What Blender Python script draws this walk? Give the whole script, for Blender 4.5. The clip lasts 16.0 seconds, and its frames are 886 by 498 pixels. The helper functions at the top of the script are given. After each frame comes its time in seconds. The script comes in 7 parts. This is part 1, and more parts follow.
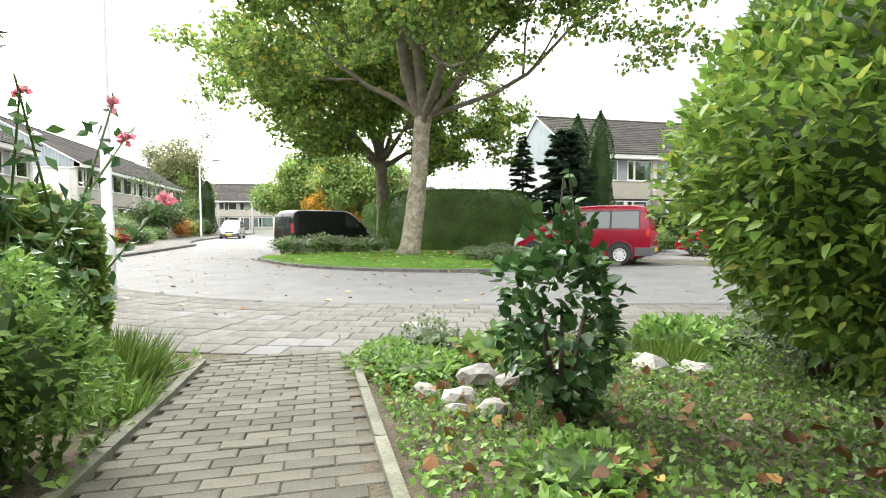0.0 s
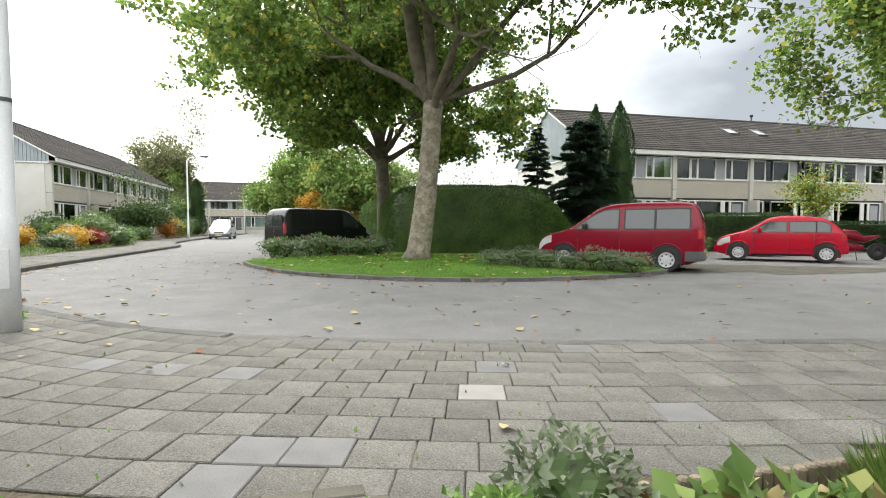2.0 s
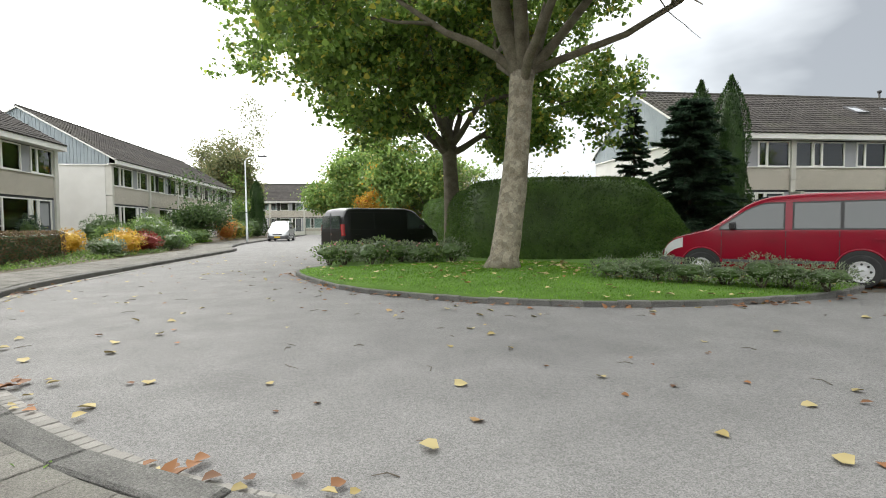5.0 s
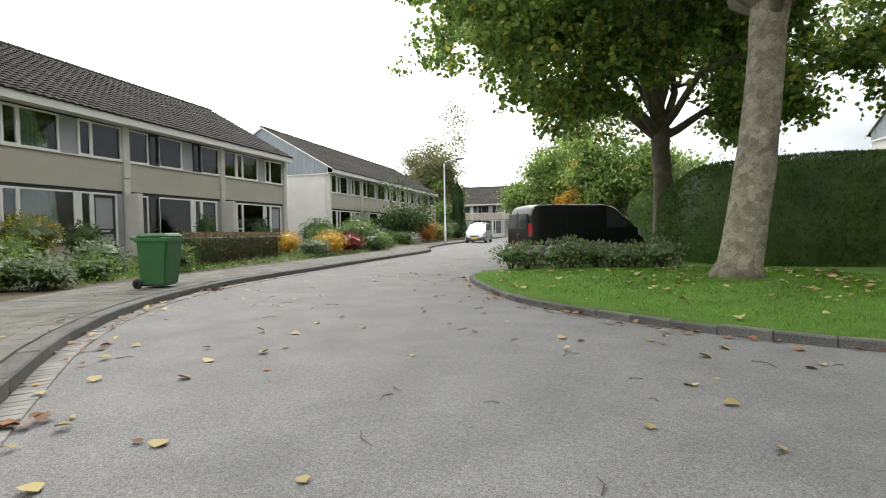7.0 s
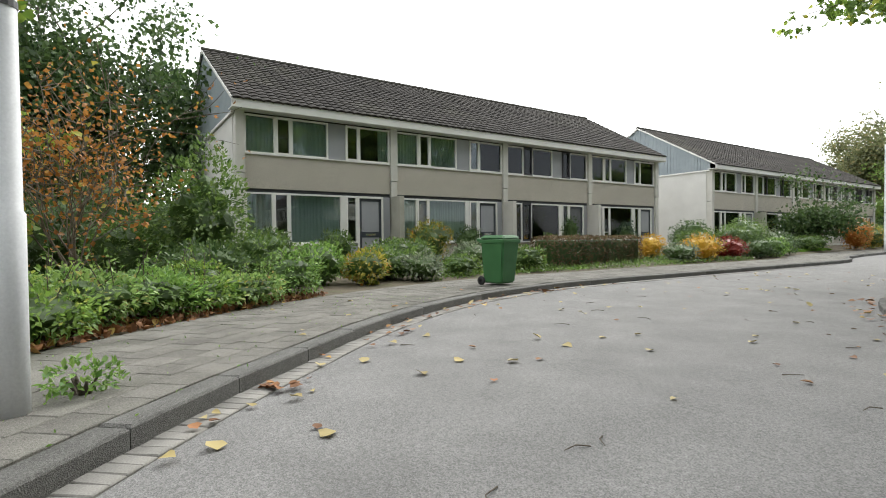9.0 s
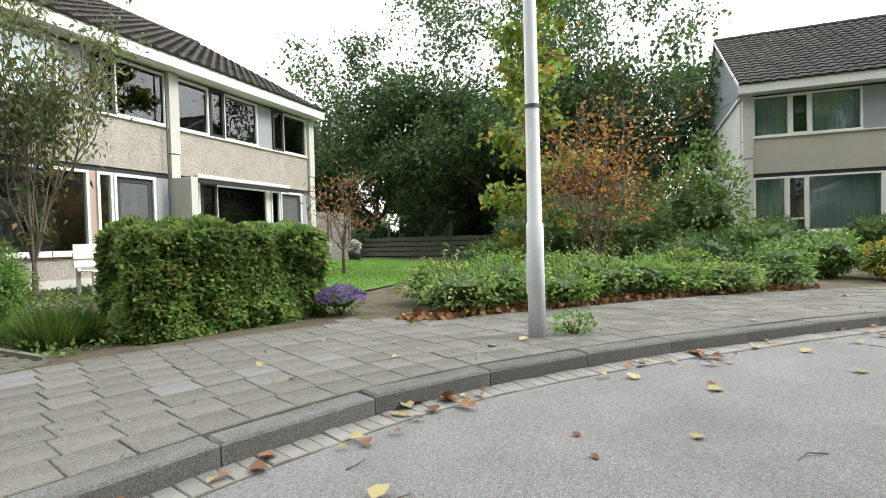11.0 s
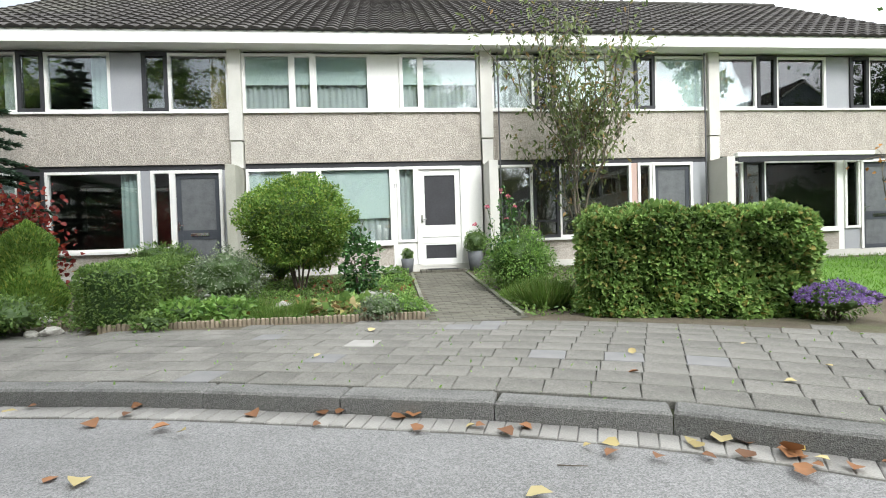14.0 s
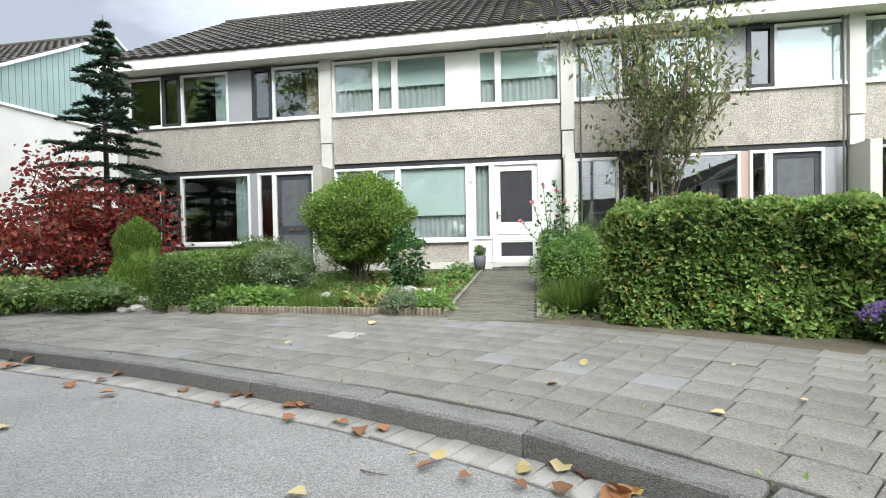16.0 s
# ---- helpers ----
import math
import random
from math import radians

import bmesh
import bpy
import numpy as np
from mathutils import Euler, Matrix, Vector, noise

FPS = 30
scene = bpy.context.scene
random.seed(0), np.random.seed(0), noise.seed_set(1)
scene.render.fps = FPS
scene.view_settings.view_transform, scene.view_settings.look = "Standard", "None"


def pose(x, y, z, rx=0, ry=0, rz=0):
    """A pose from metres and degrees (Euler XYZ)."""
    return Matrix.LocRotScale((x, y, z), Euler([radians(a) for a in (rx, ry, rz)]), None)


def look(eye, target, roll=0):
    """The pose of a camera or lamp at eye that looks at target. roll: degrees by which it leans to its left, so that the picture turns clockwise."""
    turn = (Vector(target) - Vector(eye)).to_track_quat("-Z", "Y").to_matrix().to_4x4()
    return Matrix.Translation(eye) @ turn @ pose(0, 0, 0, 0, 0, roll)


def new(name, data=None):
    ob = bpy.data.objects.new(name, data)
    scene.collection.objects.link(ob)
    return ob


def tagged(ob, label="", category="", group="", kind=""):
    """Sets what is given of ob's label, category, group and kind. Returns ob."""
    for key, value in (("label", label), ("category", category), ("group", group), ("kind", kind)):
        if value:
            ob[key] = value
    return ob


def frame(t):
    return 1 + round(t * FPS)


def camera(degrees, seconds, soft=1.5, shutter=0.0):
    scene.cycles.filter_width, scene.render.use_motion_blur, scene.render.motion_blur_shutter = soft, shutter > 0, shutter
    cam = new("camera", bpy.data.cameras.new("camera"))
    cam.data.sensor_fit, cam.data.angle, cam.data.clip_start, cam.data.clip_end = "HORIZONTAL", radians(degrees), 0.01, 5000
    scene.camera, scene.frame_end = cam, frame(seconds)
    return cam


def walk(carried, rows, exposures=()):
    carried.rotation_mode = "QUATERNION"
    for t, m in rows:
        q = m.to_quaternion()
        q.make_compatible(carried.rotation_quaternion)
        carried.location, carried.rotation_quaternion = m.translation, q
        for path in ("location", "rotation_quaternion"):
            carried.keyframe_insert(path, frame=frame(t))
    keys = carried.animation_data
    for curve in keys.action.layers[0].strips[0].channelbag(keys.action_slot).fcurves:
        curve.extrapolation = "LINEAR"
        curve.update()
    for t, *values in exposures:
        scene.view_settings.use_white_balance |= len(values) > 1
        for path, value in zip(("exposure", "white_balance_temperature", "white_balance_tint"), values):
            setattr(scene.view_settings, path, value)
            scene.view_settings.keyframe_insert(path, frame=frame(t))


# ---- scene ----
cam = camera(81.8, 16.0, soft=1.0)
PATH = [
    (0, (2.099, -1.958, 1.201), (2.566, -0.016, 1.111), -0.1),
    (0.5, (2.074, -1.367, 1.161), (2.541, 0.576, 1.066), -0.1),
    (1, (2.043, -0.739, 1.161), (2.518, 1.201, 1.067), 0.1),
    (1.5, (2.077, -0.174, 1.158), (2.556, 1.765, 1.065), 0.0),
    (2, (2.073, 0.396, 1.193), (2.56, 2.334, 1.104), 0.0),
    (2.5, (2.082, 0.86, 1.206), (2.585, 2.794, 1.124), 0.0),
    (3, (2.091, 1.349, 1.235), (2.64, 3.271, 1.156), 0.0),
    (3.2, (2.069, 1.535, 1.256), (2.639, 3.45, 1.178), 0.1),
    (5.3, (1.912, 3.84, 1.259), (2.085, 5.831, 1.171), -0.6),
    (5.5, (1.937, 4.063, 1.247), (2.037, 6.059, 1.162), -0.6),
    (6, (2.083, 4.649, 1.19), (2.019, 6.646, 1.107), -1.0),
    (6.5, (2.187, 5.156, 1.166), (1.919, 7.136, 1.086), -1.1),
    (7, (2.303, 5.632, 1.137), (1.802, 7.567, 1.066), -1.1),
    (7.5, (2.387, 6.089, 1.071), (1.688, 7.961, 1.003), -0.9),
    (8, (2.423, 6.485, 1.06), (1.445, 8.229, 1.001), -0.8),
    (8.5, (2.542, 6.71, 1.086), (1.182, 8.176, 1.042), -0.7),
    (8.7, (2.648, 6.772, 1.087), (1.152, 8.099, 1.05), -0.7),
    (10.8, (4.147, 7.367, 1.148), (2.211, 6.869, 1.101), -1.5),
    (11, (4.223, 7.425, 1.161), (2.361, 6.698, 1.116), -1.6),
    (11.5, (4.345, 7.53, 1.168), (2.716, 6.37, 1.118), -1.2),
    (12, (4.287, 7.727, 1.153), (2.936, 6.252, 1.101), -1.4),
    (12.5, (4.069, 7.884, 1.125), (3.042, 6.168, 1.07), -1.6),
    (13, (3.674, 8.064, 1.136), (2.993, 6.184, 1.086), -1.8),
    (13.5, (3.262, 8.279, 1.136), (2.848, 6.322, 1.093), -1.8),
    (14, (2.815, 8.408, 1.13), (2.604, 6.42, 1.085), -1.8),
    (14.5, (2.403, 8.505, 1.148), (2.354, 6.506, 1.106), -1.6),
    (15, (1.978, 8.435, 1.11), (2.081, 6.438, 1.063), -1.4),
    (15.5, (1.583, 8.352, 1.111), (1.821, 6.367, 1.068), -1.4),
    (16, (1.208, 8.263, 1.075), (1.571, 6.297, 1.035), -1.1),
]
EXPOSURES = [(0.0, 2.05, 6500, 9), (1.0, 1.72, 6500, 9), (2.0, 1.4, 6500, 9), (3.0, 1.3, 6500, 9), (5.5, 1.18, 6500, 9), (7.0, 1.0, 6500, 9), (8.5, 1.0, 6450, 9), (11.0, 1.3, 6350, 8), (12.5, 1.4, 6250, 9), (14.0, 1.5, 6150, 9), (16.0, 1.52, 6100, 9)]
walk(cam, [(t, look(eye, target, roll)) for t, eye, target, roll in PATH], EXPOSURES)

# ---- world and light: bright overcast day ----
world = bpy.data.worlds.new("overcast")
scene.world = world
world.use_nodes = True
wn, wl = world.node_tree.nodes, world.node_tree.links
wn.clear()
w_out = wn.new("ShaderNodeOutputWorld")
w_bg = wn.new("ShaderNodeBackground")
w_sky = wn.new("ShaderNodeTexSky")
w_sky.sky_type = "NISHITA"
w_sky.sun_disc = False
w_sky.sun_elevation = radians(38)
w_sky.sun_rotation = radians(-21)
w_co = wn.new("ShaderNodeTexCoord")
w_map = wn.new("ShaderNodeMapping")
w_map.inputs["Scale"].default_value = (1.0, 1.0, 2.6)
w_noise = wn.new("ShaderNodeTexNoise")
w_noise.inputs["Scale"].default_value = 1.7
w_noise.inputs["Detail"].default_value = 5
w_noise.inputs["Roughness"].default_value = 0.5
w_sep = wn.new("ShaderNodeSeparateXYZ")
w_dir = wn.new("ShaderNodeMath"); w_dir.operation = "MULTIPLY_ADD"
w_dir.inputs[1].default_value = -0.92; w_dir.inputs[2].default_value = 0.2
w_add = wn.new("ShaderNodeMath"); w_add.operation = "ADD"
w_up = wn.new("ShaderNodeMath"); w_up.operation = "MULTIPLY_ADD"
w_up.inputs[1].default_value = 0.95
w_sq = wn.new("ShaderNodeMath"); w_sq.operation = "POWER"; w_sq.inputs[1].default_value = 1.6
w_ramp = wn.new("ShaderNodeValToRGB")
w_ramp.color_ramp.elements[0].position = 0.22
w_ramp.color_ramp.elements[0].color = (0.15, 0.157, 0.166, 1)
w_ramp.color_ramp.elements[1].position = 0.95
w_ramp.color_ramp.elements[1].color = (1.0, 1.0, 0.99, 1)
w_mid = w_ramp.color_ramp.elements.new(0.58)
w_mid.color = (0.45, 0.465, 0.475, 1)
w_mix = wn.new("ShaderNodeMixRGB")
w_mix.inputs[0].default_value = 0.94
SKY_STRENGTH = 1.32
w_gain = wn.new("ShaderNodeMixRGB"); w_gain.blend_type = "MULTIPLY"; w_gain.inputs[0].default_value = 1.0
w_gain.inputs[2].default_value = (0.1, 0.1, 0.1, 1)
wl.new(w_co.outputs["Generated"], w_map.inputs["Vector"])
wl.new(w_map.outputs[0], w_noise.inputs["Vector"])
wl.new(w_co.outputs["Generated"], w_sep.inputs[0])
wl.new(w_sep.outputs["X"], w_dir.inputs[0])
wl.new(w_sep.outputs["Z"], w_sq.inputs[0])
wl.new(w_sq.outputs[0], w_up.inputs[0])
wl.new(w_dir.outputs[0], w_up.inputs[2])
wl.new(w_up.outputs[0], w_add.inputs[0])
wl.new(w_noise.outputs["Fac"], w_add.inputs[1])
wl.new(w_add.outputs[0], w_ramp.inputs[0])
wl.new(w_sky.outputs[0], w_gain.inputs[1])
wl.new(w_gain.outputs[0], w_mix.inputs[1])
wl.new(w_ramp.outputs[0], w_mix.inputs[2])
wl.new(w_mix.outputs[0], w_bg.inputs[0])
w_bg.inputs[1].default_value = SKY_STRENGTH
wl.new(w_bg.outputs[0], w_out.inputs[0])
sun = new("sun", bpy.data.lights.new("sun", "SUN"))
sun.data.energy = 1.5
sun.data.angle = radians(25)
sun.data.color = (1.0, 0.97, 0.92)
sun.matrix_world = look((-10, 26, 27), (0, 0, 0))

# ---- materials ----
MATS = {}


def node_mat(name):
    m = bpy.data.materials.new(name)
    m.use_nodes = True
    MATS[name] = m
    return m, m.node_tree.nodes, m.node_tree.links, m.node_tree.nodes["Principled BSDF"]


def surface(name, c1, c2, scale=8.0, fine=120.0, rough=0.8, bump=0.3, metal=0.0, dist=0.01, stain=0.0, stain_col=(0.05, 0.06, 0.04), spec=0.3, piece=0.0, speck=0.0, spread=0.28):
    """A two-scale procedural surface: broad colour drift, fine grain, relief, stains and a tone of its own for each piece."""
    m, n, l, b = node_mat(name)
    co = n.new("ShaderNodeTexCoord")
    n1 = n.new("ShaderNodeTexNoise"); n1.inputs["Scale"].default_value = scale; n1.inputs["Detail"].default_value = 6
    n2 = n.new("ShaderNodeTexNoise"); n2.inputs["Scale"].default_value = fine; n2.inputs["Detail"].default_value = 3
    for k in (n1, n2):
        l.new(co.outputs["Object"], k.inputs["Vector"])
    mix = n.new("ShaderNodeMixRGB")
    mix.inputs[1].default_value = (*c1, 1); mix.inputs[2].default_value = (*c2, 1)
    am = n.new("ShaderNodeMath"); am.operation = "MULTIPLY_ADD"; am.inputs[1].default_value = 0.55
    hm = n.new("ShaderNodeMath"); hm.operation = "MULTIPLY"; hm.inputs[1].default_value = 0.45
    l.new(n2.outputs["Fac"], hm.inputs[0])
    l.new(n1.outputs["Fac"], am.inputs[0]); l.new(hm.outputs[0], am.inputs[2])
    rp = n.new("ShaderNodeMapRange"); rp.inputs[1].default_value = 0.36; rp.inputs[2].default_value = 0.64
    l.new(am.outputs[0], rp.inputs[0]); l.new(rp.outputs[0], mix.inputs[0])
    col = mix.outputs[0]
    if speck:
        vo = n.new("ShaderNodeTexVoronoi"); vo.inputs["Scale"].default_value = speck
        l.new(co.outputs["Object"], vo.inputs["Vector"])
        sh = n.new("ShaderNodeSeparateColor"); l.new(vo.outputs["Color"], sh.inputs[0])
        ma = n.new("ShaderNodeMapRange"); ma.inputs[3].default_value = 1 - spread; ma.inputs[4].default_value = 1 + spread * 0.95
        l.new(sh.outputs[0], ma.inputs[0])
        sp = n.new("ShaderNodeMixRGB"); sp.blend_type = "MULTIPLY"; sp.inputs[0].default_value = 1
        l.new(col, sp.inputs[1]); l.new(ma.outputs[0], sp.inputs[2]); col = sp.outputs[0]
    if stain:
        n3 = n.new("ShaderNodeTexNoise"); n3.inputs["Scale"].default_value = scale * 0.23; n3.inputs["Detail"].default_value = 8; n3.inputs["Roughness"].default_value = 0.65
        l.new(co.outputs["Object"], n3.inputs["Vector"])
        r3 = n.new("ShaderNodeMapRange"); r3.inputs[1].default_value = 0.52; r3.inputs[2].default_value = 0.75; r3.inputs[4].default_value = stain
        l.new(n3.outputs["Fac"], r3.inputs[0])
        sm = n.new("ShaderNodeMixRGB"); sm.inputs[2].default_value = (*stain_col, 1)
        l.new(r3.outputs[0], sm.inputs[0]); l.new(col, sm.inputs[1]); col = sm.outputs[0]
    if piece:
        oi = n.new("ShaderNodeObjectInfo"); gi = n.new("ShaderNodeNewGeometry")
        ad = n.new("ShaderNodeMath"); ad.operation = "ADD"; l.new(oi.outputs["Random"], ad.inputs[0]); l.new(gi.outputs["Random Per Island"], ad.inputs[1])
        fr = n.new("ShaderNodeMath"); fr.operation = "FRACT"; l.new(ad.outputs[0], fr.inputs[0])
        mr = n.new("ShaderNodeMapRange"); mr.inputs[3].default_value = 1 - piece; mr.inputs[4].default_value = 1 + piece
        l.new(fr.outputs[0], mr.inputs[0])
        pm = n.new("ShaderNodeMixRGB"); pm.blend_type = "MULTIPLY"; pm.inputs[0].default_value = 1
        l.new(col, pm.inputs[1]); l.new(mr.outputs[0], pm.inputs[2]); col = pm.outputs[0]
    l.new(col, b.inputs["Base Color"])
    b.inputs["Roughness"].default_value = rough
    b.inputs["Metallic"].default_value = metal
    b.inputs["Specular IOR Level"].default_value = spec
    if bump:
        bp = n.new("ShaderNodeBump"); bp.inputs["Strength"].default_value = bump; bp.inputs["Distance"].default_value = dist
        l.new(am.outputs[0] if not speck else vo.outputs["Distance"], bp.inputs["Height"]); l.new(bp.outputs[0], b.inputs["Normal"])
    return m


def leaf_mat(name, dark, light, third=None, rough=0.45, trans=0.42):
    """Foliage: each leaf takes its own tone; light passes through in part."""
    m, n, l, b = node_mat(name)
    g = n.new("ShaderNodeNewGeometry")
    r = n.new("ShaderNodeValToRGB")
    r.color_ramp.elements[0].color = (*dark, 1); r.color_ramp.elements[1].color = (*light, 1)
    r.color_ramp.elements[1].position = 0.85
    if third:
        e = r.color_ramp.elements.new(0.97); e.color = (*third, 1)
    l.new(g.outputs["Random Per Island"], r.inputs[0])
    co = n.new("ShaderNodeTexCoord")
    ns = n.new("ShaderNodeTexNoise"); ns.inputs["Scale"].default_value = 1.3; ns.inputs["Detail"].default_value = 3
    l.new(co.outputs["Object"], ns.inputs["Vector"])
    mr = n.new("ShaderNodeMapRange"); mr.inputs[1].default_value = 0.3; mr.inputs[2].default_value = 0.7; mr.inputs[3].default_value = 0.7; mr.inputs[4].default_value = 1.3
    l.new(ns.outputs["Fac"], mr.inputs[0])
    mu = n.new("ShaderNodeMixRGB"); mu.blend_type = "MULTIPLY"; mu.inputs[0].default_value = 1
    l.new(r.outputs[0], mu.inputs[1]); l.new(mr.outputs[0], mu.inputs[2])
    l.new(mu.outputs[0], b.inputs["Base Color"])
    b.inputs["Roughness"].default_value = rough
    b.inputs["Specular IOR Level"].default_value = 0.35
    t = n.new("ShaderNodeBsdfTranslucent"); l.new(mu.outputs[0], t.inputs[0])
    mx = n.new("ShaderNodeMixShader"); mx.inputs[0].default_value = trans
    out = n["Material Output"]
    l.new(b.outputs[0], mx.inputs[1]); l.new(t.outputs[0], mx.inputs[2]); l.new(mx.outputs[0], out.inputs[0])
    return m


def glass_mat(name, tint=(0.85, 0.9, 0.9), gloss=0.04):
    m, n, l, b = node_mat(name)
    n.remove(b)
    tr = n.new("ShaderNodeBsdfTransparent"); tr.inputs[0].default_value = (*tint, 1)
    gl = n.new("ShaderNodeBsdfGlossy"); gl.inputs["Roughness"].default_value = 0.015
    fr = n.new("ShaderNodeFresnel"); fr.inputs[0].default_value = 1.6
    mp = n.new("ShaderNodeMath"); mp.operation = "ADD"; mp.inputs[1].default_value = gloss
    l.new(fr.outputs[0], mp.inputs[0])
    co = n.new("ShaderNodeTexCoord"); ns = n.new("ShaderNodeTexNoise"); ns.inputs["Scale"].default_value = 0.9
    l.new(co.outputs["Object"], ns.inputs["Vector"])
    bp = n.new("ShaderNodeBump"); bp.inputs["Strength"].default_value = 0.05; bp.inputs["Distance"].default_value = 0.05
    l.new(ns.outputs["Fac"], bp.inputs["Height"]); l.new(bp.outputs[0], gl.inputs["Normal"])
    mx = n.new("ShaderNodeMixShader")
    l.new(mp.outputs[0], mx.inputs[0]); l.new(tr.outputs[0], mx.inputs[1]); l.new(gl.outputs[0], mx.inputs[2])
    l.new(mx.outputs[0], n["Material Output"].inputs[0])
    return m


def plain(name, c, rough=0.5, metal=0.0, coat=0.0, spec=0.5):
    m, n, l, b = node_mat(name)
    co = n.new("ShaderNodeTexCoord"); ns = n.new("ShaderNodeTexNoise"); ns.inputs["Scale"].default_value = 3.0; ns.inputs["Detail"].default_value = 6
    l.new(co.outputs["Object"], ns.inputs["Vector"])
    mr = n.new("ShaderNodeMapRange"); mr.inputs[3].default_value = 0.9; mr.inputs[4].default_value = 1.08
    l.new(ns.outputs["Fac"], mr.inputs[0])
    mu = n.new("ShaderNodeMixRGB"); mu.blend_type = "MULTIPLY"; mu.inputs[0].default_value = 1; mu.inputs[1].default_value = (*c, 1)
    l.new(mr.outputs[0], mu.inputs[2]); l.new(mu.outputs[0], b.inputs["Base Color"])
    b.inputs["Roughness"].default_value = rough; b.inputs["Metallic"].default_value = metal; b.inputs["Coat Weight"].default_value = coat; b.inputs["Specular IOR Level"].default_value = spec
    return m


surface("asphalt", (0.162, 0.160, 0.156), (0.212, 0.209, 0.204), scale=1.6, fine=30, rough=0.92, bump=0.6, dist=0.006, stain=0.42, stain_col=(0.085, 0.084, 0.082), speck=150, spread=0.34, spec=0.15)
surface("slab", (0.115, 0.110, 0.098), (0.205, 0.197, 0.178), scale=2.5, fine=70, rough=0.92, bump=0.7, dist=0.006, stain=0.55, stain_col=(0.095, 0.105, 0.072), piece=0.12, speck=190, spec=0.15)
surface("slab_light", (0.22, 0.21, 0.195), (0.29, 0.28, 0.26), scale=4, fine=110, rough=0.9, bump=0.4, dist=0.005, stain=0.3, stain_col=(0.2, 0.2, 0.16))
surface("slab_dark", (0.13, 0.13, 0.13), (0.19, 0.185, 0.18), scale=4, fine=110, rough=0.9, bump=0.4, dist=0.005)
surface("mossy_edge", (0.10, 0.105, 0.075), (0.19, 0.185, 0.15), scale=5, fine=60, rough=0.95, bump=0.8, dist=0.01, stain=0.9, stain_col=(0.09, 0.13, 0.03), piece=0.15)
surface("brick_paver", (0.066, 0.062, 0.048), (0.125, 0.118, 0.094), scale=3, fine=90, rough=0.9, bump=0.5, dist=0.006, stain=0.35, stain_col=(0.11, 0.13, 0.07), piece=0.22)
surface("joint_soil", (0.035, 0.037, 0.025), (0.075, 0.085, 0.045), scale=5, fine=80, rough=1, bump=0.4)
surface("kerb_concrete", (0.10, 0.099, 0.093), (0.20, 0.196, 0.185), scale=2.5, fine=60, rough=0.92, bump=0.8, dist=0.008, stain=0.75, stain_col=(0.055, 0.058, 0.045), piece=0.15, speck=170, spec=0.15)
surface("gutter_concrete", (0.15, 0.145, 0.135), (0.25, 0.24, 0.22), scale=4, fine=90, rough=0.9, bump=0.5, stain=0.35, stain_col=(0.14, 0.135, 0.11), piece=0.15)
surface("soil", (0.06, 0.05, 0.035), (0.12, 0.10, 0.07), scale=4, fine=60, rough=1, bump=0.9, dist=0.04, stain=0.6, stain_col=(0.07, 0.1, 0.03))
surface("far_ground", (0.06, 0.09, 0.035), (0.10, 0.12, 0.05), scale=0.3, fine=20, rough=1, bump=0.5, dist=0.05)
surface("lawn_soil", (0.07, 0.14, 0.025), (0.11, 0.2, 0.035), scale=2, fine=90, rough=1, bump=0.8, dist=0.03)
surface("pebble_panel", (0.36, 0.325, 0.28), (0.46, 0.42, 0.37), scale=3, fine=70, rough=0.9, bump=0.8, dist=0.012, speck=55, stain=0.25, stain_col=(0.22, 0.2, 0.17))
surface("smooth_panel", (0.43, 0.395, 0.335), (0.49, 0.455, 0.39), scale=1.5, fine=70, rough=0.9, bump=0.5, dist=0.008, stain=0.25, stain_col=(0.28, 0.25, 0.2), speck=90)
surface("white_paint", (0.70, 0.69, 0.655), (0.78, 0.77, 0.74), scale=1.5, fine=50, rough=0.55, bump=0.08, stain=0.25, stain_col=(0.56, 0.55, 0.5))
surface("column_concrete", (0.50, 0.485, 0.44), (0.60, 0.585, 0.54), scale=2, fine=60, rough=0.8, bump=0.25, stain=0.35, stain_col=(0.37, 0.36, 0.32))
surface("fin_concrete", (0.33, 0.325, 0.27), (0.43, 0.42, 0.36), scale=2, fine=60, rough=0.85, bump=0.25, stain=0.5, stain_col=(0.25, 0.26, 0.18))
surface("render_wall", (0.58, 0.57, 0.54), (0.66, 0.65, 0.62), scale=1.2, fine=60, rough=0.85, bump=0.3, stain=0.25, stain_col=(0.46, 0.46, 0.42))
surface("roof_tile", (0.037, 0.034, 0.032), (0.074, 0.068, 0.063), scale=1.5, fine=30, spec=0.1, rough=0.9, bump=0.3, stain=0.4, stain_col=(0.10, 0.10, 0.07), piece=0.12)
surface("board_green", (0.22, 0.30, 0.29), (0.27, 0.35, 0.34), scale=2, fine=40, rough=0.6, bump=0.15)
surface("board_grey", (0.25, 0.29, 0.31), (0.31, 0.35, 0.37), scale=2, fine=40, rough=0.6, bump=0.15)
surface("grey_panel", (0.30, 0.305, 0.32), (0.34, 0.345, 0.36), scale=2, fine=40, rough=0.6, bump=0.1)
surface("dark_door", (0.045, 0.05, 0.06), (0.065, 0.07, 0.08), scale=2, fine=40, rough=0.45, bump=0.1)
surface("dark_frame", (0.03, 0.03, 0.033), (0.045, 0.045, 0.05), scale=2, fine=40, rough=0.5, bump=0.1)
surface("pink_panel", (0.42, 0.30, 0.26), (0.48, 0.35, 0.3), scale=2, fine=40, rough=0.6, bump=0.1)
surface("interior", (0.16, 0.15, 0.135), (0.24, 0.225, 0.2), scale=0.8, fine=8, rough=0.9, bump=0)
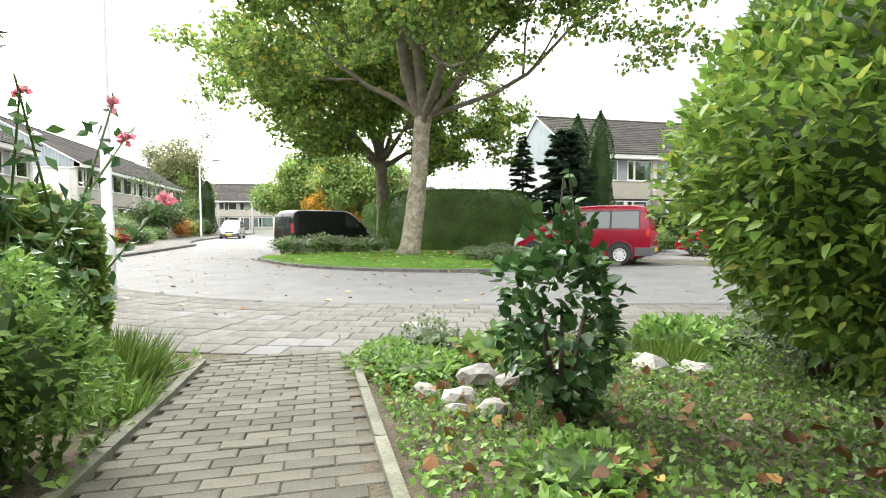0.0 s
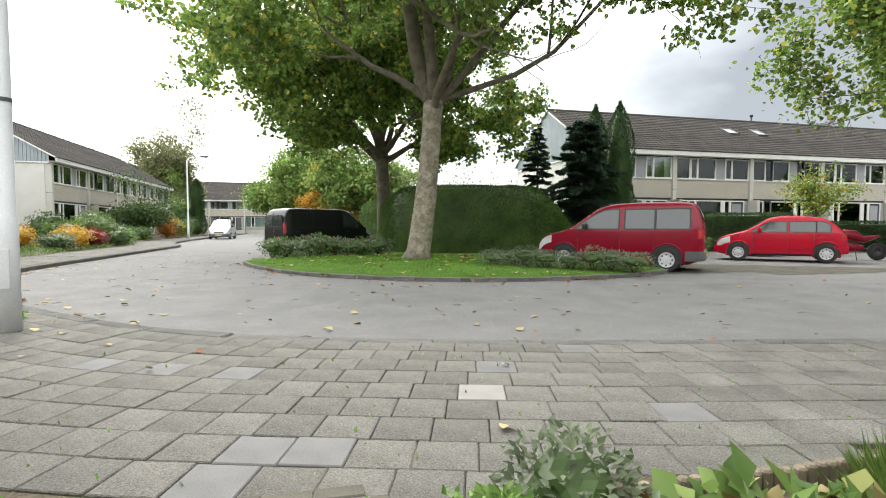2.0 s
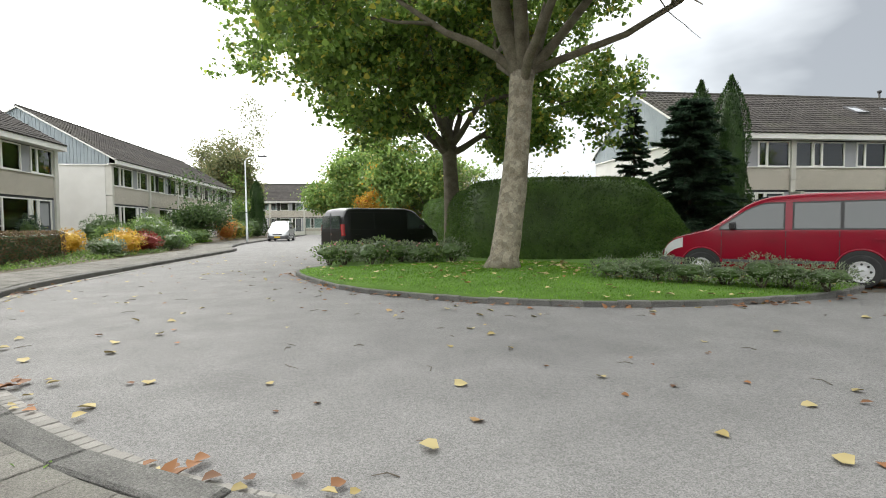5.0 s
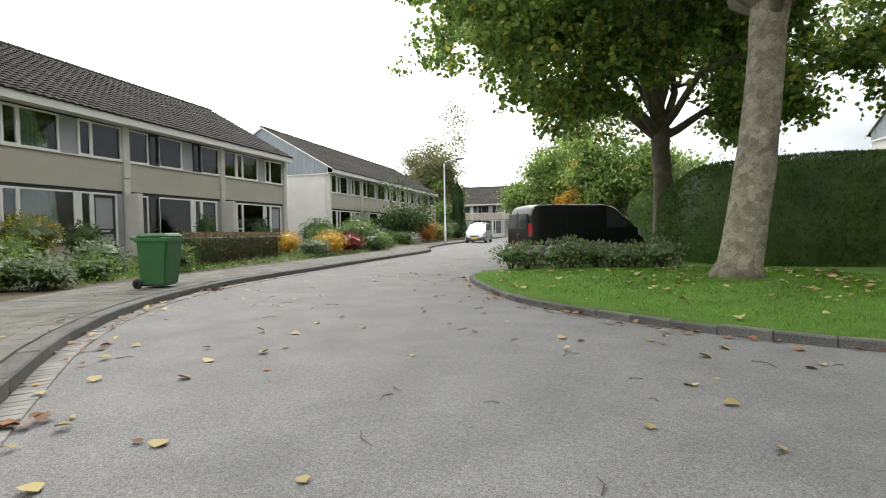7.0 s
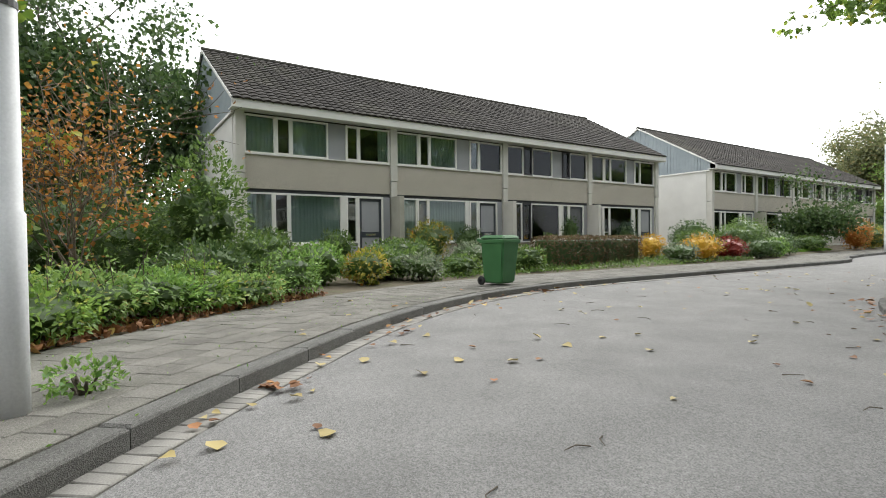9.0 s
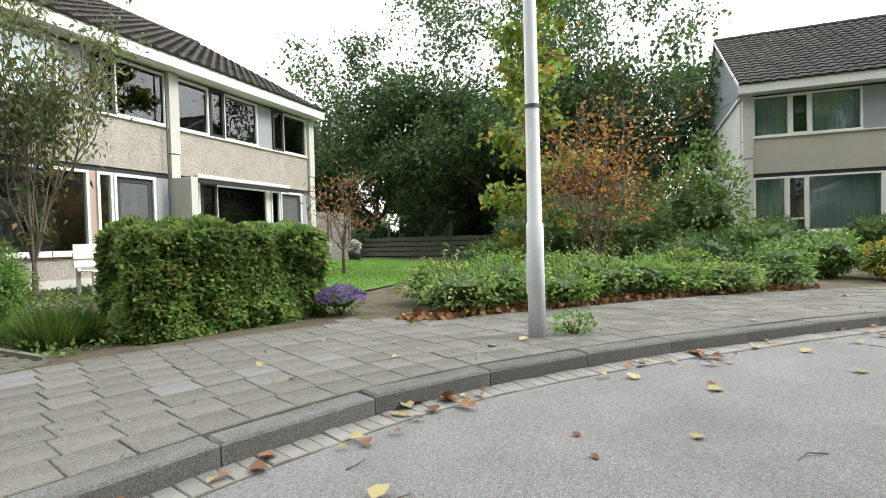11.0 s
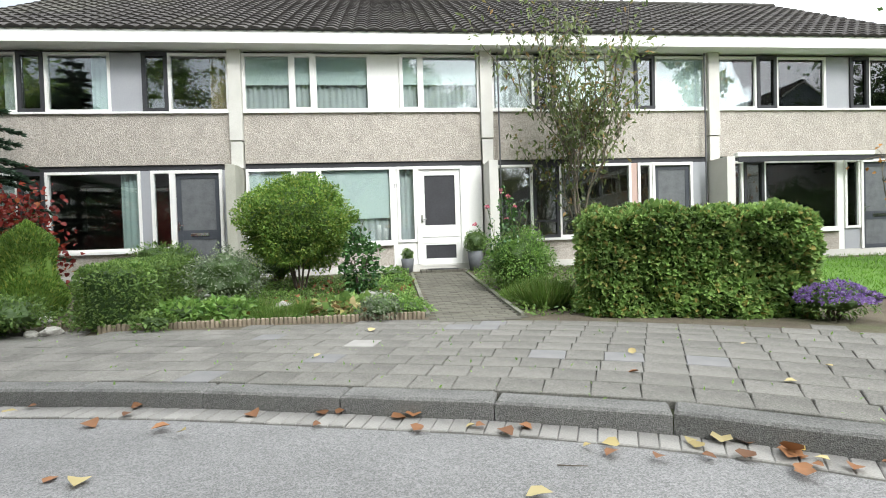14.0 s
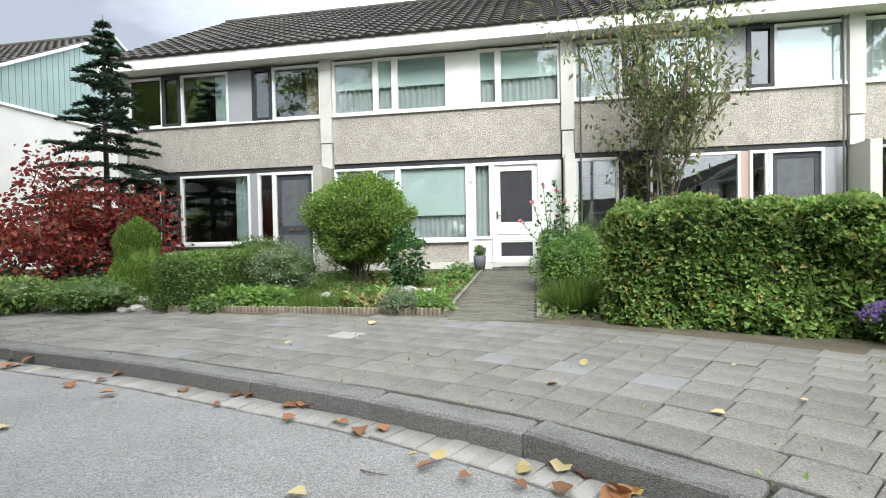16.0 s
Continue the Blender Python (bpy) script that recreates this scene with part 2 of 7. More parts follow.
surface("curtain_white", (0.46, 0.48, 0.47), (0.56, 0.58, 0.57), scale=3, fine=200, rough=0.9, bump=0.1)
surface("curtain_green", (0.45, 0.55, 0.51), (0.54, 0.64, 0.59), scale=3, fine=200, rough=0.9, bump=0.1)
surface("curtain_brown", (0.24, 0.18, 0.1), (0.32, 0.25, 0.15), scale=3, fine=200, rough=0.9, bump=0.1)
surface("blind_pale", (0.66, 0.74, 0.70), (0.72, 0.79, 0.75), scale=2, fine=100, rough=0.8, bump=0.05)
surface("lamp_steel", (0.62, 0.63, 0.65), (0.74, 0.75, 0.77), scale=3, fine=60, rough=0.5, bump=0.08, metal=0.0, stain=0.3, stain_col=(0.42, 0.43, 0.42))
surface("bin_green", (0.035, 0.115, 0.04), (0.05, 0.15, 0.055), scale=3, fine=150, rough=0.5, bump=0.1)
surface("fence_wood", (0.09, 0.10, 0.065), (0.15, 0.155, 0.11), scale=6, fine=60, rough=0.85, bump=0.5, stain=0.4, stain_col=(0.07, 0.09, 0.04))
surface("shed_wood", (0.20, 0.18, 0.155), (0.28, 0.26, 0.225), scale=6, fine=60, rough=0.85, bump=0.5)
surface("bark_plane", (0.17, 0.14, 0.10), (0.33, 0.30, 0.24), scale=4.5, fine=30, rough=0.9, bump=0.35, dist=0.012, stain=0.8, stain_col=(0.10, 0.085, 0.06), speck=9)
surface("bark_limb", (0.10, 0.085, 0.062), (0.19, 0.165, 0.125), scale=4.5, fine=30, rough=0.9, bump=0.5, dist=0.02, stain=0.6, stain_col=(0.06, 0.052, 0.04))
surface("bark_dark", (0.07, 0.058, 0.045), (0.13, 0.11, 0.085), scale=5, fine=30, rough=0.95, bump=0.8, dist=0.03)
surface("stone", (0.22, 0.21, 0.185), (0.40, 0.385, 0.35), scale=7, fine=60, rough=0.9, bump=0.7, dist=0.02, stain=0.5, stain_col=(0.2, 0.2, 0.14), piece=0.2)
surface("edging_brown", (0.17, 0.14, 0.10), (0.26, 0.215, 0.155), scale=6, fine=60, rough=0.9, bump=0.5, piece=0.2)
surface("pot_grey", (0.09, 0.095, 0.10), (0.14, 0.145, 0.15), scale=6, fine=60, rough=0.7, bump=0.2)
surface("bench_white", (0.62, 0.61, 0.57), (0.7, 0.69, 0.65), scale=3, fine=60, rough=0.6, bump=0.1)
surface("tyre", (0.02, 0.02, 0.021), (0.04, 0.04, 0.04), scale=5, fine=80, rough=0.85, bump=0.2)
plain("paint_red", (0.2, 0.003, 0.016), 0.25, 0.0, 0.15, 0.25)
plain("paint_bright_red", (0.42, 0.004, 0.022), 0.25, 0.0, 0.15, 0.25)
plain("paint_black", (0.004, 0.004, 0.005), 0.35, 0.0, 0.15)
plain("paint_silver", (0.5, 0.51, 0.53), 0.3, 0.3, 0.7)
plain("plastic_grey", (0.09, 0.09, 0.095), 0.6)
plain("plastic_black", (0.015, 0.015, 0.016), 0.5)
plain("rim_silver", (0.55, 0.55, 0.57), 0.4, 0.1)
plain("lamp_red", (0.35, 0.01, 0.01), 0.2, 0.0, 0.6)
plain("lamp_clear", (0.6, 0.62, 0.64), 0.12, 0.2, 0.8)
plain("plate_yellow", (0.75, 0.5, 0.02), 0.5)
plain("car_glass_dark", (0.035, 0.045, 0.045), 0.06, 0.0, 0.5)
plain("chrome", (0.7, 0.7, 0.72), 0.2, 1.0)
plain("ink_grey", (0.12, 0.12, 0.13), 0.6)
glass_mat("glass", gloss=0.06)
leaf_mat("leaf_plane_tree", (0.075, 0.14, 0.028), (0.24, 0.355, 0.075), (0.47, 0.42, 0.07), trans=0.45)
leaf_mat("leaf_far_green", (0.117, 0.205, 0.049), (0.254, 0.370, 0.098), (0.390, 0.390, 0.098))
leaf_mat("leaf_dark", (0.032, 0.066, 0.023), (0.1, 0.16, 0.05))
leaf_mat("leaf_conifer", (0.019, 0.041, 0.025), (0.055, 0.094, 0.055))
leaf_mat("leaf_thuja", (0.018, 0.044, 0.013), (0.052, 0.098, 0.026))
leaf_mat("leaf_hedge_yew", (0.030, 0.068, 0.015), (0.098, 0.168, 0.036))
leaf_mat("leaf_bright", (0.075, 0.155, 0.026), (0.235, 0.36, 0.07), (0.36, 0.39, 0.08))
leaf_mat("leaf_camellia", (0.024, 0.070, 0.024), (0.088, 0.176, 0.053), rough=0.25, trans=0.15)
leaf_mat("leaf_beech", (0.085, 0.165, 0.038), (0.28, 0.41, 0.115), (0.360, 0.300, 0.096))
leaf_mat("leaf_mid", (0.062, 0.124, 0.028), (0.171, 0.256, 0.062))
leaf_mat("leaf_fresh", (0.088, 0.188, 0.037), (0.237, 0.375, 0.088))
leaf_mat("leaf_greygreen", (0.110, 0.140, 0.086), (0.235, 0.281, 0.173))
leaf_mat("leaf_brownhedge", (0.078, 0.052, 0.026), (0.169, 0.111, 0.058), (0.091, 0.117, 0.039))
leaf_mat("leaf_red", (0.11, 0.016, 0.013), (0.28, 0.045, 0.035), (0.32, 0.11, 0.04))
leaf_mat("leaf_orange", (0.26, 0.10, 0.02), (0.5, 0.24, 0.06), (0.3, 0.28, 0.05))
leaf_mat("leaf_yellow", (0.42, 0.24, 0.03), (0.62, 0.42, 0.06), (0.55, 0.2, 0.04))
leaf_mat("leaf_turning", (0.13, 0.19, 0.03), (0.42, 0.36, 0.06), (0.55, 0.24, 0.05))
leaf_mat("leaf_sweetgum", (0.12, 0.22, 0.035), (0.32, 0.42, 0.075), (0.6, 0.3, 0.05))
leaf_mat("leaf_poplar", (0.110, 0.132, 0.055), (0.242, 0.253, 0.121), (0.275, 0.220, 0.088))
leaf_mat("leaf_young_tree", (0.075, 0.106, 0.037), (0.188, 0.225, 0.088), (0.250, 0.163, 0.062))
leaf_mat("grass_blade", (0.10, 0.185, 0.035), (0.22, 0.345, 0.075), (0.34, 0.36, 0.13))
leaf_mat("lawn_blade", (0.09, 0.2, 0.015), (0.17, 0.33, 0.03))
leaf_mat("litter", (0.11, 0.05, 0.022), (0.27, 0.125, 0.05), (0.4, 0.28, 0.08), rough=0.7, trans=0.1)
leaf_mat("litter_yellow", (0.26, 0.2, 0.07), (0.45, 0.38, 0.19), (0.28, 0.11, 0.04), rough=0.7, trans=0.1)
leaf_mat("flower_purple", (0.16, 0.09, 0.28), (0.3, 0.2, 0.45))
leaf_mat("flower_pink", (0.5, 0.08, 0.14), (0.7, 0.3, 0.34))
leaf_mat("flower_white", (0.6, 0.6, 0.58), (0.75, 0.75, 0.7))

# ---- building helpers ----
def mesh_of(name, verts, faces, mat=None, smooth=False):
    me = bpy.data.meshes.new(name)
    me.from_pydata([tuple(v) for v in verts], [], faces)
    if mat:
        me.materials.append(MATS[mat])
    if smooth:
        me.polygons.foreach_set("use_smooth", [True] * len(me.polygons))
    me.update()
    return me


def put(name, me, parent=None, m=None, label=""):
    ob = new(name, me)
    if parent:
        ob.parent = parent
    if m is not None:
        ob.matrix_basis = m
    if label:
        ob["label"] = label
    return ob


def part(name, bm, material, parent, label=""):
    me = bpy.data.meshes.new(name)
    bm.to_mesh(me)
    bm.free()
    me.materials.append(MATS[material])
    return put(name, me, parent, None, label)


def thing(name, m, label, category, group="", kind=""):
    ob = new(name)
    ob.matrix_basis = m
    ob.empty_display_size = 0.2
    return tagged(ob, label, category, group, kind)


def box_data(bs):
    """Vertices and faces of several boxes (x0, x1, y0, y1, z0, z1)."""
    v, f = [], []
    for x0, x1, y0, y1, z0, z1 in bs:
        k = len(v)
        v += [(x0, y0, z0), (x1, y0, z0), (x1, y1, z0), (x0, y1, z0), (x0, y0, z1), (x1, y0, z1), (x1, y1, z1), (x0, y1, z1)]
        f += [tuple(k + i for i in q) for q in ((3, 2, 1, 0), (4, 5, 6, 7), (0, 1, 5, 4), (1, 2, 6, 5), (2, 3, 7, 6), (3, 0, 4, 7))]
    return v, f


def boxes(name, bs, mat, parent=None, m=None, label="", bevel=0.0):
    v, f = box_data(bs)
    me = mesh_of(name, v, f, mat)
    if bevel:
        bm = bmesh.new(); bm.from_mesh(me)
        bmesh.ops.bevel(bm, geom=bm.edges[:], offset=bevel, segments=2, affect="EDGES", profile=0.6)
        bm.to_mesh(me); bm.free()
    return put(name, me, parent, m, label)


def tube_data(pts, radii, sides=8, cap=True):
    """A tapered tube along points."""
    pts = [Vector(p) for p in pts]
    v, f = [], []
    up = Vector((0.31, 0.17, 0.93))
    for i, p in enumerate(pts):
        d = (pts[min(i + 1, len(pts) - 1)] - pts[max(i - 1, 0)]).normalized()
        a = d.cross(up if abs(d.dot(up)) < 0.95 else Vector((1, 0, 0))).normalized()
        b = d.cross(a)
        for k in range(sides):
            w = 2 * math.pi * k / sides
            v.append(p + (a * math.cos(w) + b * math.sin(w)) * radii[i])
    for i in range(len(pts) - 1):
        for k in range(sides):
            f.append((i * sides + k, i * sides + (k + 1) % sides, (i + 1) * sides + (k + 1) % sides, (i + 1) * sides + k))
    if cap:
        f.append(tuple(range(sides))[::-1])
        f.append(tuple(len(v) - sides + k for k in range(sides)))
    return v, f


def join_data(parts):
    v, f = [], []
    for pv, pf in parts:
        k = len(v)
        v += pv
        f += [tuple(i + k for i in q) for q in pf]
    return v, f


def smoothstep(a, b, x):
    t = min(1.0, max(0.0, (x - a) / (b - a)))
    return t * t * (3 - 2 * t)


def gz(x, y):
    """Height of the garden ground: it climbs from the pavement to the houses."""
    home = min(1.0, max(0.0, (2.1 - y) / 4.8)) if x > -13.5 else 0.0
    left = min(1.0, max(0.0, (-8.3 - x) / 5.2)) if y > 8 else 0.0
    return 0.125 + 0.27 * max(home, left)


# ---- the kerb line: a smooth curve from the east, round the bend, to the north ----
KERB = [(70, 3.0), (40, 3.1), (20, 3.3), (12, 3.55), (8, 3.92), (5.5, 4.45), (4.3, 4.72), (3.0, 5.12), (1.85, 5.52), (0.75, 6.1), (-0.5, 7.15), (-1.6, 8.3), (-3.0, 9.95), (-4.25, 12.1), (-5.0, 14.5), (-5.25, 17), (-5.25, 24), (-5.3, 32), (-6.5, 36), (-7.4, 42), (-7.7, 52), (-7.8, 84)]


def spline(ctrl, step=0.1):
    """Catmull-Rom through the control points, then even steps."""
    p = [np.array(c, float) for c in ctrl]
    p = [2 * p[0] - p[1]] + p + [2 * p[-1] - p[-2]]
    out = []
    for i in range(1, len(p) - 2):
        n = max(4, int(np.linalg.norm(p[i + 1] - p[i]) / 0.08))
        for k in range(n):
            t = k / n
            out.append(0.5 * (2 * p[i] + (p[i + 1] - p[i - 1]) * t + (2 * p[i - 1] - 5 * p[i] + 4 * p[i + 1] - p[i + 2]) * t * t + (3 * p[i] - p[i - 1] - 3 * p[i + 1] + p[i + 2]) * t ** 3))
    out.append(p[-2])
    out = np.array(out)
    s = np.concatenate([[0], np.cumsum(np.linalg.norm(np.diff(out, axis=0), axis=1))])
    n = int(s[-1] / step)
    ss = np.linspace(0, s[-1], n + 1)
    return np.stack([np.interp(ss, s, out[:, 0]), np.interp(ss, s, out[:, 1])], 1), ss


KP, KS = spline(KERB)
KT = np.gradient(KP, axis=0)
KT /= np.linalg.norm(KT, axis=1)[:, None]
for _ in range(6):
    KT[1:-1] = (KT[:-2] + 2 * KT[1:-1] + KT[2:]) / 4
KT /= np.linalg.norm(KT, axis=1)[:, None]
KN = np.stack([KT[:, 1] * -1, KT[:, 0]], 1)
# the normal that points to the houses
if (KN[len(KN) // 2] @ np.array([-1.0, -1.0])) < 0:
    KN = -KN


def at_kerb(s, d):
    """The place s metres along the kerb and d metres towards the houses."""
    return (np.interp(s, KS, KP[:, 0]) + d * np.interp(s, KS, KN[:, 0]), np.interp(s, KS, KP[:, 1]) + d * np.interp(s, KS, KN[:, 1]))


def s_near(x, y):
    return float(KS[np.argmin((KP[:, 0] - x) ** 2 + (KP[:, 1] - y) ** 2)])


def strip(name, s0, s1, offs, heights, mat, step=0.5, kind="structure", label="", category="", uneven=0.0):
    ss = np.arange(s0, s1 + step / 2, step)
    v, f = [], []
    for s in ss:
        for d, h in zip(offs, heights):
            x, y = at_kerb(s, d)
            z = h(x, y) if callable(h) else h
            if uneven and d > offs[0]:
                z += uneven * noise.noise((x * 1.7, y * 1.7, 0))
            v.append((x, y, z))
    k = len(offs)
    for i in range(len(ss) - 1):
        for j in range(k - 1):
            f.append((i * k + j, (i + 1) * k + j, (i + 1) * k + j + 1, i * k + j + 1))
    me = mesh_of(name, v, f, mat, True)
    if sum(p.normal.z for p in me.polygons) < 0:
        me.flip_normals()
    return tagged(put(name, me), label, category, "", kind)


# ---- ground ----
gv = [(-900, -900, -0.12), (900, -900, -0.12), (900, 900, -0.12), (-900, 900, -0.12)]
tagged(put("ground", mesh_of("ground", gv, [(0, 1, 2, 3)], "far_ground")), "grassy ground reaching to the horizon", "ground", kind="structure")

SEND = float(KS[-1])
S_DOOR = s_near(1.75, 5.5)
# road: from the kerb line inwards over the whole bend and the street north
rv, rf = [], []
idx = list(range(0, len(KP), 5))
for i in idx:
    x, y = KP[i]
    rv.append((x, y, 0.0))
    q = np.array([x, y])
    c = np.array([22.0, 34.0])
    for a in (0.1, 0.25, 0.45, 0.7):
        rv.append((*(q + (c - q) * a), 0.0))
    rv.append((*(q + (c - q) * 0.97), 0.0))
for i in range(len(idx) - 1):
    for j in range(5):
        rf.append((i * 6 + j, i * 6 + j + 1, (i + 1) * 6 + j + 1, (i + 1) * 6 + j))
me = mesh_of("road", rv, rf, "asphalt")
if sum(p.normal.z for p in me.polygons) < 0:
    me.flip_normals()
tagged(put("road", me), "worn grey asphalt road round a bend", "road", kind="structure")
boxes("cross_road", [(-60, 90, 80.2, 88, -0.08, -0.006)], "asphalt")
tagged(bpy.data.objects["cross_road"], "asphalt side street at the far end", "road", kind="structure")

# gardens on the houses' side, one sheet that climbs to the walls
strip("garden_soil", 8, SEND, (2.05, 2.4, 3, 3.7, 4.5, 5.5, 6.5, 7.5, 8.5, 10, 13, 20, 40, 90), [0.06] + [gz] * 13, "soil", 0.5, label="dark garden soil beside the pavement", category="ground", uneven=0.025)
strip("pavement_bed", 8, SEND, (0.02, 2.42), (0.085, 0.085), "joint_soil", 0.5, label="sandy bed under the paving slabs", category="pavement")

# ---- terraced houses ----
BAY = 5.4
Z_FLOOR, Z_SILL, Z_HEAD, Z_BAND, Z_UP, Z_EAVE, Z_FASCIA = 0.55, 1.05, 2.72, 2.84, 3.95, 5.18, 5.5
FRAME_CACHE = {}


def frame_mesh(w, h, bar, mat):
    key = ("f", round(w, 3), round(h, 3), bar, mat)
    if key not in FRAME_CACHE:
        v, f = box_data([(0, w, -0.05, 0.05, 0, bar), (0, w, -0.05, 0.05, h - bar, h), (0, bar, -0.046, 0.046, bar, h - bar), (w - bar, w, -0.046, 0.046, bar, h - bar)])
        FRAME_CACHE[key] = mesh_of("frame", v, f, mat)
    return FRAME_CACHE[key]


def flat_mesh(w, h, t, mat, name):
    key = (name, round(w, 3), round(h, 3), t, mat)
    if key not in FRAME_CACHE:
        v, f = box_data([(0, w, -t, t, 0, h)])
        FRAME_CACHE[key] = mesh_of(name, v, f, mat)
    return FRAME_CACHE[key]


def curtain_mesh(w, h, mat):
    key = ("c", round(w, 2), round(h, 2), mat)
    if key not in FRAME_CACHE:
        v, f = [], []
        n = max(8, int(w / 0.03))
        for i in range(n + 1):
            x = w * i / n
            y = 0.028 * math.sin(x * 52 + 1.3 * math.sin(x * 9)) + 0.01 * math.sin(x * 131)
            v += [(x, y, 0), (x, y * 0.7, h)]
        for i in range(n):
            f.append((2 * i, 2 * i + 2, 2 * i + 3, 2 * i + 1))
        FRAME_CACHE[key] = mesh_of("curtain", v, f, mat, True)
    return FRAME_CACHE[key]


def window(row, u, z, w, h, y=0.06, bar=0.055, mat="white_paint", inside=None, rail=0.0):
    """One light of a window band: frame, pane, and what hangs behind it."""
    fr = put("window", frame_mesh(w, h, bar, mat), row, pose(u, y, z))
    p = put("pane", flat_mesh(w - 2 * bar - 0.004, h - 2 * bar - 0.004, 0.004, "glass", "pane"), fr, pose(bar + 0.002, 0.01, bar + 0.002))
    p.visible_shadow = False
    if rail:
        put("rail", flat_mesh(w - 2 * bar, 0.05, 0.03, mat, "rail"), fr, pose(bar, 0, rail))
    for what in (inside or "").split():
        if what == "blind":
            put("blind", flat_mesh(w - 0.06, h * 0.52, 0.004, "blind_pale", "blind"), fr, pose(0.03, 0.035, h * 0.47))
        elif what == "longblind":
            put("blind", flat_mesh(w - 0.06, h * 0.66, 0.004, "blind_pale", "blind"), fr, pose(0.03, 0.035, h * 0.33))
        elif what == "roller":
            # pale sheet added behind the pane to imitate bright sky reflected in it
            put("blind", flat_mesh(w - 0.06, h * 0.93, 0.004, "blind_pale", "blind"), fr, pose(0.03, 0.035, h * 0.05))
        elif what in ("white", "green", "brown"):
            put("curtain", curtain_mesh(w - 0.06, h - 0.08, "curtain_" + what), fr, pose(0.03, 0.1, 0.03))
        elif what in ("sidewhite", "sidegreen", "sidebrown"):
            put("curtain", curtain_mesh(min(0.4, w * 0.3), h - 0.08, "curtain_" + what[4:]), fr, pose(w - 0.05 - min(0.4, w * 0.3), 0.1, 0.03))
    return fr


def door(row, u, z, w, h, style):
    if style == "white":
        d = boxes("door", [(0, w, -0.03, 0.02, 0.0, 0.12), (0, w, -0.03, 0.02, 0.42, 0.86), (0, w, -0.03, 0.02, h - 0.13, h), (0, 0.12, -0.028, 0.018, 0.12, 0.42), (w - 0.12, w, -0.028, 0.018, 0.12, 0.42), (0, 0.12, -0.028, 0.018, 0.86, h - 0.13), (w - 0.12, w, -0.028, 0.018, 0.86, h - 0.13)], "white_paint", row, pose(u, 0.05, z), "white painted door with two dark panes")
        boxes("pane", [(0.12, w - 0.12, -0.008, 0.0, 0.12, 0.42), (0.12, w - 0.12, -0.008, 0.0, 0.86, h - 0.13)], "dark_frame", d, None, "dark obscured glass")
        boxes("rail", [(0.06, w - 0.06, -0.045, -0.031, 0.6, 0.66), (0.06, w - 0.06, -0.04, -0.031, 0.46, 0.48)], "white_paint", d)
        boxes("handle", [(0.035, 0.06, -0.075, -0.05, 0.98, 1.02), (0.035, 0.15, -0.085, -0.07, 0.99, 1.01), (0.03, 0.065, -0.05, -0.03, 0.93, 1.1)], "chrome", d)
        boxes("letter_slot", [(0.0, w, -0.06, -0.02, -0.05, -0.002)], "column_concrete", d, None, "stone threshold")
    else:
        d = boxes("door", [(0, w, -0.02, 0.02, 0, 0.1), (0, w, -0.02, 0.02, h - 0.1, h), (0, 0.1, -0.018, 0.018, 0.1, h - 0.1), (w - 0.1, w, -0.018, 0.018, 0.1, h - 0.1), (0.1, w - 0.1, -0.016, 0.016, 0.7, 0.9)], "dark_door", row, pose(u, 0.05, z), "dark grey painted door with obscured glass")
        boxes("pane", [(0.1, w - 0.1, -0.006, 0.0, 0.1, 0.7), (0.1, w - 0.1, -0.006, 0.0, 0.9, h - 0.1)], "grey_panel" if style == "grey" else "pot_grey", d)
        boxes("letter_slot", [(w * 0.3, w * 0.72, -0.032, -0.017, 0.77, 0.84)], "chrome", d)
        boxes("handle", [(0.03, 0.055, -0.07, -0.045, 0.98, 1.02), (0.03, 0.14, -0.08, -0.065, 0.99, 1.01), (0.025, 0.06, -0.045, -0.02, 0.9, 1.08)], "chrome", d)
    return d


def tiles_data(u0, u1, slope_len, pitch, fine):
    """Pantiles: wavy courses that overlap, stepped up the slope."""
    course, wave = 0.34, 0.3
    nc = int(slope_len / course)
    nu = max(2, int((u1 - u0) / wave)) * fine
    v, f = [], []
    cp, sp = math.cos(pitch), math.sin(pitch)
    for c in range(nc):
        k = len(v)
        for e, (s, lift) in enumerate(((c * course, 0.045), ((c + 1) * course + 0.03, 0.012), (c * course + 0.002, -0.01))):
            for i in range(nu + 1):
                u = u0 + (u1 - u0) * i / nu
                w = 0.045 * abs(math.sin(math.pi * (i / fine))) ** 0.8 if fine > 1 else 0
                h = lift + w
                v.append((u, s * cp - h * sp, s * sp + h * cp))
        n = nu + 1
        for i in range(nu):
            f.append((k + i, k + i + 1, k + n + i + 1, k + n + i))
            f.append((k + 2 * n + i, k + 2 * n + i + 1, k + i + 1, k + i))
    return v, f


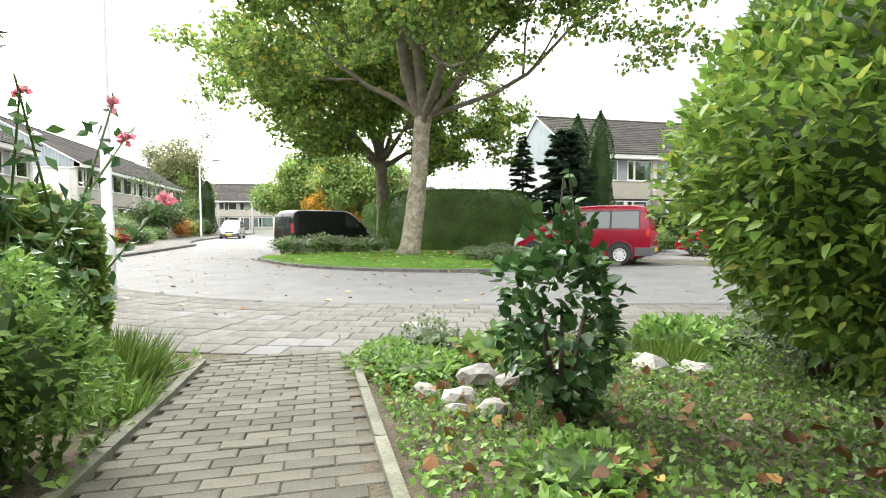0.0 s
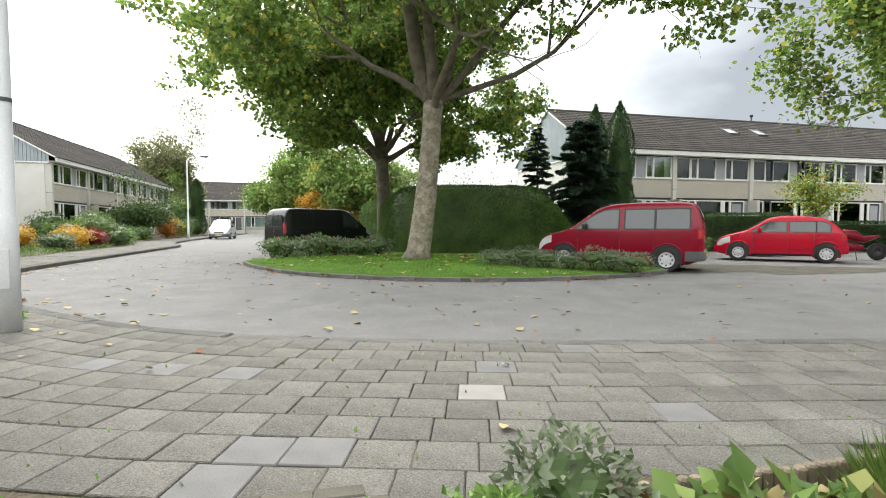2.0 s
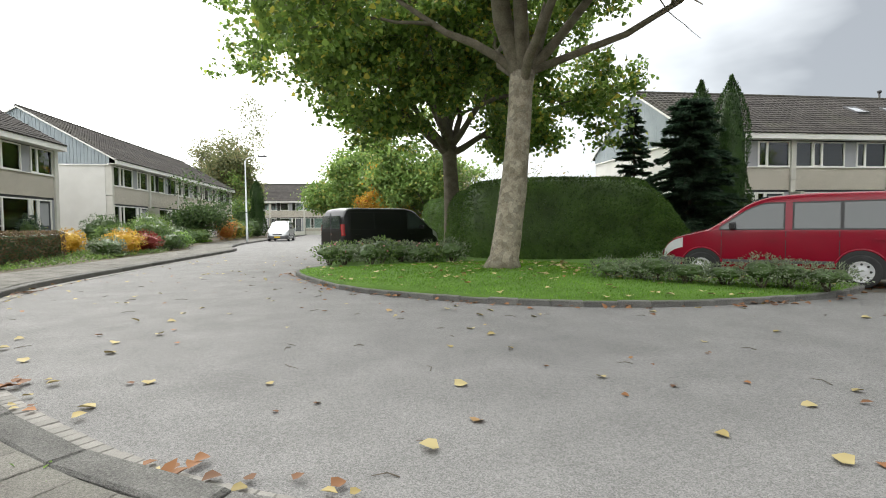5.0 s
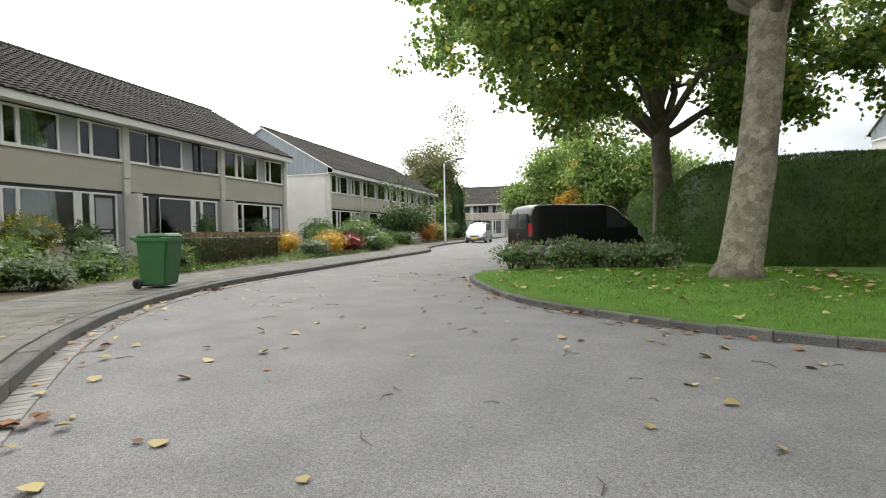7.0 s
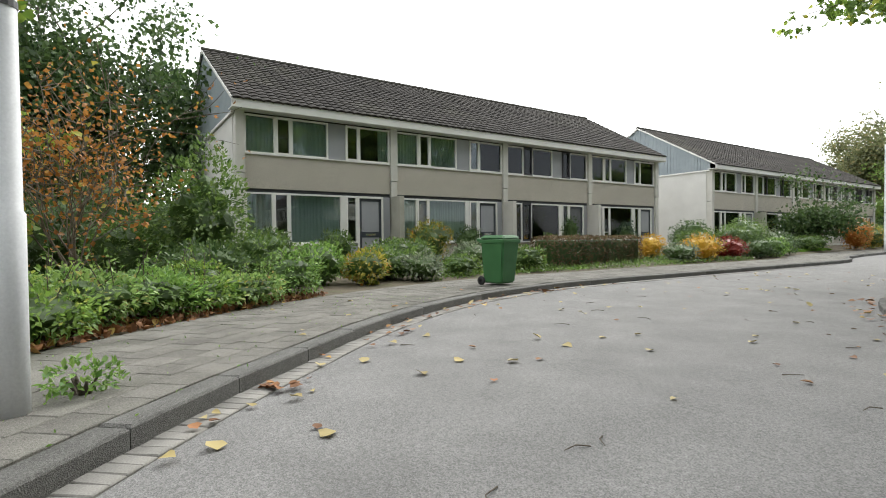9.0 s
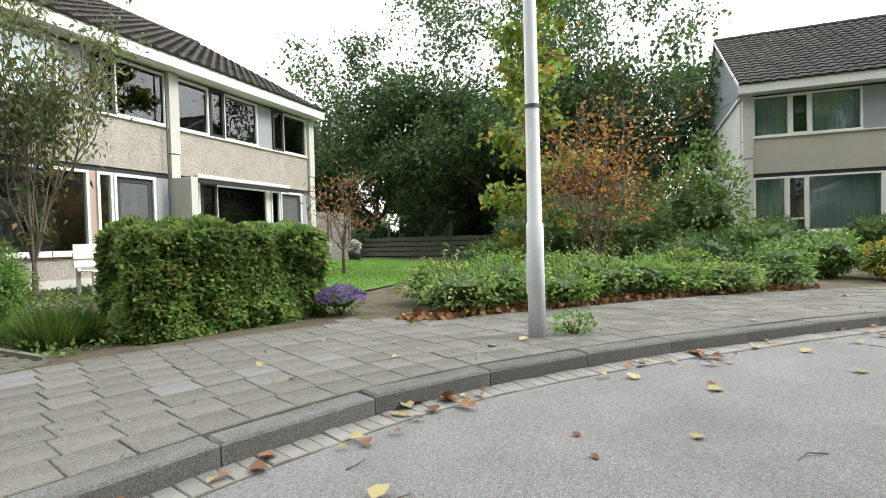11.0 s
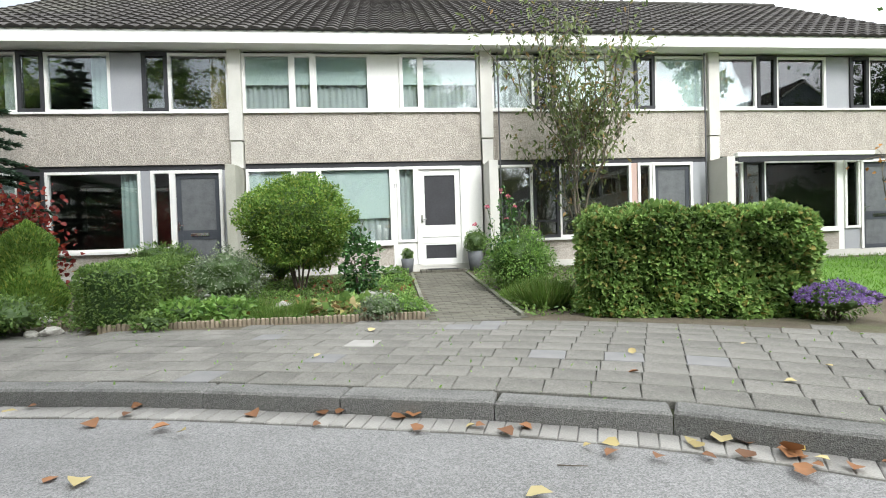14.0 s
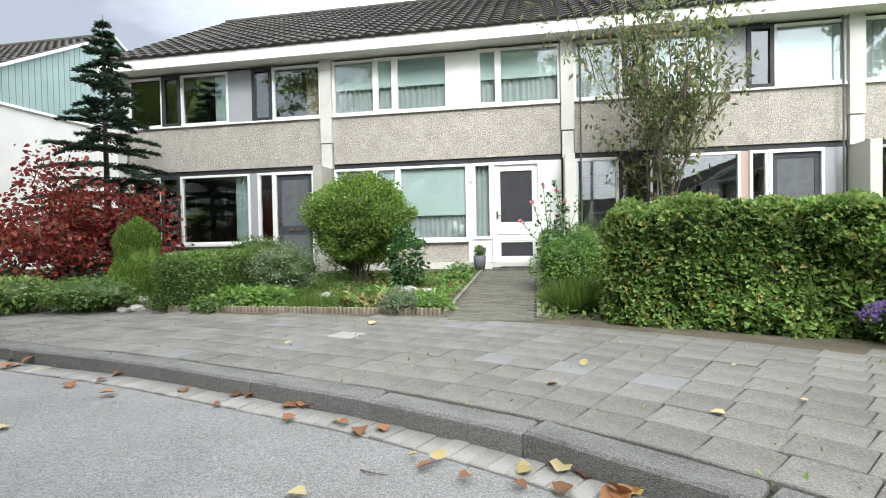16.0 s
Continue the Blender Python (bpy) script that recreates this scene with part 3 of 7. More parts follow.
def terrace(name, m, bays, styles, label, fine=5, gable="board_green", gable_ends=(True, True), depth=10.0, rise=3.15, panel="pebble_panel", rooflights=()):
    """A row of two-storey houses; outwards is -y, the facade runs along x from 0."""
    row = thing(name, m, label, "house")
    L = BAY * bays
    wall = panel
    # slabs of the facade, bay by bay
    for b in range(bays):
        u = b * BAY
        st = styles[b % len(styles)]
        boxes("wall_panel", [(u + 0.14, u + BAY - 0.14, 0.02, 0.2, Z_BAND, Z_UP - 0.04)], wall, row, None, "exposed pebble concrete panel")
        boxes("wall_strip", [(u + 0.14, u + BAY - 0.14, 0.06, 0.16, Z_HEAD, Z_BAND - 0.004)], "dark_frame", row)
        boxes("sill", [(u + 0.14, u + BAY - 0.14, -0.03, 0.12, Z_UP - 0.04, Z_UP)], "white_paint", row)
        # upper band
        up = st["up"]
        tot = sum(w for w, *_ in up)
        k = (BAY - 0.28) / tot
        x = u + 0.14
        for w, what, ins in up:
            w = w * k
            if what == "glass":
                window(row, x, Z_UP, w, Z_EAVE - Z_UP, inside=ins)
            elif what == "open":
                window(row, x, Z_UP, w, Z_EAVE - Z_UP, 0.035, 0.075, st.get("open", "white_paint"), ins)
            else:
                put("panel", flat_mesh(w, Z_EAVE - Z_UP, 0.03, what, "panel"), row, pose(x, 0.06, Z_UP))
            x += w
        # lower band
        lo = st["lo"]
        tot = sum(w for w, *_ in lo)
        k = (BAY - 0.28) / tot
        x = u + 0.14
        low0 = x
        for w, what, ins in lo:
            w = w * k
            if what == "glass":
                window(row, x, Z_SILL, w, Z_HEAD - Z_SILL, inside=ins)
                boxes("wall_panel", [(x, x + w, 0.03, 0.2, Z_FLOOR - 0.35, Z_SILL - 0.06)], wall, row)
                boxes("sill", [(x, x + w, -0.05, 0.12, Z_SILL - 0.056, Z_SILL)], "white_paint", row)
            elif what == "split":
                window(row, x, Z_SILL, w, Z_HEAD - Z_SILL, 0.035, 0.07, st.get("open", "white_paint"), ins, rail=0.36)
                boxes("wall_panel", [(x, x + w, 0.03, 0.2, Z_FLOOR - 0.35, Z_SILL - 0.06)], wall, row)
                boxes("sill", [(x, x + w, -0.05, 0.12, Z_SILL - 0.056, Z_SILL)], "white_paint", row)
            elif what == "side":
                window(row, x, Z_FLOOR + 0.5, w, Z_HEAD - Z_FLOOR - 0.5, 0.05, 0.06, "white_paint", ins)
                put("panel", flat_mesh(w, 0.5, 0.03, "grey_panel" if st["door"] != "white" else "white_paint", "panel"), row, pose(x, 0.06, Z_FLOOR))
            elif what == "door":
                boxes("door_frame", [(x, x + 0.06, -0.02, 0.1, Z_FLOOR, Z_HEAD), (x + w - 0.06, x + w, -0.02, 0.1, Z_FLOOR, Z_HEAD), (x + 0.06, x + w - 0.06, -0.02, 0.1, Z_HEAD - 0.07, Z_HEAD)], "white_paint", row)
                door(row, x + 0.062, Z_FLOOR, w - 0.124, Z_HEAD - Z_FLOOR - 0.074, st["door"])
            else:
                put("panel", flat_mesh(w, Z_HEAD - Z_FLOOR, 0.03, what, "panel"), row, pose(x, 0.07, Z_FLOOR))
            x += w
        boxes("plinth", [(u + 0.14, u + BAY - 0.14, 0.0, 0.28, -0.15, Z_FLOOR - 0.004)], "column_concrete", row)
        # rooms behind the glass
        for z0, z1 in ((Z_FLOOR, Z_HEAD + 0.1), (Z_UP - 0.4, Z_EAVE + 0.12)):
            boxes("room", [(u + 0.14, u + BAY - 0.14, 3.9, 4.0, z0, z1), (u + 0.14, u + 0.2, 0.3, 3.9, z0, z1), (u + BAY - 0.2, u + BAY - 0.14, 0.3, 3.9, z0, z1), (u + 0.2, u + BAY - 0.2, 0.3, 3.9, z0 - 0.05, z0 + 0.01), (u + 0.2, u + BAY - 0.2, 0.3, 3.9, z1 - 0.02, z1 + 0.03)], "interior", row)
    for b in range(bays + 1):
        u = b * BAY
        boxes("column", [(u - 0.135, u + 0.135, -0.08, 0.3, 3.32, Z_EAVE + 0.1)], st.get("col", "column_concrete"), row, None, "", 0.01)
        boxes("column", [(u - 0.12, u + 0.12, -0.06, 0.3, 2.74, 3.3)], "column_concrete", row)
        if 0 < b < bays:
            boxes("fin", [(u - 0.1, u + 0.1, -0.62, 0.3, -0.05, 2.74)], st.get("fin", "column_concrete") if b % 3 != 1 else "fin_concrete", row, None, "concrete party wall fin", 0.012)
        else:
            boxes("column", [(u - 0.13, u + 0.13, -0.06, 0.3, -0.05, 2.74)], "column_concrete", row)
    # fascia and gutter
    boxes("fascia", [(-0.3, L + 0.3, -0.42, -0.36, Z_EAVE + 0.06, Z_FASCIA), (-0.3, L + 0.3, -0.36, 0.1, Z_EAVE + 0.062, Z_EAVE + 0.09)], "white_paint", row, None, "white fascia board")
    boxes("gutter", [(-0.3, L + 0.3, -0.45, -0.3, Z_FASCIA + 0.001, Z_FASCIA + 0.025)], "dark_frame", row)
    # roof: two tiled slopes
    half = depth / 2
    run = half + 0.45
    pitch = math.atan2(rise, run)
    sl = math.hypot(run, rise)
    v, f = tiles_data(-0.28, L + 0.28, sl, pitch, fine)
    tr = mesh_of("roof_tiles", v, f, "roof_tile")
    tagged(put("roof_front", tr, row, pose(0, -0.45, Z_FASCIA - 0.02), "dark brown concrete pantiles"), kind="stuff")
    tagged(put("roof_back", tr, row, pose(L, depth + 0.45, Z_FASCIA - 0.02, 0, 0, 180)), kind="stuff")
    rt = mesh_of("ridge_tile", *tube_data([(0, half, Z_FASCIA + rise - 0.02), (0.4, half, Z_FASCIA + rise - 0.015)], [0.13, 0.115], 8), "roof_tile")
    for x0 in np.arange(-0.28, L, 0.395):
        put("ridge_tile", rt, row, pose(x0, 0, 0))
    for i, gu in enumerate((0.0, L)):
        sgn = -1 if i == 0 else 1
        boxes("gable_wall", [(min(gu, gu + sgn * 0.16) , max(gu, gu + sgn * 0.16), 0.3, depth, -0.3, Z_EAVE)], "render_wall", row, None, "off-white rendered end wall")
        gb = [(gu + sgn * 0.0, -0.0, Z_EAVE), (gu + sgn * 0.0, depth, Z_EAVE), (gu + sgn * 0.0, half, Z_FASCIA + rise - 0.05), (gu + sgn * 0.168, 0, Z_EAVE), (gu + sgn * 0.168, depth, Z_EAVE), (gu + sgn * 0.168, half, Z_FASCIA + rise - 0.05)]
        gback = put("gable_backing", mesh_of("gable_backing", gb, [(0, 1, 2), (5, 4, 3), (0, 3, 4, 1), (1, 4, 5, 2), (2, 5, 3, 0)], gable), row, None, "vertical painted boards")
        if not gable_ends[i]:
            continue
        # vertical boards up to the verge
        n = int(depth / 0.2)
        bs_v, bs_f = [], []
        for k in range(n):
            y0, y1 = 0.02 + k * depth / n, 0.02 + (k + 1) * depth / n - 0.02
            h = lambda y: Z_FASCIA - 0.04 + rise * (1 - abs(y - half) / run)
            xa, xb = gu + sgn * 0.17, gu + sgn * 0.2
            q = 0
            bs_v = [(xa, y0, Z_EAVE + 0.05), (xa, y1, Z_EAVE + 0.05), (xb, y1, Z_EAVE + 0.05), (xb, y0, Z_EAVE + 0.05), (xa, y0, h(y0)), (xa, y1, h(y1)), (xb, y1, h(y1)), (xb, y0, h(y0))]
            bs_f = [tuple(q + i2 for i2 in z) for z in ((3, 2, 1, 0), (4, 5, 6, 7), (0, 1, 5, 4), (1, 2, 6, 5), (2, 3, 7, 6), (3, 0, 4, 7))]
            put("board", mesh_of("board", bs_v, bs_f, gable), gback)
        boxes("gable_trim", [(min(gu + sgn * 0.16, gu + sgn * 0.23), max(gu + sgn * 0.16, gu + sgn * 0.23), 0.0, depth, Z_EAVE - 0.03, Z_EAVE + 0.048)], "white_paint", row)
        for y0 in (-0.45, depth + 0.45):
            a, b2 = Vector((gu + sgn * 0.25, y0, Z_FASCIA - 0.1)), Vector((gu + sgn * 0.25, half, Z_FASCIA + rise - 0.09))
            v = [a, b2, b2 + Vector((0, 0, 0.1)), a + Vector((0, 0, 0.1))]
            v += [p + Vector((sgn * 0.05, 0, 0)) for p in v]
            put("verge_board", mesh_of("verge_board", v, [(0, 1, 2, 3), (7, 6, 5, 4), (0, 4, 5, 1), (1, 5, 6, 2), (2, 6, 7, 3), (3, 7, 4, 0)], "white_paint"), row)
    boxes("back_wall", [(0, L, depth - 0.2, depth, -0.3, Z_EAVE + 0.1)], "render_wall", row)
    for u, s in rooflights:
        y, z = -0.45 + s * math.cos(pitch), Z_FASCIA - 0.02 + s * math.sin(pitch)
        rl = boxes("rooflight", [(0, 0.8, 0, 0.06, 0.03, 0.16), (0, 0.8, 0.94, 1.0, 0.03, 0.16), (0, 0.06, 0.06, 0.94, 0.03, 0.15), (0.74, 0.8, 0.06, 0.94, 0.03, 0.15)], "plastic_grey", row, pose(u, y, z, math.degrees(pitch)))
        boxes("pane", [(0.06, 0.74, 0.06, 0.94, 0.1, 0.12)], "lamp_clear", rl)
    return row


STD = dict(up=[(0.95, "glass", "sidewhite"), (0.5, "open", ""), (1.25, "glass", "sidegreen"), (0.62, "grey_panel", ""), (0.5, "open", ""), (1.2, "glass", "sidebrown")],
           lo=[(0.85, "glass", "green"), (0.5, "split", ""), (1.8, "glass", "sidegreen"), (0.2, "grey_panel", ""), (0.42, "side", ""), (0.98, "door", ""), (0.2, "grey_panel", "")], door="dark", open="dark_frame")
WHITE = dict(up=[(0.98, "glass", "blind white"), (0.45, "open", "blind white"), (1.15, "glass", "blind white"), (0.62, "white_paint", ""), (0.45, "open", "blind white"), (1.25, "glass", "blind white")],
             lo=[(0.95, "glass", "longblind white"), (0.5, "split", "longblind white"), (1.5, "glass", "longblind white"), (0.1, "white_paint", ""), (0.4, "side", "white"), (0.99, "door", ""), (0.42, "white_paint", "")], door="white")
# two upper panes get a pale sheet in place of the sky's reflection
THIRD = dict(up=[(1.0, "glass", "white"), (0.5, "open", ""), (1.3, "glass", "roller"), (0.62, "grey_panel", ""), (0.5, "open", ""), (1.3, "glass", "roller")],
             lo=[(0.9, "glass", ""), (0.62, "split", ""), (1.75, "glass", ""), (0.16, "pink_panel", ""), (0.35, "side", ""), (1.0, "door", ""), (0.4, "grey_panel", "")], door="dark", open="dark_frame")
FOURTH = dict(up=[(1.0, "glass", "white"), (0.5, "open", "white"), (1.3, "glass", "white"), (0.62, "grey_panel", ""), (0.5, "open", ""), (1.2, "glass", "sidewhite")],
              lo=[(0.6, "glass", ""), (0.5, "split", ""), (1.9, "glass", "sidegreen"), (0.15, "white_paint", ""), (0.4, "side", ""), (1.0, "door", ""), (0.4, "grey_panel", "")], door="dark", open="dark_frame")
LA = dict(up=[(0.95, "glass", "green"), (0.5, "open", ""), (1.25, "glass", "green"), (0.62, "grey_panel", ""), (0.5, "open", ""), (1.2, "glass", "sidegreen")],
          lo=[(0.85, "glass", "green"), (0.5, "split", ""), (1.8, "glass", "green"), (0.15, "white_paint", ""), (0.42, "side", ""), (0.98, "door", ""), (0.3, "grey_panel", "")], door="grey", open="white_paint")
LB = dict(up=[(0.95, "glass", "sidegreen"), (0.5, "open", ""), (1.25, "glass", ""), (0.62, "grey_panel", ""), (0.5, "open", ""), (1.2, "glass", "white")],
          lo=[(0.85, "glass", ""), (0.5, "split", ""), (1.8, "glass", "sidewhite"), (0.15, "white_paint", ""), (0.42, "side", ""), (0.98, "door", ""), (0.3, "grey_panel", "")], door="dark", open="dark_frame")

LC = dict(up=[(0.95, "glass", "white"), (0.5, "open", "white"), (1.25, "glass", "white"), (0.62, "grey_panel", ""), (0.5, "open", ""), (1.2, "glass", "white")],
          lo=[(0.85, "glass", "sidewhite"), (0.5, "split", ""), (1.8, "glass", "white"), (0.15, "white_paint", ""), (0.42, "side", ""), (0.98, "door", ""), (0.3, "grey_panel", "")], door="grey", open="white_paint")

home = terrace("terraced_house_row", pose(11.34, -2.93, 0, 0, 0, 180), 4, [STD, WHITE, THIRD, FOURTH], "two-storey terraced houses with pebble concrete panels and white window bands", gable="board_green")
terrace("terraced_house_row", pose(38.0, -2.93, 0, 0, 0, 180), 4, [LB, LA], "terraced houses with a green boarded gable and white end wall", fine=3, gable="board_green", gable_ends=(False, True))
terrace("terraced_house_row", pose(-13.95, 10.5, 0, 0, 0, 90), 4, [LA, LA, LB, LA], "beige terraced houses with a dark tiled roof behind front gardens", panel="smooth_panel", gable="board_grey", gable_ends=(True, False))
terrace("terraced_house_row", pose(-13.95, 37.8, 0, 0, 0, 90), 5, [LA, LB, LA], "beige terraced houses further up the street with a grey boarded gable", fine=2, panel="smooth_panel", gable="board_grey", gable_ends=(True, False))
terrace("terraced_house_row", pose(16.9, 26.0, 0), 6, [LA, LC, LB, LC], "beige terraced houses behind parked cars with rooflights", fine=3, panel="smooth_panel", gable="board_grey", rooflights=((11.3, 3.2), (13.6, 3.2)), gable_ends=(True, False))
terrace("terraced_house_row", pose(-19.8, 90.0, 0), 8, [LA, LB], "beige terraced houses closing the far end of the street", fine=1, panel="smooth_panel", gable="board_grey", rooflights=((14.0, 3.2),), gable_ends=(False, False))

# ---- plants ----
RNG = np.random.default_rng(7)


def unit(a):
    return a / np.maximum(np.linalg.norm(a, axis=1), 1e-9)[:, None]


def leaf_mesh(name, P, D, N, L, W, mat, fold=0.18, lobed=False):
    """Many folded leaves in one mesh: base P, way D, face N, length L, width W."""
    n = len(P)
    D = unit(D)
    S = unit(np.cross(D, N))
    U = np.cross(S, D)
    L = np.broadcast_to(np.asarray(L, float), (n,))[:, None]
    W = np.broadcast_to(np.asarray(W, float), (n,))[:, None]
    if lobed:
        pts = [P, P + D * L * 0.22 + S * W * 0.55 + U * W * fold, P + D * L * 0.62 + S * W * 0.42 + U * W * fold, P + D * L, P + D * L * 0.62 - S * W * 0.42 + U * W * fold, P + D * L * 0.22 - S * W * 0.55 + U * W * fold]
        tri = np.array([[0, 1, 2], [0, 2, 3], [0, 3, 4], [0, 4, 5]])
    else:
        pts = [P, P + D * L * 0.45 + S * W * 0.5 + U * W * fold, P + D * L - U * L * 0.06, P + D * L * 0.45 - S * W * 0.5 + U * W * fold]
        tri = np.array([[0, 1, 2], [0, 2, 3]])
    k = len(pts)
    V = np.stack(pts, 1).reshape(-1, 3)
    F = (np.arange(n)[:, None, None] * k + tri[None]).reshape(-1, 3)
    me = bpy.data.meshes.new(name)
    me.vertices.add(len(V)); me.vertices.foreach_set("co", V.astype(np.float32).ravel())
    me.loops.add(F.size); me.loops.foreach_set("vertex_index", F.astype(np.int32).ravel())
    me.polygons.add(len(F))
    me.polygons.foreach_set("loop_start", (np.arange(len(F)) * 3).astype(np.int32))
    me.polygons.foreach_set("loop_total", np.full(len(F), 3, np.int32))
    me.materials.append(MATS[mat])
    me.update(calc_edges=True)
    return me


def rand_dirs(n, up=0.0):
    d = RNG.normal(size=(n, 3))
    d[:, 2] += up
    return unit(d)


def grow(p, d, length, r, depth, segs, twigs, spread=0.8, up=0.10, wild=0.16, kids=(3, 4), steps=5):
    """One branch and its children: tapered tubes into segs, leaf places into twigs."""
    pts, rad = [p.copy()], [r]
    q, w = p.copy(), d.copy()
    for i in range(steps):
        w = w + RNG.normal(size=3) * wild + np.array([0, 0, up])
        w /= np.linalg.norm(w)
        q = q + w * length / steps
        pts.append(q.copy())
        rad.append(r * (1 - 0.72 * (i + 1) / steps))
        if depth <= 2:
            twigs.append(q.copy())
    segs.append((pts, rad))
    if depth == 0:
        return
    for _ in range(RNG.integers(kids[0], kids[1] + 1)):
        t = RNG.uniform(0.35, 1.0)
        i = min(steps - 1, int(t * steps))
        base = pts[i] + (pts[i + 1] - pts[i]) * (t * steps - i)
        side = RNG.normal(size=3)
        side -= w * (side @ w)
        side /= np.linalg.norm(side)
        nd = w * (1 - spread * 0.45) + side * spread
        nd /= np.linalg.norm(nd)
        grow(base, nd, length * RNG.uniform(0.5, 0.72), max(0.012, rad[i] * 0.6), depth - 1, segs, twigs, spread, up, wild, kids, steps)


def tree(name, x, y, z, label, height, fork, r, limbs, limb_len, tilt, leaves, leaf, mat, bark="bark_dark", lean=(0, 0), depth=2, clump=0.45, spread=0.8, up=0.08, width=0.8, droop=0.0, category="tree", lobed=False, flare=1.35, zmin=None, sides=8):
    t = thing(name, pose(x, y, z), label, category)
    segs, twigs = [], []
    n = 9
    tp, tr = [], []
    for i in range(n + 1):
        f = i / n
        tp.append(np.array([lean[0] * f * fork + 0.04 * r * math.sin(5 * f + x), lean[1] * f * fork + 0.04 * r * math.cos(4 * f), -0.1 + f * (fork + 0.1)]))
        tr.append(r * ((flare - 1) * max(0, 1 - f * fork / 0.6) ** 2 + 1 - 0.3 * f))
    top = tp[-1]
    trunk = [(tp, tr)]
    # the leader goes on from the fork
    for k in range(limbs):
        a = 2 * math.pi * (k + RNG.uniform(-0.25, 0.25)) / limbs
        tl = radians(RNG.uniform(*tilt))
        d = np.array([math.cos(a) * math.sin(tl), math.sin(a) * math.sin(tl), math.cos(tl)])
        f0 = RNG.uniform(0.86, 1.0)
        base = tp[-2] + (tp[-1] - tp[-2]) * ((f0 - 0.86) / 0.14)
        grow(base, d, limb_len * RNG.uniform(0.8, 1.15), r * RNG.uniform(0.4, 0.55), depth, segs, twigs, spread, up)
    grow(top, np.array([lean[0], lean[1], 1.0]), (height - fork) * 0.8, r * 0.62, depth, segs, twigs, spread, up)
    v, f = join_data([tube_data(p, q, 14) for p, q in trunk])
    put("trunk", mesh_of("trunk", v, f, bark, True), t)
    v, f = join_data([tube_data(p, q, sides if q[0] > 0.05 else 5, False) for p, q in segs])
    put("branchwork", mesh_of("branchwork", v, f, "bark_limb", True), t)
    T = np.array(twigs)
    if zmin is not None:
        T = T[T[:, 2] > zmin]
    pick = T[RNG.integers(0, len(T), leaves)]
    P = pick + RNG.normal(size=(leaves, 3)) * clump * np.array([1, 1, 0.7])
    if zmin is not None:
        P[:, 2] = np.maximum(P[:, 2], zmin - RNG.uniform(0, 0.8, leaves))
    D = rand_dirs(leaves, -0.35 - droop)
    N = rand_dirs(leaves, 1.1)
    Ls = leaf * RNG.uniform(0.65, 1.25, leaves)
    put("crown", leaf_mesh("crown", P, D, N, Ls, Ls * width, mat, lobed=lobed), t)
    return t


def plane_tree(x, y, z, label, r, fork, lean, limbs, leaves, leaf, bark, low):
    """A plane tree with its limbs set out one by one (way, tilt from upright, length, thickness)."""
    t = thing("plane_tree", pose(x, y, z), label, "tree")
    tp, tr = [], []
    for i in range(13):
        f = i / 12
        tp.append(np.array([lean[0] * f * fork + 0.03 * math.sin(6 * f + x), lean[1] * f * fork + 0.03 * math.cos(5 * f), -0.1 + f * (fork + 0.35)]))
        tr.append(r * (0.5 * max(0, 1 - f * fork / 0.55) ** 2 + 1 - 0.26 * f + (0.12 * max(0, f - 0.85) / 0.15)))
    v, f = tube_data(tp, tr, 24)
    bump = [Vector(p) for p in v]
    v = [p + Vector((p.x - lean[0] * p.z, p.y - lean[1] * p.z, 0)).normalized() * (0.025 * noise.noise(p * 2.3) + 0.012 * noise.noise(p * 7)) for p in bump]
    put("trunk", mesh_of("trunk", v, f, bark, True), t)
    segs, twigs = [], []
    for az, tilt, ln, th in limbs:
        a, tl = radians(az), radians(tilt)
        d = np.array([math.cos(a) * math.sin(tl), math.sin(a) * math.sin(tl), math.cos(tl)])
        mark = len(segs)
        grow(tp[-1] - np.array([0, 0, RNG.uniform(0.0, 0.45)]), d, ln, r * th, 3, segs, twigs, 0.85, 0.05, 0.17, (3, 5), 6)
        limb = segs[mark]
        lv, lf = tube_data(limb[0], limb[1], 12, False)
        put("limb", mesh_of("limb", lv, lf, "bark_limb", True), t)
        segs[mark] = None
    v, f = join_data([tube_data(p, q, 7 if q[0] > 0.05 else 4, False) for p, q in [k for k in segs if k]])
    put("branchwork", mesh_of("branchwork", v, f, "bark_limb", True), t)
    T = np.array(twigs)
    T = T[T[:, 2] > low]
    # leaves gather in sprays round some of the twigs, with gaps between
    spray = T[RNG.integers(0, len(T), leaves // 26)] + RNG.normal(size=(leaves // 26, 3)) * np.array([0.28, 0.28, 0.2])
    P = spray[RNG.integers(0, len(spray), leaves)] + RNG.normal(size=(leaves, 3)) * np.array([0.2, 0.2, 0.13])
    P[:, 2] = np.where(P[:, 2] < low - 0.3, low - 0.3 + RNG.uniform(0, 0.8, leaves), P[:, 2])
    Ls = leaf * RNG.uniform(0.6, 1.2, leaves)
    put("crown", leaf_mesh("crown", P, rand_dirs(leaves, -0.5), rand_dirs(leaves, 1.0), Ls, Ls * 0.95, "leaf_plane_tree", lobed=True), t)
    return t


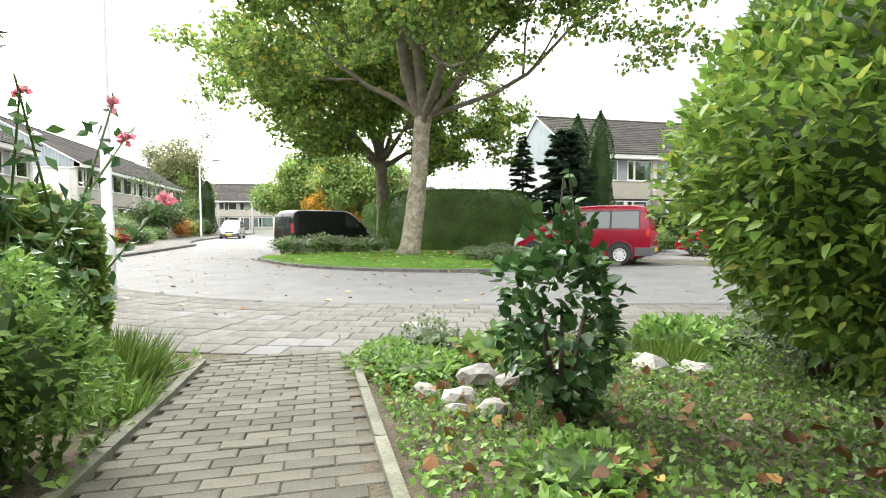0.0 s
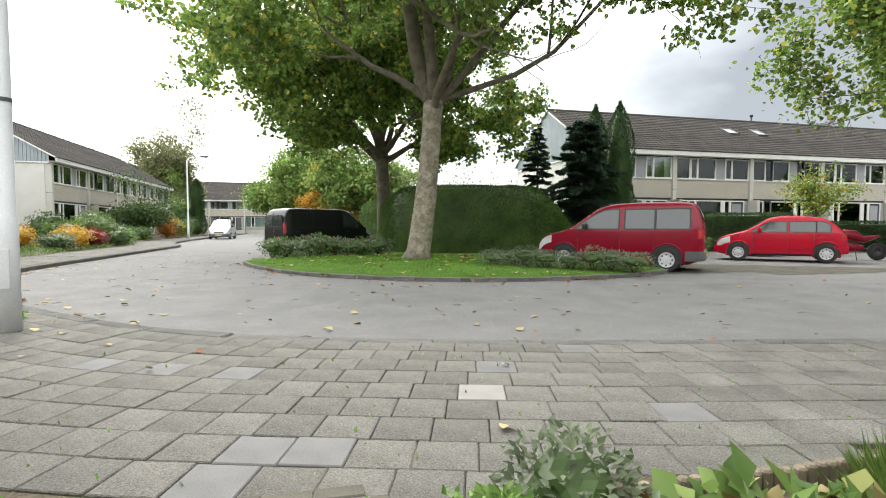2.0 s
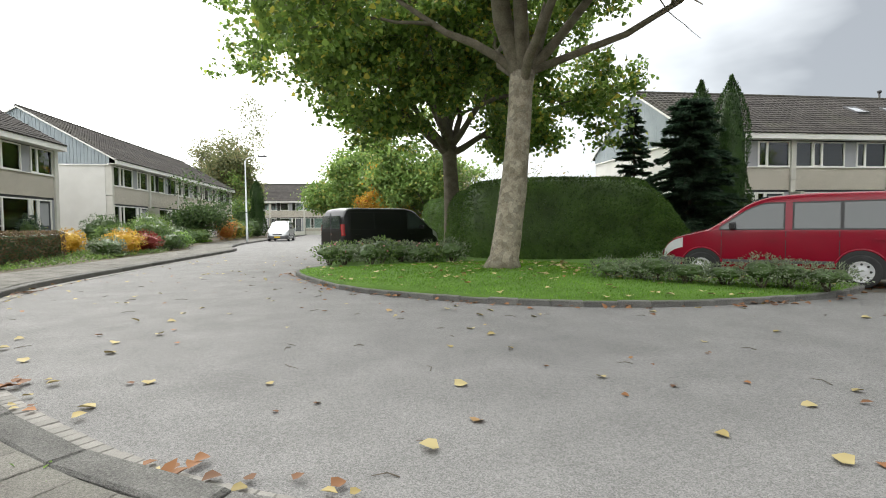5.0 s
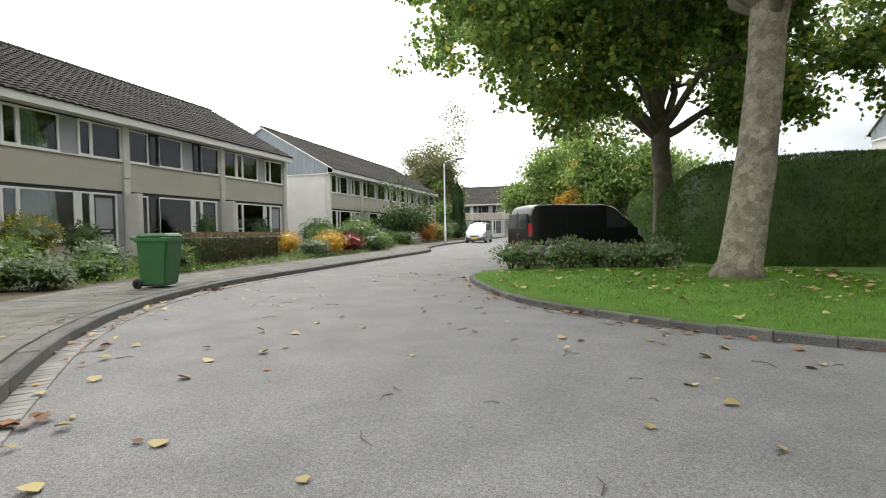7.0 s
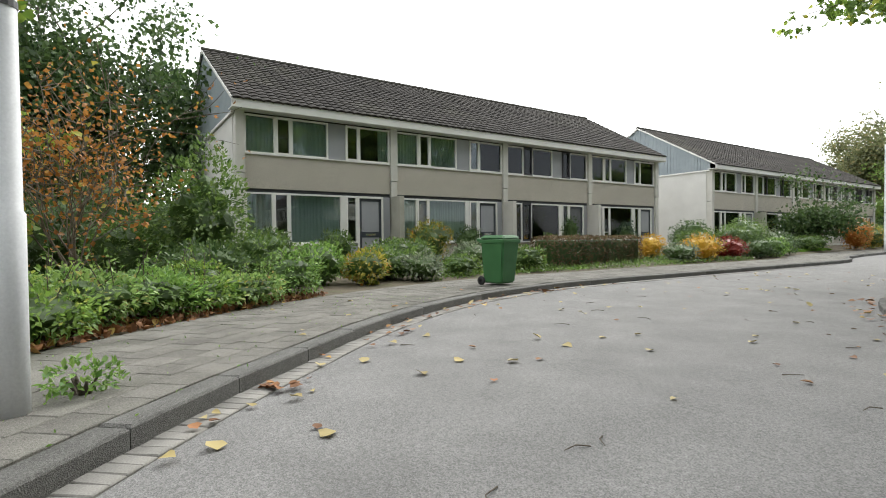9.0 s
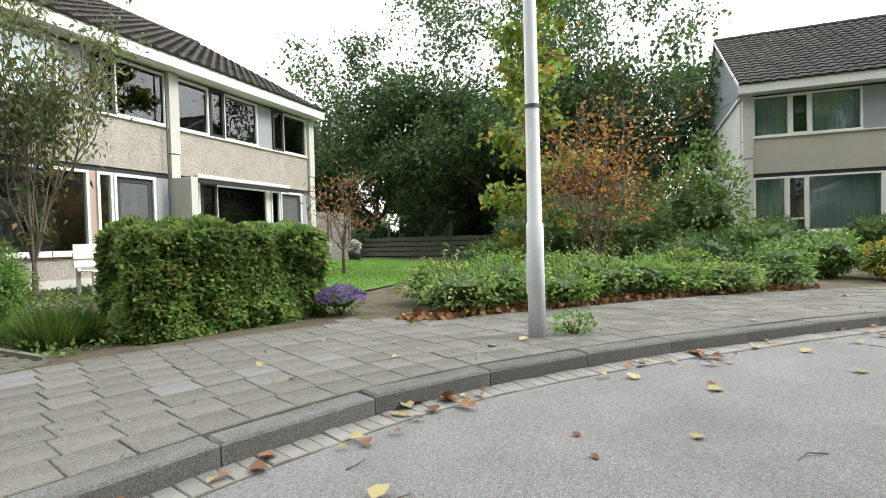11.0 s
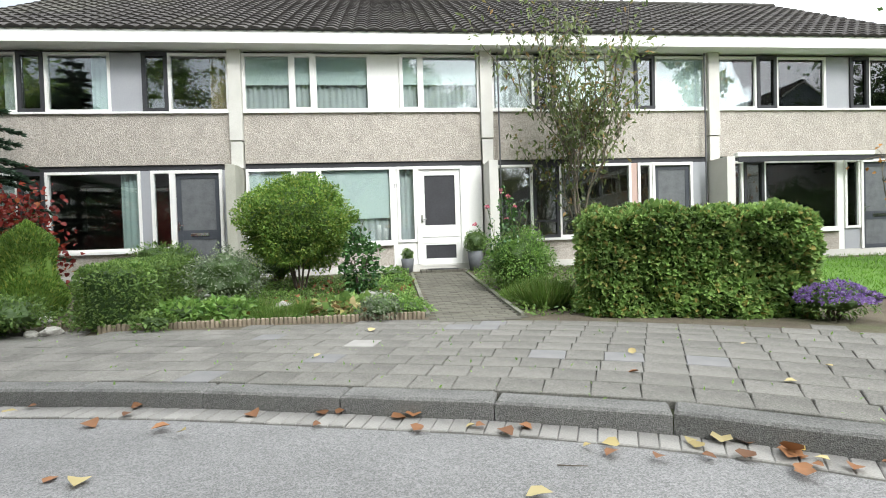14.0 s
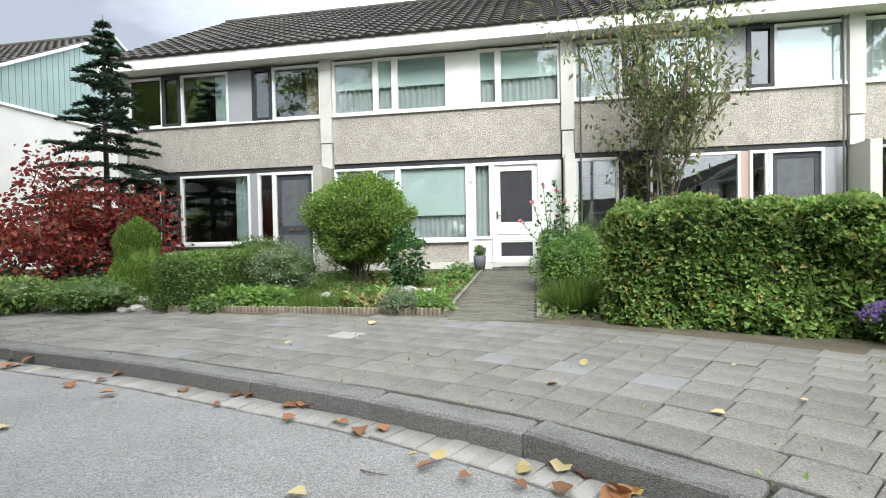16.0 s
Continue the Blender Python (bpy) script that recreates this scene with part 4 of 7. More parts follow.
def slender_tree(x, y, z, label, h, reach, leaves, leaf, mat):
    """A narrow young tree: one stem with short level side branches all the way up."""
    t = thing("sweetgum_tree", pose(x, y, z), label, "tree")
    v, f = tube_data([(0, 0, -0.05), (0.04, 0.02, h * 0.35), (-0.03, 0.03, h * 0.7), (0, 0, h)], [0.075, 0.055, 0.035, 0.01], 10)
    put("trunk", mesh_of("trunk", v, f, "bark_limb", True), t)
    segs, twigs = [], []
    for q in np.arange(0.7, h - 0.2, 0.2):
        a = RNG.uniform(0, 6.28)
        k = reach * (1.0 - 0.55 * (q / h)) * RNG.uniform(0.55, 1.3)
        grow(np.array([0.0, 0.0, q]), np.array([math.cos(a), math.sin(a), 0.35]), k, 0.018, 1, segs, twigs, 0.7, 0.02, 0.14, (1, 2), 4)
    v, f = join_data([tube_data(p, r_, 5, False) for p, r_ in segs])
    tagged(put("branchwork", mesh_of("branchwork", v, f, "bark_limb", True), t), kind="stuff")
    T = np.array(twigs)
    P = T[RNG.integers(0, len(T), leaves)] + RNG.normal(size=(leaves, 3)) * 0.11
    Ls = leaf * RNG.uniform(0.6, 1.2, leaves)
    put("crown", leaf_mesh("crown", P, rand_dirs(leaves, -0.6), rand_dirs(leaves, 0.9), Ls, Ls * 0.9, mat, lobed=True), t)
    return t


def blob_points(n, rx, ry, rz, inner=0.72, rough=0.16, freq=1.6, seed=0.0, flat=False):
    """Places on a lumpy shell, densest at its outside."""
    d = rand_dirs(n)
    if flat:
        d[:, 2] = np.abs(d[:, 2])
    lump = np.array([noise.noise((a[0] * freq + seed, a[1] * freq, a[2] * freq)) for a in d])
    k = RNG.uniform(inner ** 2, 1, n) ** 0.5 * (1 + rough * 2 * lump)
    return d * k[:, None] * np.array([rx, ry, rz]), d


# solid filler; its dark default colour stands in for shade between the leaves
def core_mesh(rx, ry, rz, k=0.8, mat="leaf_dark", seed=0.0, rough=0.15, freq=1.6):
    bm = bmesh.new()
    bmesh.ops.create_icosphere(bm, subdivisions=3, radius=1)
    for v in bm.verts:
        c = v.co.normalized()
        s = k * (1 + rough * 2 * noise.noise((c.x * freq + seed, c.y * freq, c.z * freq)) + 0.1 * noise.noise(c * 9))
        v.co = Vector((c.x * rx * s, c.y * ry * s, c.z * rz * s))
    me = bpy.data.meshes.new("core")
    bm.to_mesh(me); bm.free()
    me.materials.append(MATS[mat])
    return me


def bush(x, y, rx, ry, h, label, mat, n, leaf, width=0.5, name="shrub", core=0.74, stem=0.15, rough=0.16, freq=1.6, category="shrub", out=0.9, flowers=None, lobed=False, group="", z=None, coremat="leaf_dark", shoots=0):
    """A shrub: stems, a lumpy shell of leaves, and a dark solid core for the shade inside."""
    g = (gz(x, y) if z is None else z) - 0.02
    t = thing(name, pose(x, y, g), label, category, group)
    rz = (h - stem * 0.3) / 2
    c = np.array([0, 0, h - rz])
    seed = RNG.uniform(0, 50)
    P, d = blob_points(n, rx, ry, rz, 0.7, rough, freq, seed)
    P = P + c
    keep = P[:, 2] > 0.02
    P, d = P[keep], d[keep]
    D = unit(d * out + rand_dirs(len(P)) * 0.9 + np.array([0, 0, 0.15]))
    N = unit(rand_dirs(len(P)) * 0.7 + np.array([0, 0, 1.0]) + d * 0.3)
    Ls = leaf * RNG.uniform(0.6, 1.3, len(P))
    put("foliage", leaf_mesh("foliage", P, D, N, Ls, Ls * width, mat, lobed=lobed), t)
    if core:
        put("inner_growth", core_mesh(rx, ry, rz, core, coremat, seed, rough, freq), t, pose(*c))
    st = []
    for k in range(6):
        a = RNG.uniform(0, 6.28)
        e = np.array([math.cos(a) * rx * 0.45, math.sin(a) * ry * 0.45, h * 0.6])
        st.append(tube_data([(e[0] * 0.12, e[1] * 0.12, -0.05), e * 0.5, e], [0.02, 0.015, 0.008], 5, False))
    if shoots:
        SP, SD = [], []
        for k in range(shoots):
            a, q = RNG.uniform(0, 6.28), RNG.uniform(0.1, 0.8)
            b = np.array([math.cos(a) * rx * q, math.sin(a) * ry * q, h * 0.75])
            e = b + np.array([RNG.normal() * 0.1, RNG.normal() * 0.1, RNG.uniform(0.2, 0.5)])
            st.append(tube_data([b, (b + e) / 2, e], [0.007, 0.006, 0.003], 4, False))
            for j in range(9):
                SP.append(b + (e - b) * j / 8); SD.append(rand_dirs(1, 0.4)[0])
        SP, SD = np.array(SP), np.array(SD)
        put("new_growth", leaf_mesh("new_growth", SP, SD, rand_dirs(len(SP), 1), leaf * 0.9, leaf * width * 0.9, mat, lobed=lobed), t)
    v, f = join_data(st)
    put("stemwork", mesh_of("stemwork", v, f, "bark_dark"), t)
    if flowers:
        fm, fn, fs = flowers
        P, d = blob_points(fn, rx, ry, rz, 0.97, rough, freq, seed, True)
        P = np.repeat(P + c, 6, 0) + RNG.normal(size=(fn * 6, 3)) * 0.006
        put("blossom", leaf_mesh("blossom", P, rand_dirs(len(P), 0.5), rand_dirs(len(P), 0.5), fs, fs * 0.7, fm), t)
    return t


def hedge(x, y, lx, ly, h, rot, label, mat, n, leaf, width=0.55, name="hedge", lump=0.05, soft=0.12, z=None, out=0.6, coremat="leaf_dark", lobed=False):
    """A clipped hedge: a rounded box shell of leaves over a dark block that paints its inner shade."""
    g = (gz(x, y) if z is None else z) - 0.02
    t = thing(name, pose(x, y, g, 0, 0, rot), label, "hedge")
    areas = np.array([lx * h, lx * h, ly * h, ly * h, lx * ly])
    side = RNG.choice(5, n, p=areas / areas.sum())
    a, b = RNG.uniform(-1, 1, n), RNG.uniform(0, 1, n)
    P = np.zeros((n, 3)); Nn = np.zeros((n, 3))
    for k, (ax, sg) in enumerate(((1, -1), (1, 1), (0, -1), (0, 1))):
        m = side == k
        o = 1 - ax
        half = (lx / 2, ly / 2)
        P[m, o] = a[m] * half[o]; P[m, ax] = sg * half[ax]; P[m, 2] = b[m] * h
        Nn[m, ax] = sg
    m = side == 4
    P[m, 0] = a[m] * lx / 2; P[m, 1] = (b[m] * 2 - 1) * ly / 2; P[m, 2] = h; Nn[m, 2] = 1
    # rounded edges and lumps
    c = P.copy()
    c[:, 0] = np.clip(c[:, 0], -lx / 2 + soft, lx / 2 - soft); c[:, 1] = np.clip(c[:, 1], -ly / 2 + soft, ly / 2 - soft); c[:, 2] = np.clip(c[:, 2], -1, h - soft)
    dd = P - c
    P = c + unit(dd + 1e-6) * soft
    lum = np.array([noise.noise((p[0] * 1.9 + x, p[1] * 1.9 + y, p[2] * 1.9)) + 0.6 * noise.noise((p[0] * 5 + x, p[1] * 5, p[2] * 5)) for p in P])
    P = P + Nn * (lum * lump)[:, None] - Nn * RNG.exponential(0.03, n)[:, None]
    D = unit(Nn * out + rand_dirs(n) * 0.8 + np.array([0, 0, 0.2]))
    N = unit(Nn * 0.6 + rand_dirs(n) * 0.6 + np.array([0, 0, 0.6]))
    Ls = leaf * RNG.uniform(0.6, 1.3, n)
    put("foliage", leaf_mesh("foliage", P, D, N, Ls, Ls * width, mat, lobed=lobed), t)
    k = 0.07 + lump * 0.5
    # added solid block, dark by default to imitate the hedge's shaded depth
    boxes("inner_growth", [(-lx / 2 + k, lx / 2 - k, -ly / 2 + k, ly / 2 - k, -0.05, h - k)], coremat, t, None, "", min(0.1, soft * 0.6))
    return t


def sweep_hedge(path, wide, h, z, label, mat, n, leaf):
    """A tall clipped hedge along a curve: leaning sides, a soft domed top, a sloping first end."""
    P0, S = spline(path, 0.1)
    T = np.gradient(P0, axis=0); T /= np.linalg.norm(T, axis=1)[:, None]
    t = thing("tall_hedge", pose(0, 0, z), label, "hedge")
    prof = [(-1.0, 0.0), (-1.0, 0.12), (-0.94, 0.4), (-0.86, 0.7), (-0.74, 0.88), (-0.5, 0.97), (0, 1.0), (0.5, 0.97), (0.74, 0.88), (0.86, 0.7), (0.94, 0.4), (1.0, 0.12), (1.0, 0.0)]
    pl = np.concatenate([[0], np.cumsum([math.hypot((b[0] - a[0]) * wide / 2, (b[1] - a[1]) * h) for a, b in zip(prof, prof[1:])])])

    def at(s, q, shrink=0.0):
        e = min(1.0, (s + 0.25) / 2.0) ** 0.62 if s < 1.75 else 1.0
        k = np.interp(q * pl[-1], pl, [p[0] for p in prof]); u = np.interp(q * pl[-1], pl, [p[1] for p in prof])
        p = np.array([np.interp(s, S, P0[:, 0]), np.interp(s, S, P0[:, 1])])
        d = np.array([np.interp(s, S, T[:, 0]), np.interp(s, S, T[:, 1])])
        lum = 0.1 * noise.noise((p[0] * 0.8 + k, p[1] * 0.8, u * 2.2)) + 0.05 * noise.noise((p[0] * 2.5 + k * 3, p[1] * 2.5, u * 6))
        ww = (wide / 2 - shrink) * (0.55 + 0.45 * e) + lum
        xy = p + np.array([-d[1], d[0]]) * k * ww
        return np.array([xy[0], xy[1], u * (h * e - shrink + lum * 0.6)]), np.array([-d[1] * k, d[0] * k, 0.25 + max(0.0, u - 0.75) * 3])

    s_, q_ = RNG.uniform(0, 1, n) ** 1.35 * S[-1], RNG.uniform(0, 1, n)
    both = [at(a, b) for a, b in zip(s_, q_)]
    P = np.array([b[0] for b in both]); N = unit(np.array([b[1] for b in both]))
    P -= N * RNG.exponential(0.025, n)[:, None]
    D = unit(N * 0.7 + rand_dirs(n) * 0.75 + np.array([0, 0, 0.35]))
    Ls = leaf * RNG.uniform(0.6, 1.4, n)
    put("foliage", leaf_mesh("foliage", P, D, unit(N + rand_dirs(n) * 0.7), Ls, Ls * 0.34, mat), t)
    v, f = [], []
    ss = np.arange(0, S[-1], 0.4)
    for a in ss:
        v += [tuple(at(a, b / 20, 0.07)[0]) for b in range(21)]
    for i in range(len(ss) - 1):
        for j in range(20):
            f.append((i * 21 + j, i * 21 + j + 1, (i + 1) * 21 + j + 1, (i + 1) * 21 + j))
    f += [tuple(range(21)), tuple((len(ss) - 1) * 21 + j for j in range(21))]
    put("inner_growth", mesh_of("inner_growth", v, f, mat, True), t)
    return t


def grass_tuft(x, y, r, h, label, n=500, mat="grass_blade", name="grass_clump", z=None):
    g = gz(x, y) if z is None else z
    t = thing(name, pose(x, y, g - 0.01), label, "grass")
    a, q = RNG.uniform(0, 6.28, n), RNG.uniform(0, 1, n) ** 0.6
    P = np.stack([np.cos(a) * q * r * 0.6, np.sin(a) * q * r * 0.6, np.zeros(n)], 1)
    D = np.stack([np.cos(a) * q * 0.55, np.sin(a) * q * 0.55, np.ones(n)], 1) + RNG.normal(size=(n, 3)) * 0.28
    put("tuft", leaf_mesh("tuft", P, D, rand_dirs(n), h * RNG.uniform(0.4, 1.1, n), 0.004, mat, 0.0), t)
    return t


def cover(name, region, n, leaf, mat, label, width=0.7, lift=(0.02, 0.12), category="ground cover", lobed=False, kind="stuff", upright=0.4, zf=gz, flat=False):
    """Low leaves over a patch; region(u, v) in 0..1 gives x, y."""
    uv = RNG.uniform(0, 1, (n, 2))
    xy = np.array([region(*q) for q in uv])
    z = np.array([zf(*q) for q in xy])
    P = np.column_stack([xy, z + RNG.uniform(*lift, n)])
    Ls = leaf * RNG.uniform(0.6, 1.3, n)
    D, N = rand_dirs(n, upright), rand_dirs(n, 1.5)
    if flat:
        D[:, 2] *= 0.12
        N = unit(rand_dirs(n) * 0.25 + np.array([0, 0, 1.0]))
    me = leaf_mesh(name, P, D, N, Ls, Ls * width, mat, lobed=lobed)
    return tagged(put(name, me), label, category, "", kind)


def patch(cx, cy, rx, ry):
    def f(u, v):
        a, q = 2 * math.pi * u, math.sqrt(v)
        return cx + rx * q * math.cos(a), cy + ry * q * math.sin(a)
    return f


def rect(x0, x1, y0, y1):
    return lambda u, v: (x0 + (x1 - x0) * u, y0 + (y1 - y0) * v)


def conifer(x, y, h, r, label, mat="leaf_conifer", n=9000, z=None, name="spruce_tree", leaf=0.09, power=0.9, gap=0.32):
    """A layered conifer: a straight stem with whorls of drooping sprays."""
    g = gz(x, y) if z is None else z
    t = thing(name, pose(x, y, g - 0.05), label, "tree")
    v, f = tube_data([(0, 0, 0), (0.02, 0, h * 0.5), (0, 0, h)], [0.03 + h * 0.012, h * 0.008, 0.008], 8)
    put("trunk", mesh_of("trunk", v, f, "bark_dark", True), t)
    segs, P, D = [], [], []
    zz = h * 0.08
    while zz < h * 0.985:
        k = 1 - zz / h
        L = r * k ** power
        for a in np.arange(0, 6.28, 6.28 / 6) + RNG.uniform(0, 6.28):
            ll = L * RNG.uniform(0.7, 1.12)
            e = np.array([math.cos(a), math.sin(a), RNG.uniform(-0.3, 0.38)])
            p0 = np.array([0, 0, zz])
            pts = [p0 + e * ll * q + np.array([0, 0, -0.18 * ll * q * q]) for q in (0, 0.4, 0.75, 1)]
            segs.append(tube_data(pts, [0.016, 0.012, 0.008, 0.004], 4, False))
            m = max(4, int(n * ll / (r * h * 9.5)))
            q = RNG.uniform(0.12, 1, m)
            side = RNG.normal(size=m) * 0.16 * ll * (1.1 - q)
            perp = np.array([-e[1], e[0], 0])
            pp = p0 + e * (ll * q)[:, None] + np.array([0, 0, -0.18 * ll]) * (q * q)[:, None] + perp * side[:, None]
            P.append(pp); D.append(e * 0.8 + perp * np.sign(side)[:, None] * 0.6 + RNG.normal(size=(m, 3)) * 0.25)
        zz += gap * (0.55 + 0.6 * k)
    P, D = np.concatenate(P), np.concatenate(D)
    v, f = join_data(segs)
    put("branchwork", mesh_of("branchwork", v, f, "bark_dark"), t)
    put("needle_foliage", leaf_mesh("needle_foliage", P, D, rand_dirs(len(P), 0.6), leaf * RNG.uniform(0.7, 1.4, len(P)), leaf * 0.3, mat), t)
    return t


def column_tree(x, y, h, r, label, mat="leaf_thuja", n=9000, leaf=0.11, z=None, name="column_cypress", top=1.6):
    g = gz(x, y) if z is None else z
    t = thing(name, pose(x, y, g - 0.05), label, "tree")
    zz = RNG.uniform(0.02, 1, n) ** 1.1
    a = RNG.uniform(0, 6.28, n)
    rr = r * np.minimum(1, (1 - zz ** 4.5)) * (0.82 + 0.18 * np.sin(zz * 9)) * (1 - 0.25 * (1 - zz) ** 4)
    lum = np.array([noise.noise((math.cos(q) * 1.2 + x, math.sin(q) * 1.2, w * h * 0.8)) for q, w in zip(a, zz)])
    rr = rr * (1 + 0.3 * lum) - np.abs(RNG.normal(size=n)) * 0.06 * r
    P = np.stack([np.cos(a) * rr, np.sin(a) * rr, zz * h], 1)
    D = np.stack([np.cos(a) * 0.5, np.sin(a) * 0.5, np.ones(n)], 1) + RNG.normal(size=(n, 3)) * 0.35
    put("foliage", leaf_mesh("foliage", P, D, rand_dirs(n), leaf * RNG.uniform(0.7, 1.5, n), leaf * 0.35, mat), t)
    prof = [(0.35, 0.02), (0.68, 0.12), (0.75, 0.4), (0.68, 0.65), (0.4, 0.87), (0.05, 0.97)]
    v, f = tube_data([(0, 0, q * h) for _, q in prof], [k * r * 0.78 for k, _ in prof], 12)
    put("inner_growth", mesh_of("inner_growth", v, f, mat, True), t)
    v, f = tube_data([(0, 0, 0), (0, 0, h * 0.3)], [0.09, 0.07], 8)
    put("trunk", mesh_of("trunk", v, f, "bark_dark"), t)
    return t


# ---- island with lawn, trees and hedge ----
ISL = [(12.0, 12.6), (10.2, 11.25), (8.5, 10.7), (6.2, 10.6), (4.3, 11.15), (2.7, 12.25), (1.5, 13.5), (0.65, 15.1), (0.08, 16.6), (-0.1, 17.6), (0.1, 18.6), (0.6, 19.3)]
IP, IS = spline(ISL)
IT = np.gradient(IP, axis=0); IT /= np.linalg.norm(IT, axis=1)[:, None]
IN = np.stack([IT[:, 1], -IT[:, 0]], 1)
if IN[len(IN) // 2] @ (np.array([7.0, 17.0]) - IP[len(IN) // 2]) < 0:
    IN = -IN


def isl_z(x, y):
    return 0.09 + 0.09 * smoothstep(0, 3, min(y - 10.8, x + 0.2))


inner = [tuple(IP[i] + IN[i] * 0.1) for i in range(0, len(IP), 3)]
back = [(0.6, 23.6), (3.2, 24.3), (6.0, 32), (16.0, 32), (16.3, 22.5), (14.5, 17.5), (13.2, 14.0)]
outline = inner + back
c = (6.5, 17.5)
v = [(*c, 0.19)] + [(x, y, isl_z(x, y)) for x, y in outline] + [(c[0] + (x - c[0]) * 0.6, c[1] + (y - c[1]) * 0.6, isl_z(c[0] + (x - c[0]) * 0.6, c[1] + (y - c[1]) * 0.6)) for x, y in outline]
n = len(outline)
f = []
for i in range(n):
    j = (i + 1) % n
    f += [(1 + i, 1 + j, 1 + n + j, 1 + n + i), (1 + n + i, 1 + n + j, 0)]
v += [(x, y, -0.05) for x, y in outline]
f += [(1 + i, 1 + (i + 1) % n, 1 + 2 * n + (i + 1) % n, 1 + 2 * n + i) for i in range(n)]
me = mesh_of("lawn", v, f, "lawn_soil", True)
bm = bmesh.new(); bm.from_mesh(me); bmesh.ops.recalc_face_normals(bm, faces=bm.faces[:]); bm.to_mesh(me); bm.free()
tagged(put("lawn", me), "short green lawn on the kerbed island", "lawn", kind="structure")


def isl_region(u, v):
    s = 1.5 + u * (IS[-1] - 2.8)
    d = 0.12 + 6.5 * v * min(1.0, 0.25 + s / 6)
    return (np.interp(s, IS, IP[:, 0]) + d * np.interp(s, IS, IN[:, 0]), np.interp(s, IS, IP[:, 1]) + d * np.interp(s, IS, IN[:, 1]))


cover("lawn_grass", isl_region, 42000, 0.055, "lawn_blade", "mown green grass of the island", 0.16, (-0.005, 0.0), "grass", upright=1.6, zf=isl_z)
cover("fallen_leaves_on_lawn", isl_region, 260, 0.11, "litter_yellow", "yellow and brown leaves fallen on the lawn", 0.9, (0.04, 0.055), "fallen leaves", True, zf=isl_z, flat=True)

plane_tree(5.2, 16.05, 0.12, "tall plane tree with pale flaking bark and green autumn leaves", 0.37, 4.7, (0.115, 0.0),
           ((95, 6, 8.5, 0.72), (30, 20, 6.6, 0.5), (200, 16, 7.0, 0.55), (345, 44, 9.0, 0.36), (352, 54, 8.0, 0.28), (150, 40, 4.6, 0.36), (275, 34, 5.0, 0.36), (100, 48, 5.0, 0.34)), 76000, 0.155, "bark_plane", 5.4)
plane_tree(5.5, 26.1, 0.2, "large plane tree with spreading limbs behind the hedge", 0.4, 4.3, (-0.02, 0.0),
           ((60, 8, 8.0, 0.7), (185, 50, 7.2, 0.5), (205, 30, 7.6, 0.5), (170, 38, 8.0, 0.5), (350, 56, 3.8, 0.42), (20, 30, 5.2, 0.42), (275, 52, 5.2, 0.4), (90, 55, 5.0, 0.4), (240, 50, 6.2, 0.42)), 84000, 0.175, "bark_limb", 4.2)
sweep_hedge([(12.3, 19.45), (10.6, 19.55), (8.6, 19.6), (7.3, 19.75), (6.45, 20.3), (6.2, 21.4), (6.3, 24.0), (6.25, 28.0), (5.9, 34.0)], 2.3, 2.62, 0.15, "tall clipped yew hedge rounding the corner garden", "leaf_hedge_yew", 90000, 0.075)
for i in range(16):
    u = (i % 8) / 7
    bush(0.8 + 3.4 * u + RNG.normal() * 0.1, 19.0 + (i // 8) * 1.5 + RNG.normal() * 0.15 - 0.35 * u, 0.55, 0.6, RNG.uniform(0.55, 0.8), "low rose shrub in the island bed", "leaf_greygreen" if i % 3 else "leaf_mid", 420, 0.09, 0.45, "rose_shrub", 0.6, flowers=("flower_pink", 2, 0.05), group="rose bed", z=0.15)
for i in range(8):
    bush(6.7 + 0.4 * i + RNG.normal() * 0.08, 13.4 - 0.33 * i + RNG.normal() * 0.08, 0.5, 0.5, RNG.uniform(0.42, 0.58), "low grey-green shrub beside the parking place", "leaf_greygreen", 700, 0.06, 0.4, "low_shrub", 0.55, group="shrubs by the cars", z=0.14)

# trees beyond
tree("plane_tree", 24.2, 10.6, 0.0, "green street tree overhanging the parking places", 12.5, 4.2, 0.28, 8, 5.2, (30, 74), 52000, 0.17, "leaf_plane_tree", "bark_plane", (0, 0), 3, 0.4, 0.78, 0.05, 0.95, lobed=True, zmin=5.2)
tree("yellow_maple", 2.5, 62, 0.0, "maple with yellow and orange autumn leaves", 7.6, 2.0, 0.11, 6, 2.0, (10, 40), 5200, 0.24, "leaf_yellow", depth=2, clump=0.4, lobed=True)
tree("yellow_maple", 6.0, 60, 0.0, "small yellow autumn tree further back", 4.0, 1.4, 0.09, 5, 0.9, (10, 40), 1300, 0.17, "leaf_yellow", depth=2, clump=0.4, lobed=True)
for x, y, h, ll in ((0.6, 72, 14.0, 5.2), (8.0, 60, 11.5, 4.2)):
    tree("street_tree", x, y, 0.0, "round green tree in the distance", h, 2.2, 0.2, 7, ll, (25, 75), 42000, 0.32, "leaf_far_green", depth=3, clump=0.6, lobed=True, zmin=2.0)
tree("garden_tree", -14.2, 71, 0.1, "green tree at the end of the row", 7.0, 1.0, 0.12, 7, 2.6, (15, 70), 6000, 0.26, "leaf_far_green", depth=2, clump=0.5)
bush(-13.0, 68.0, 2.0, 2.0, 3.2, "dark evergreen bush at the end of the row", "leaf_dark", 2500, 0.25, 0.5, z=0.1)
tree("poplar_tree", -16.2, 74, 0.1, "tall grey-green poplar with thin foliage", 14.0, 4.5, 0.25, 6, 3.6, (12, 38), 24000, 0.28, "leaf_poplar", depth=3, clump=0.55)
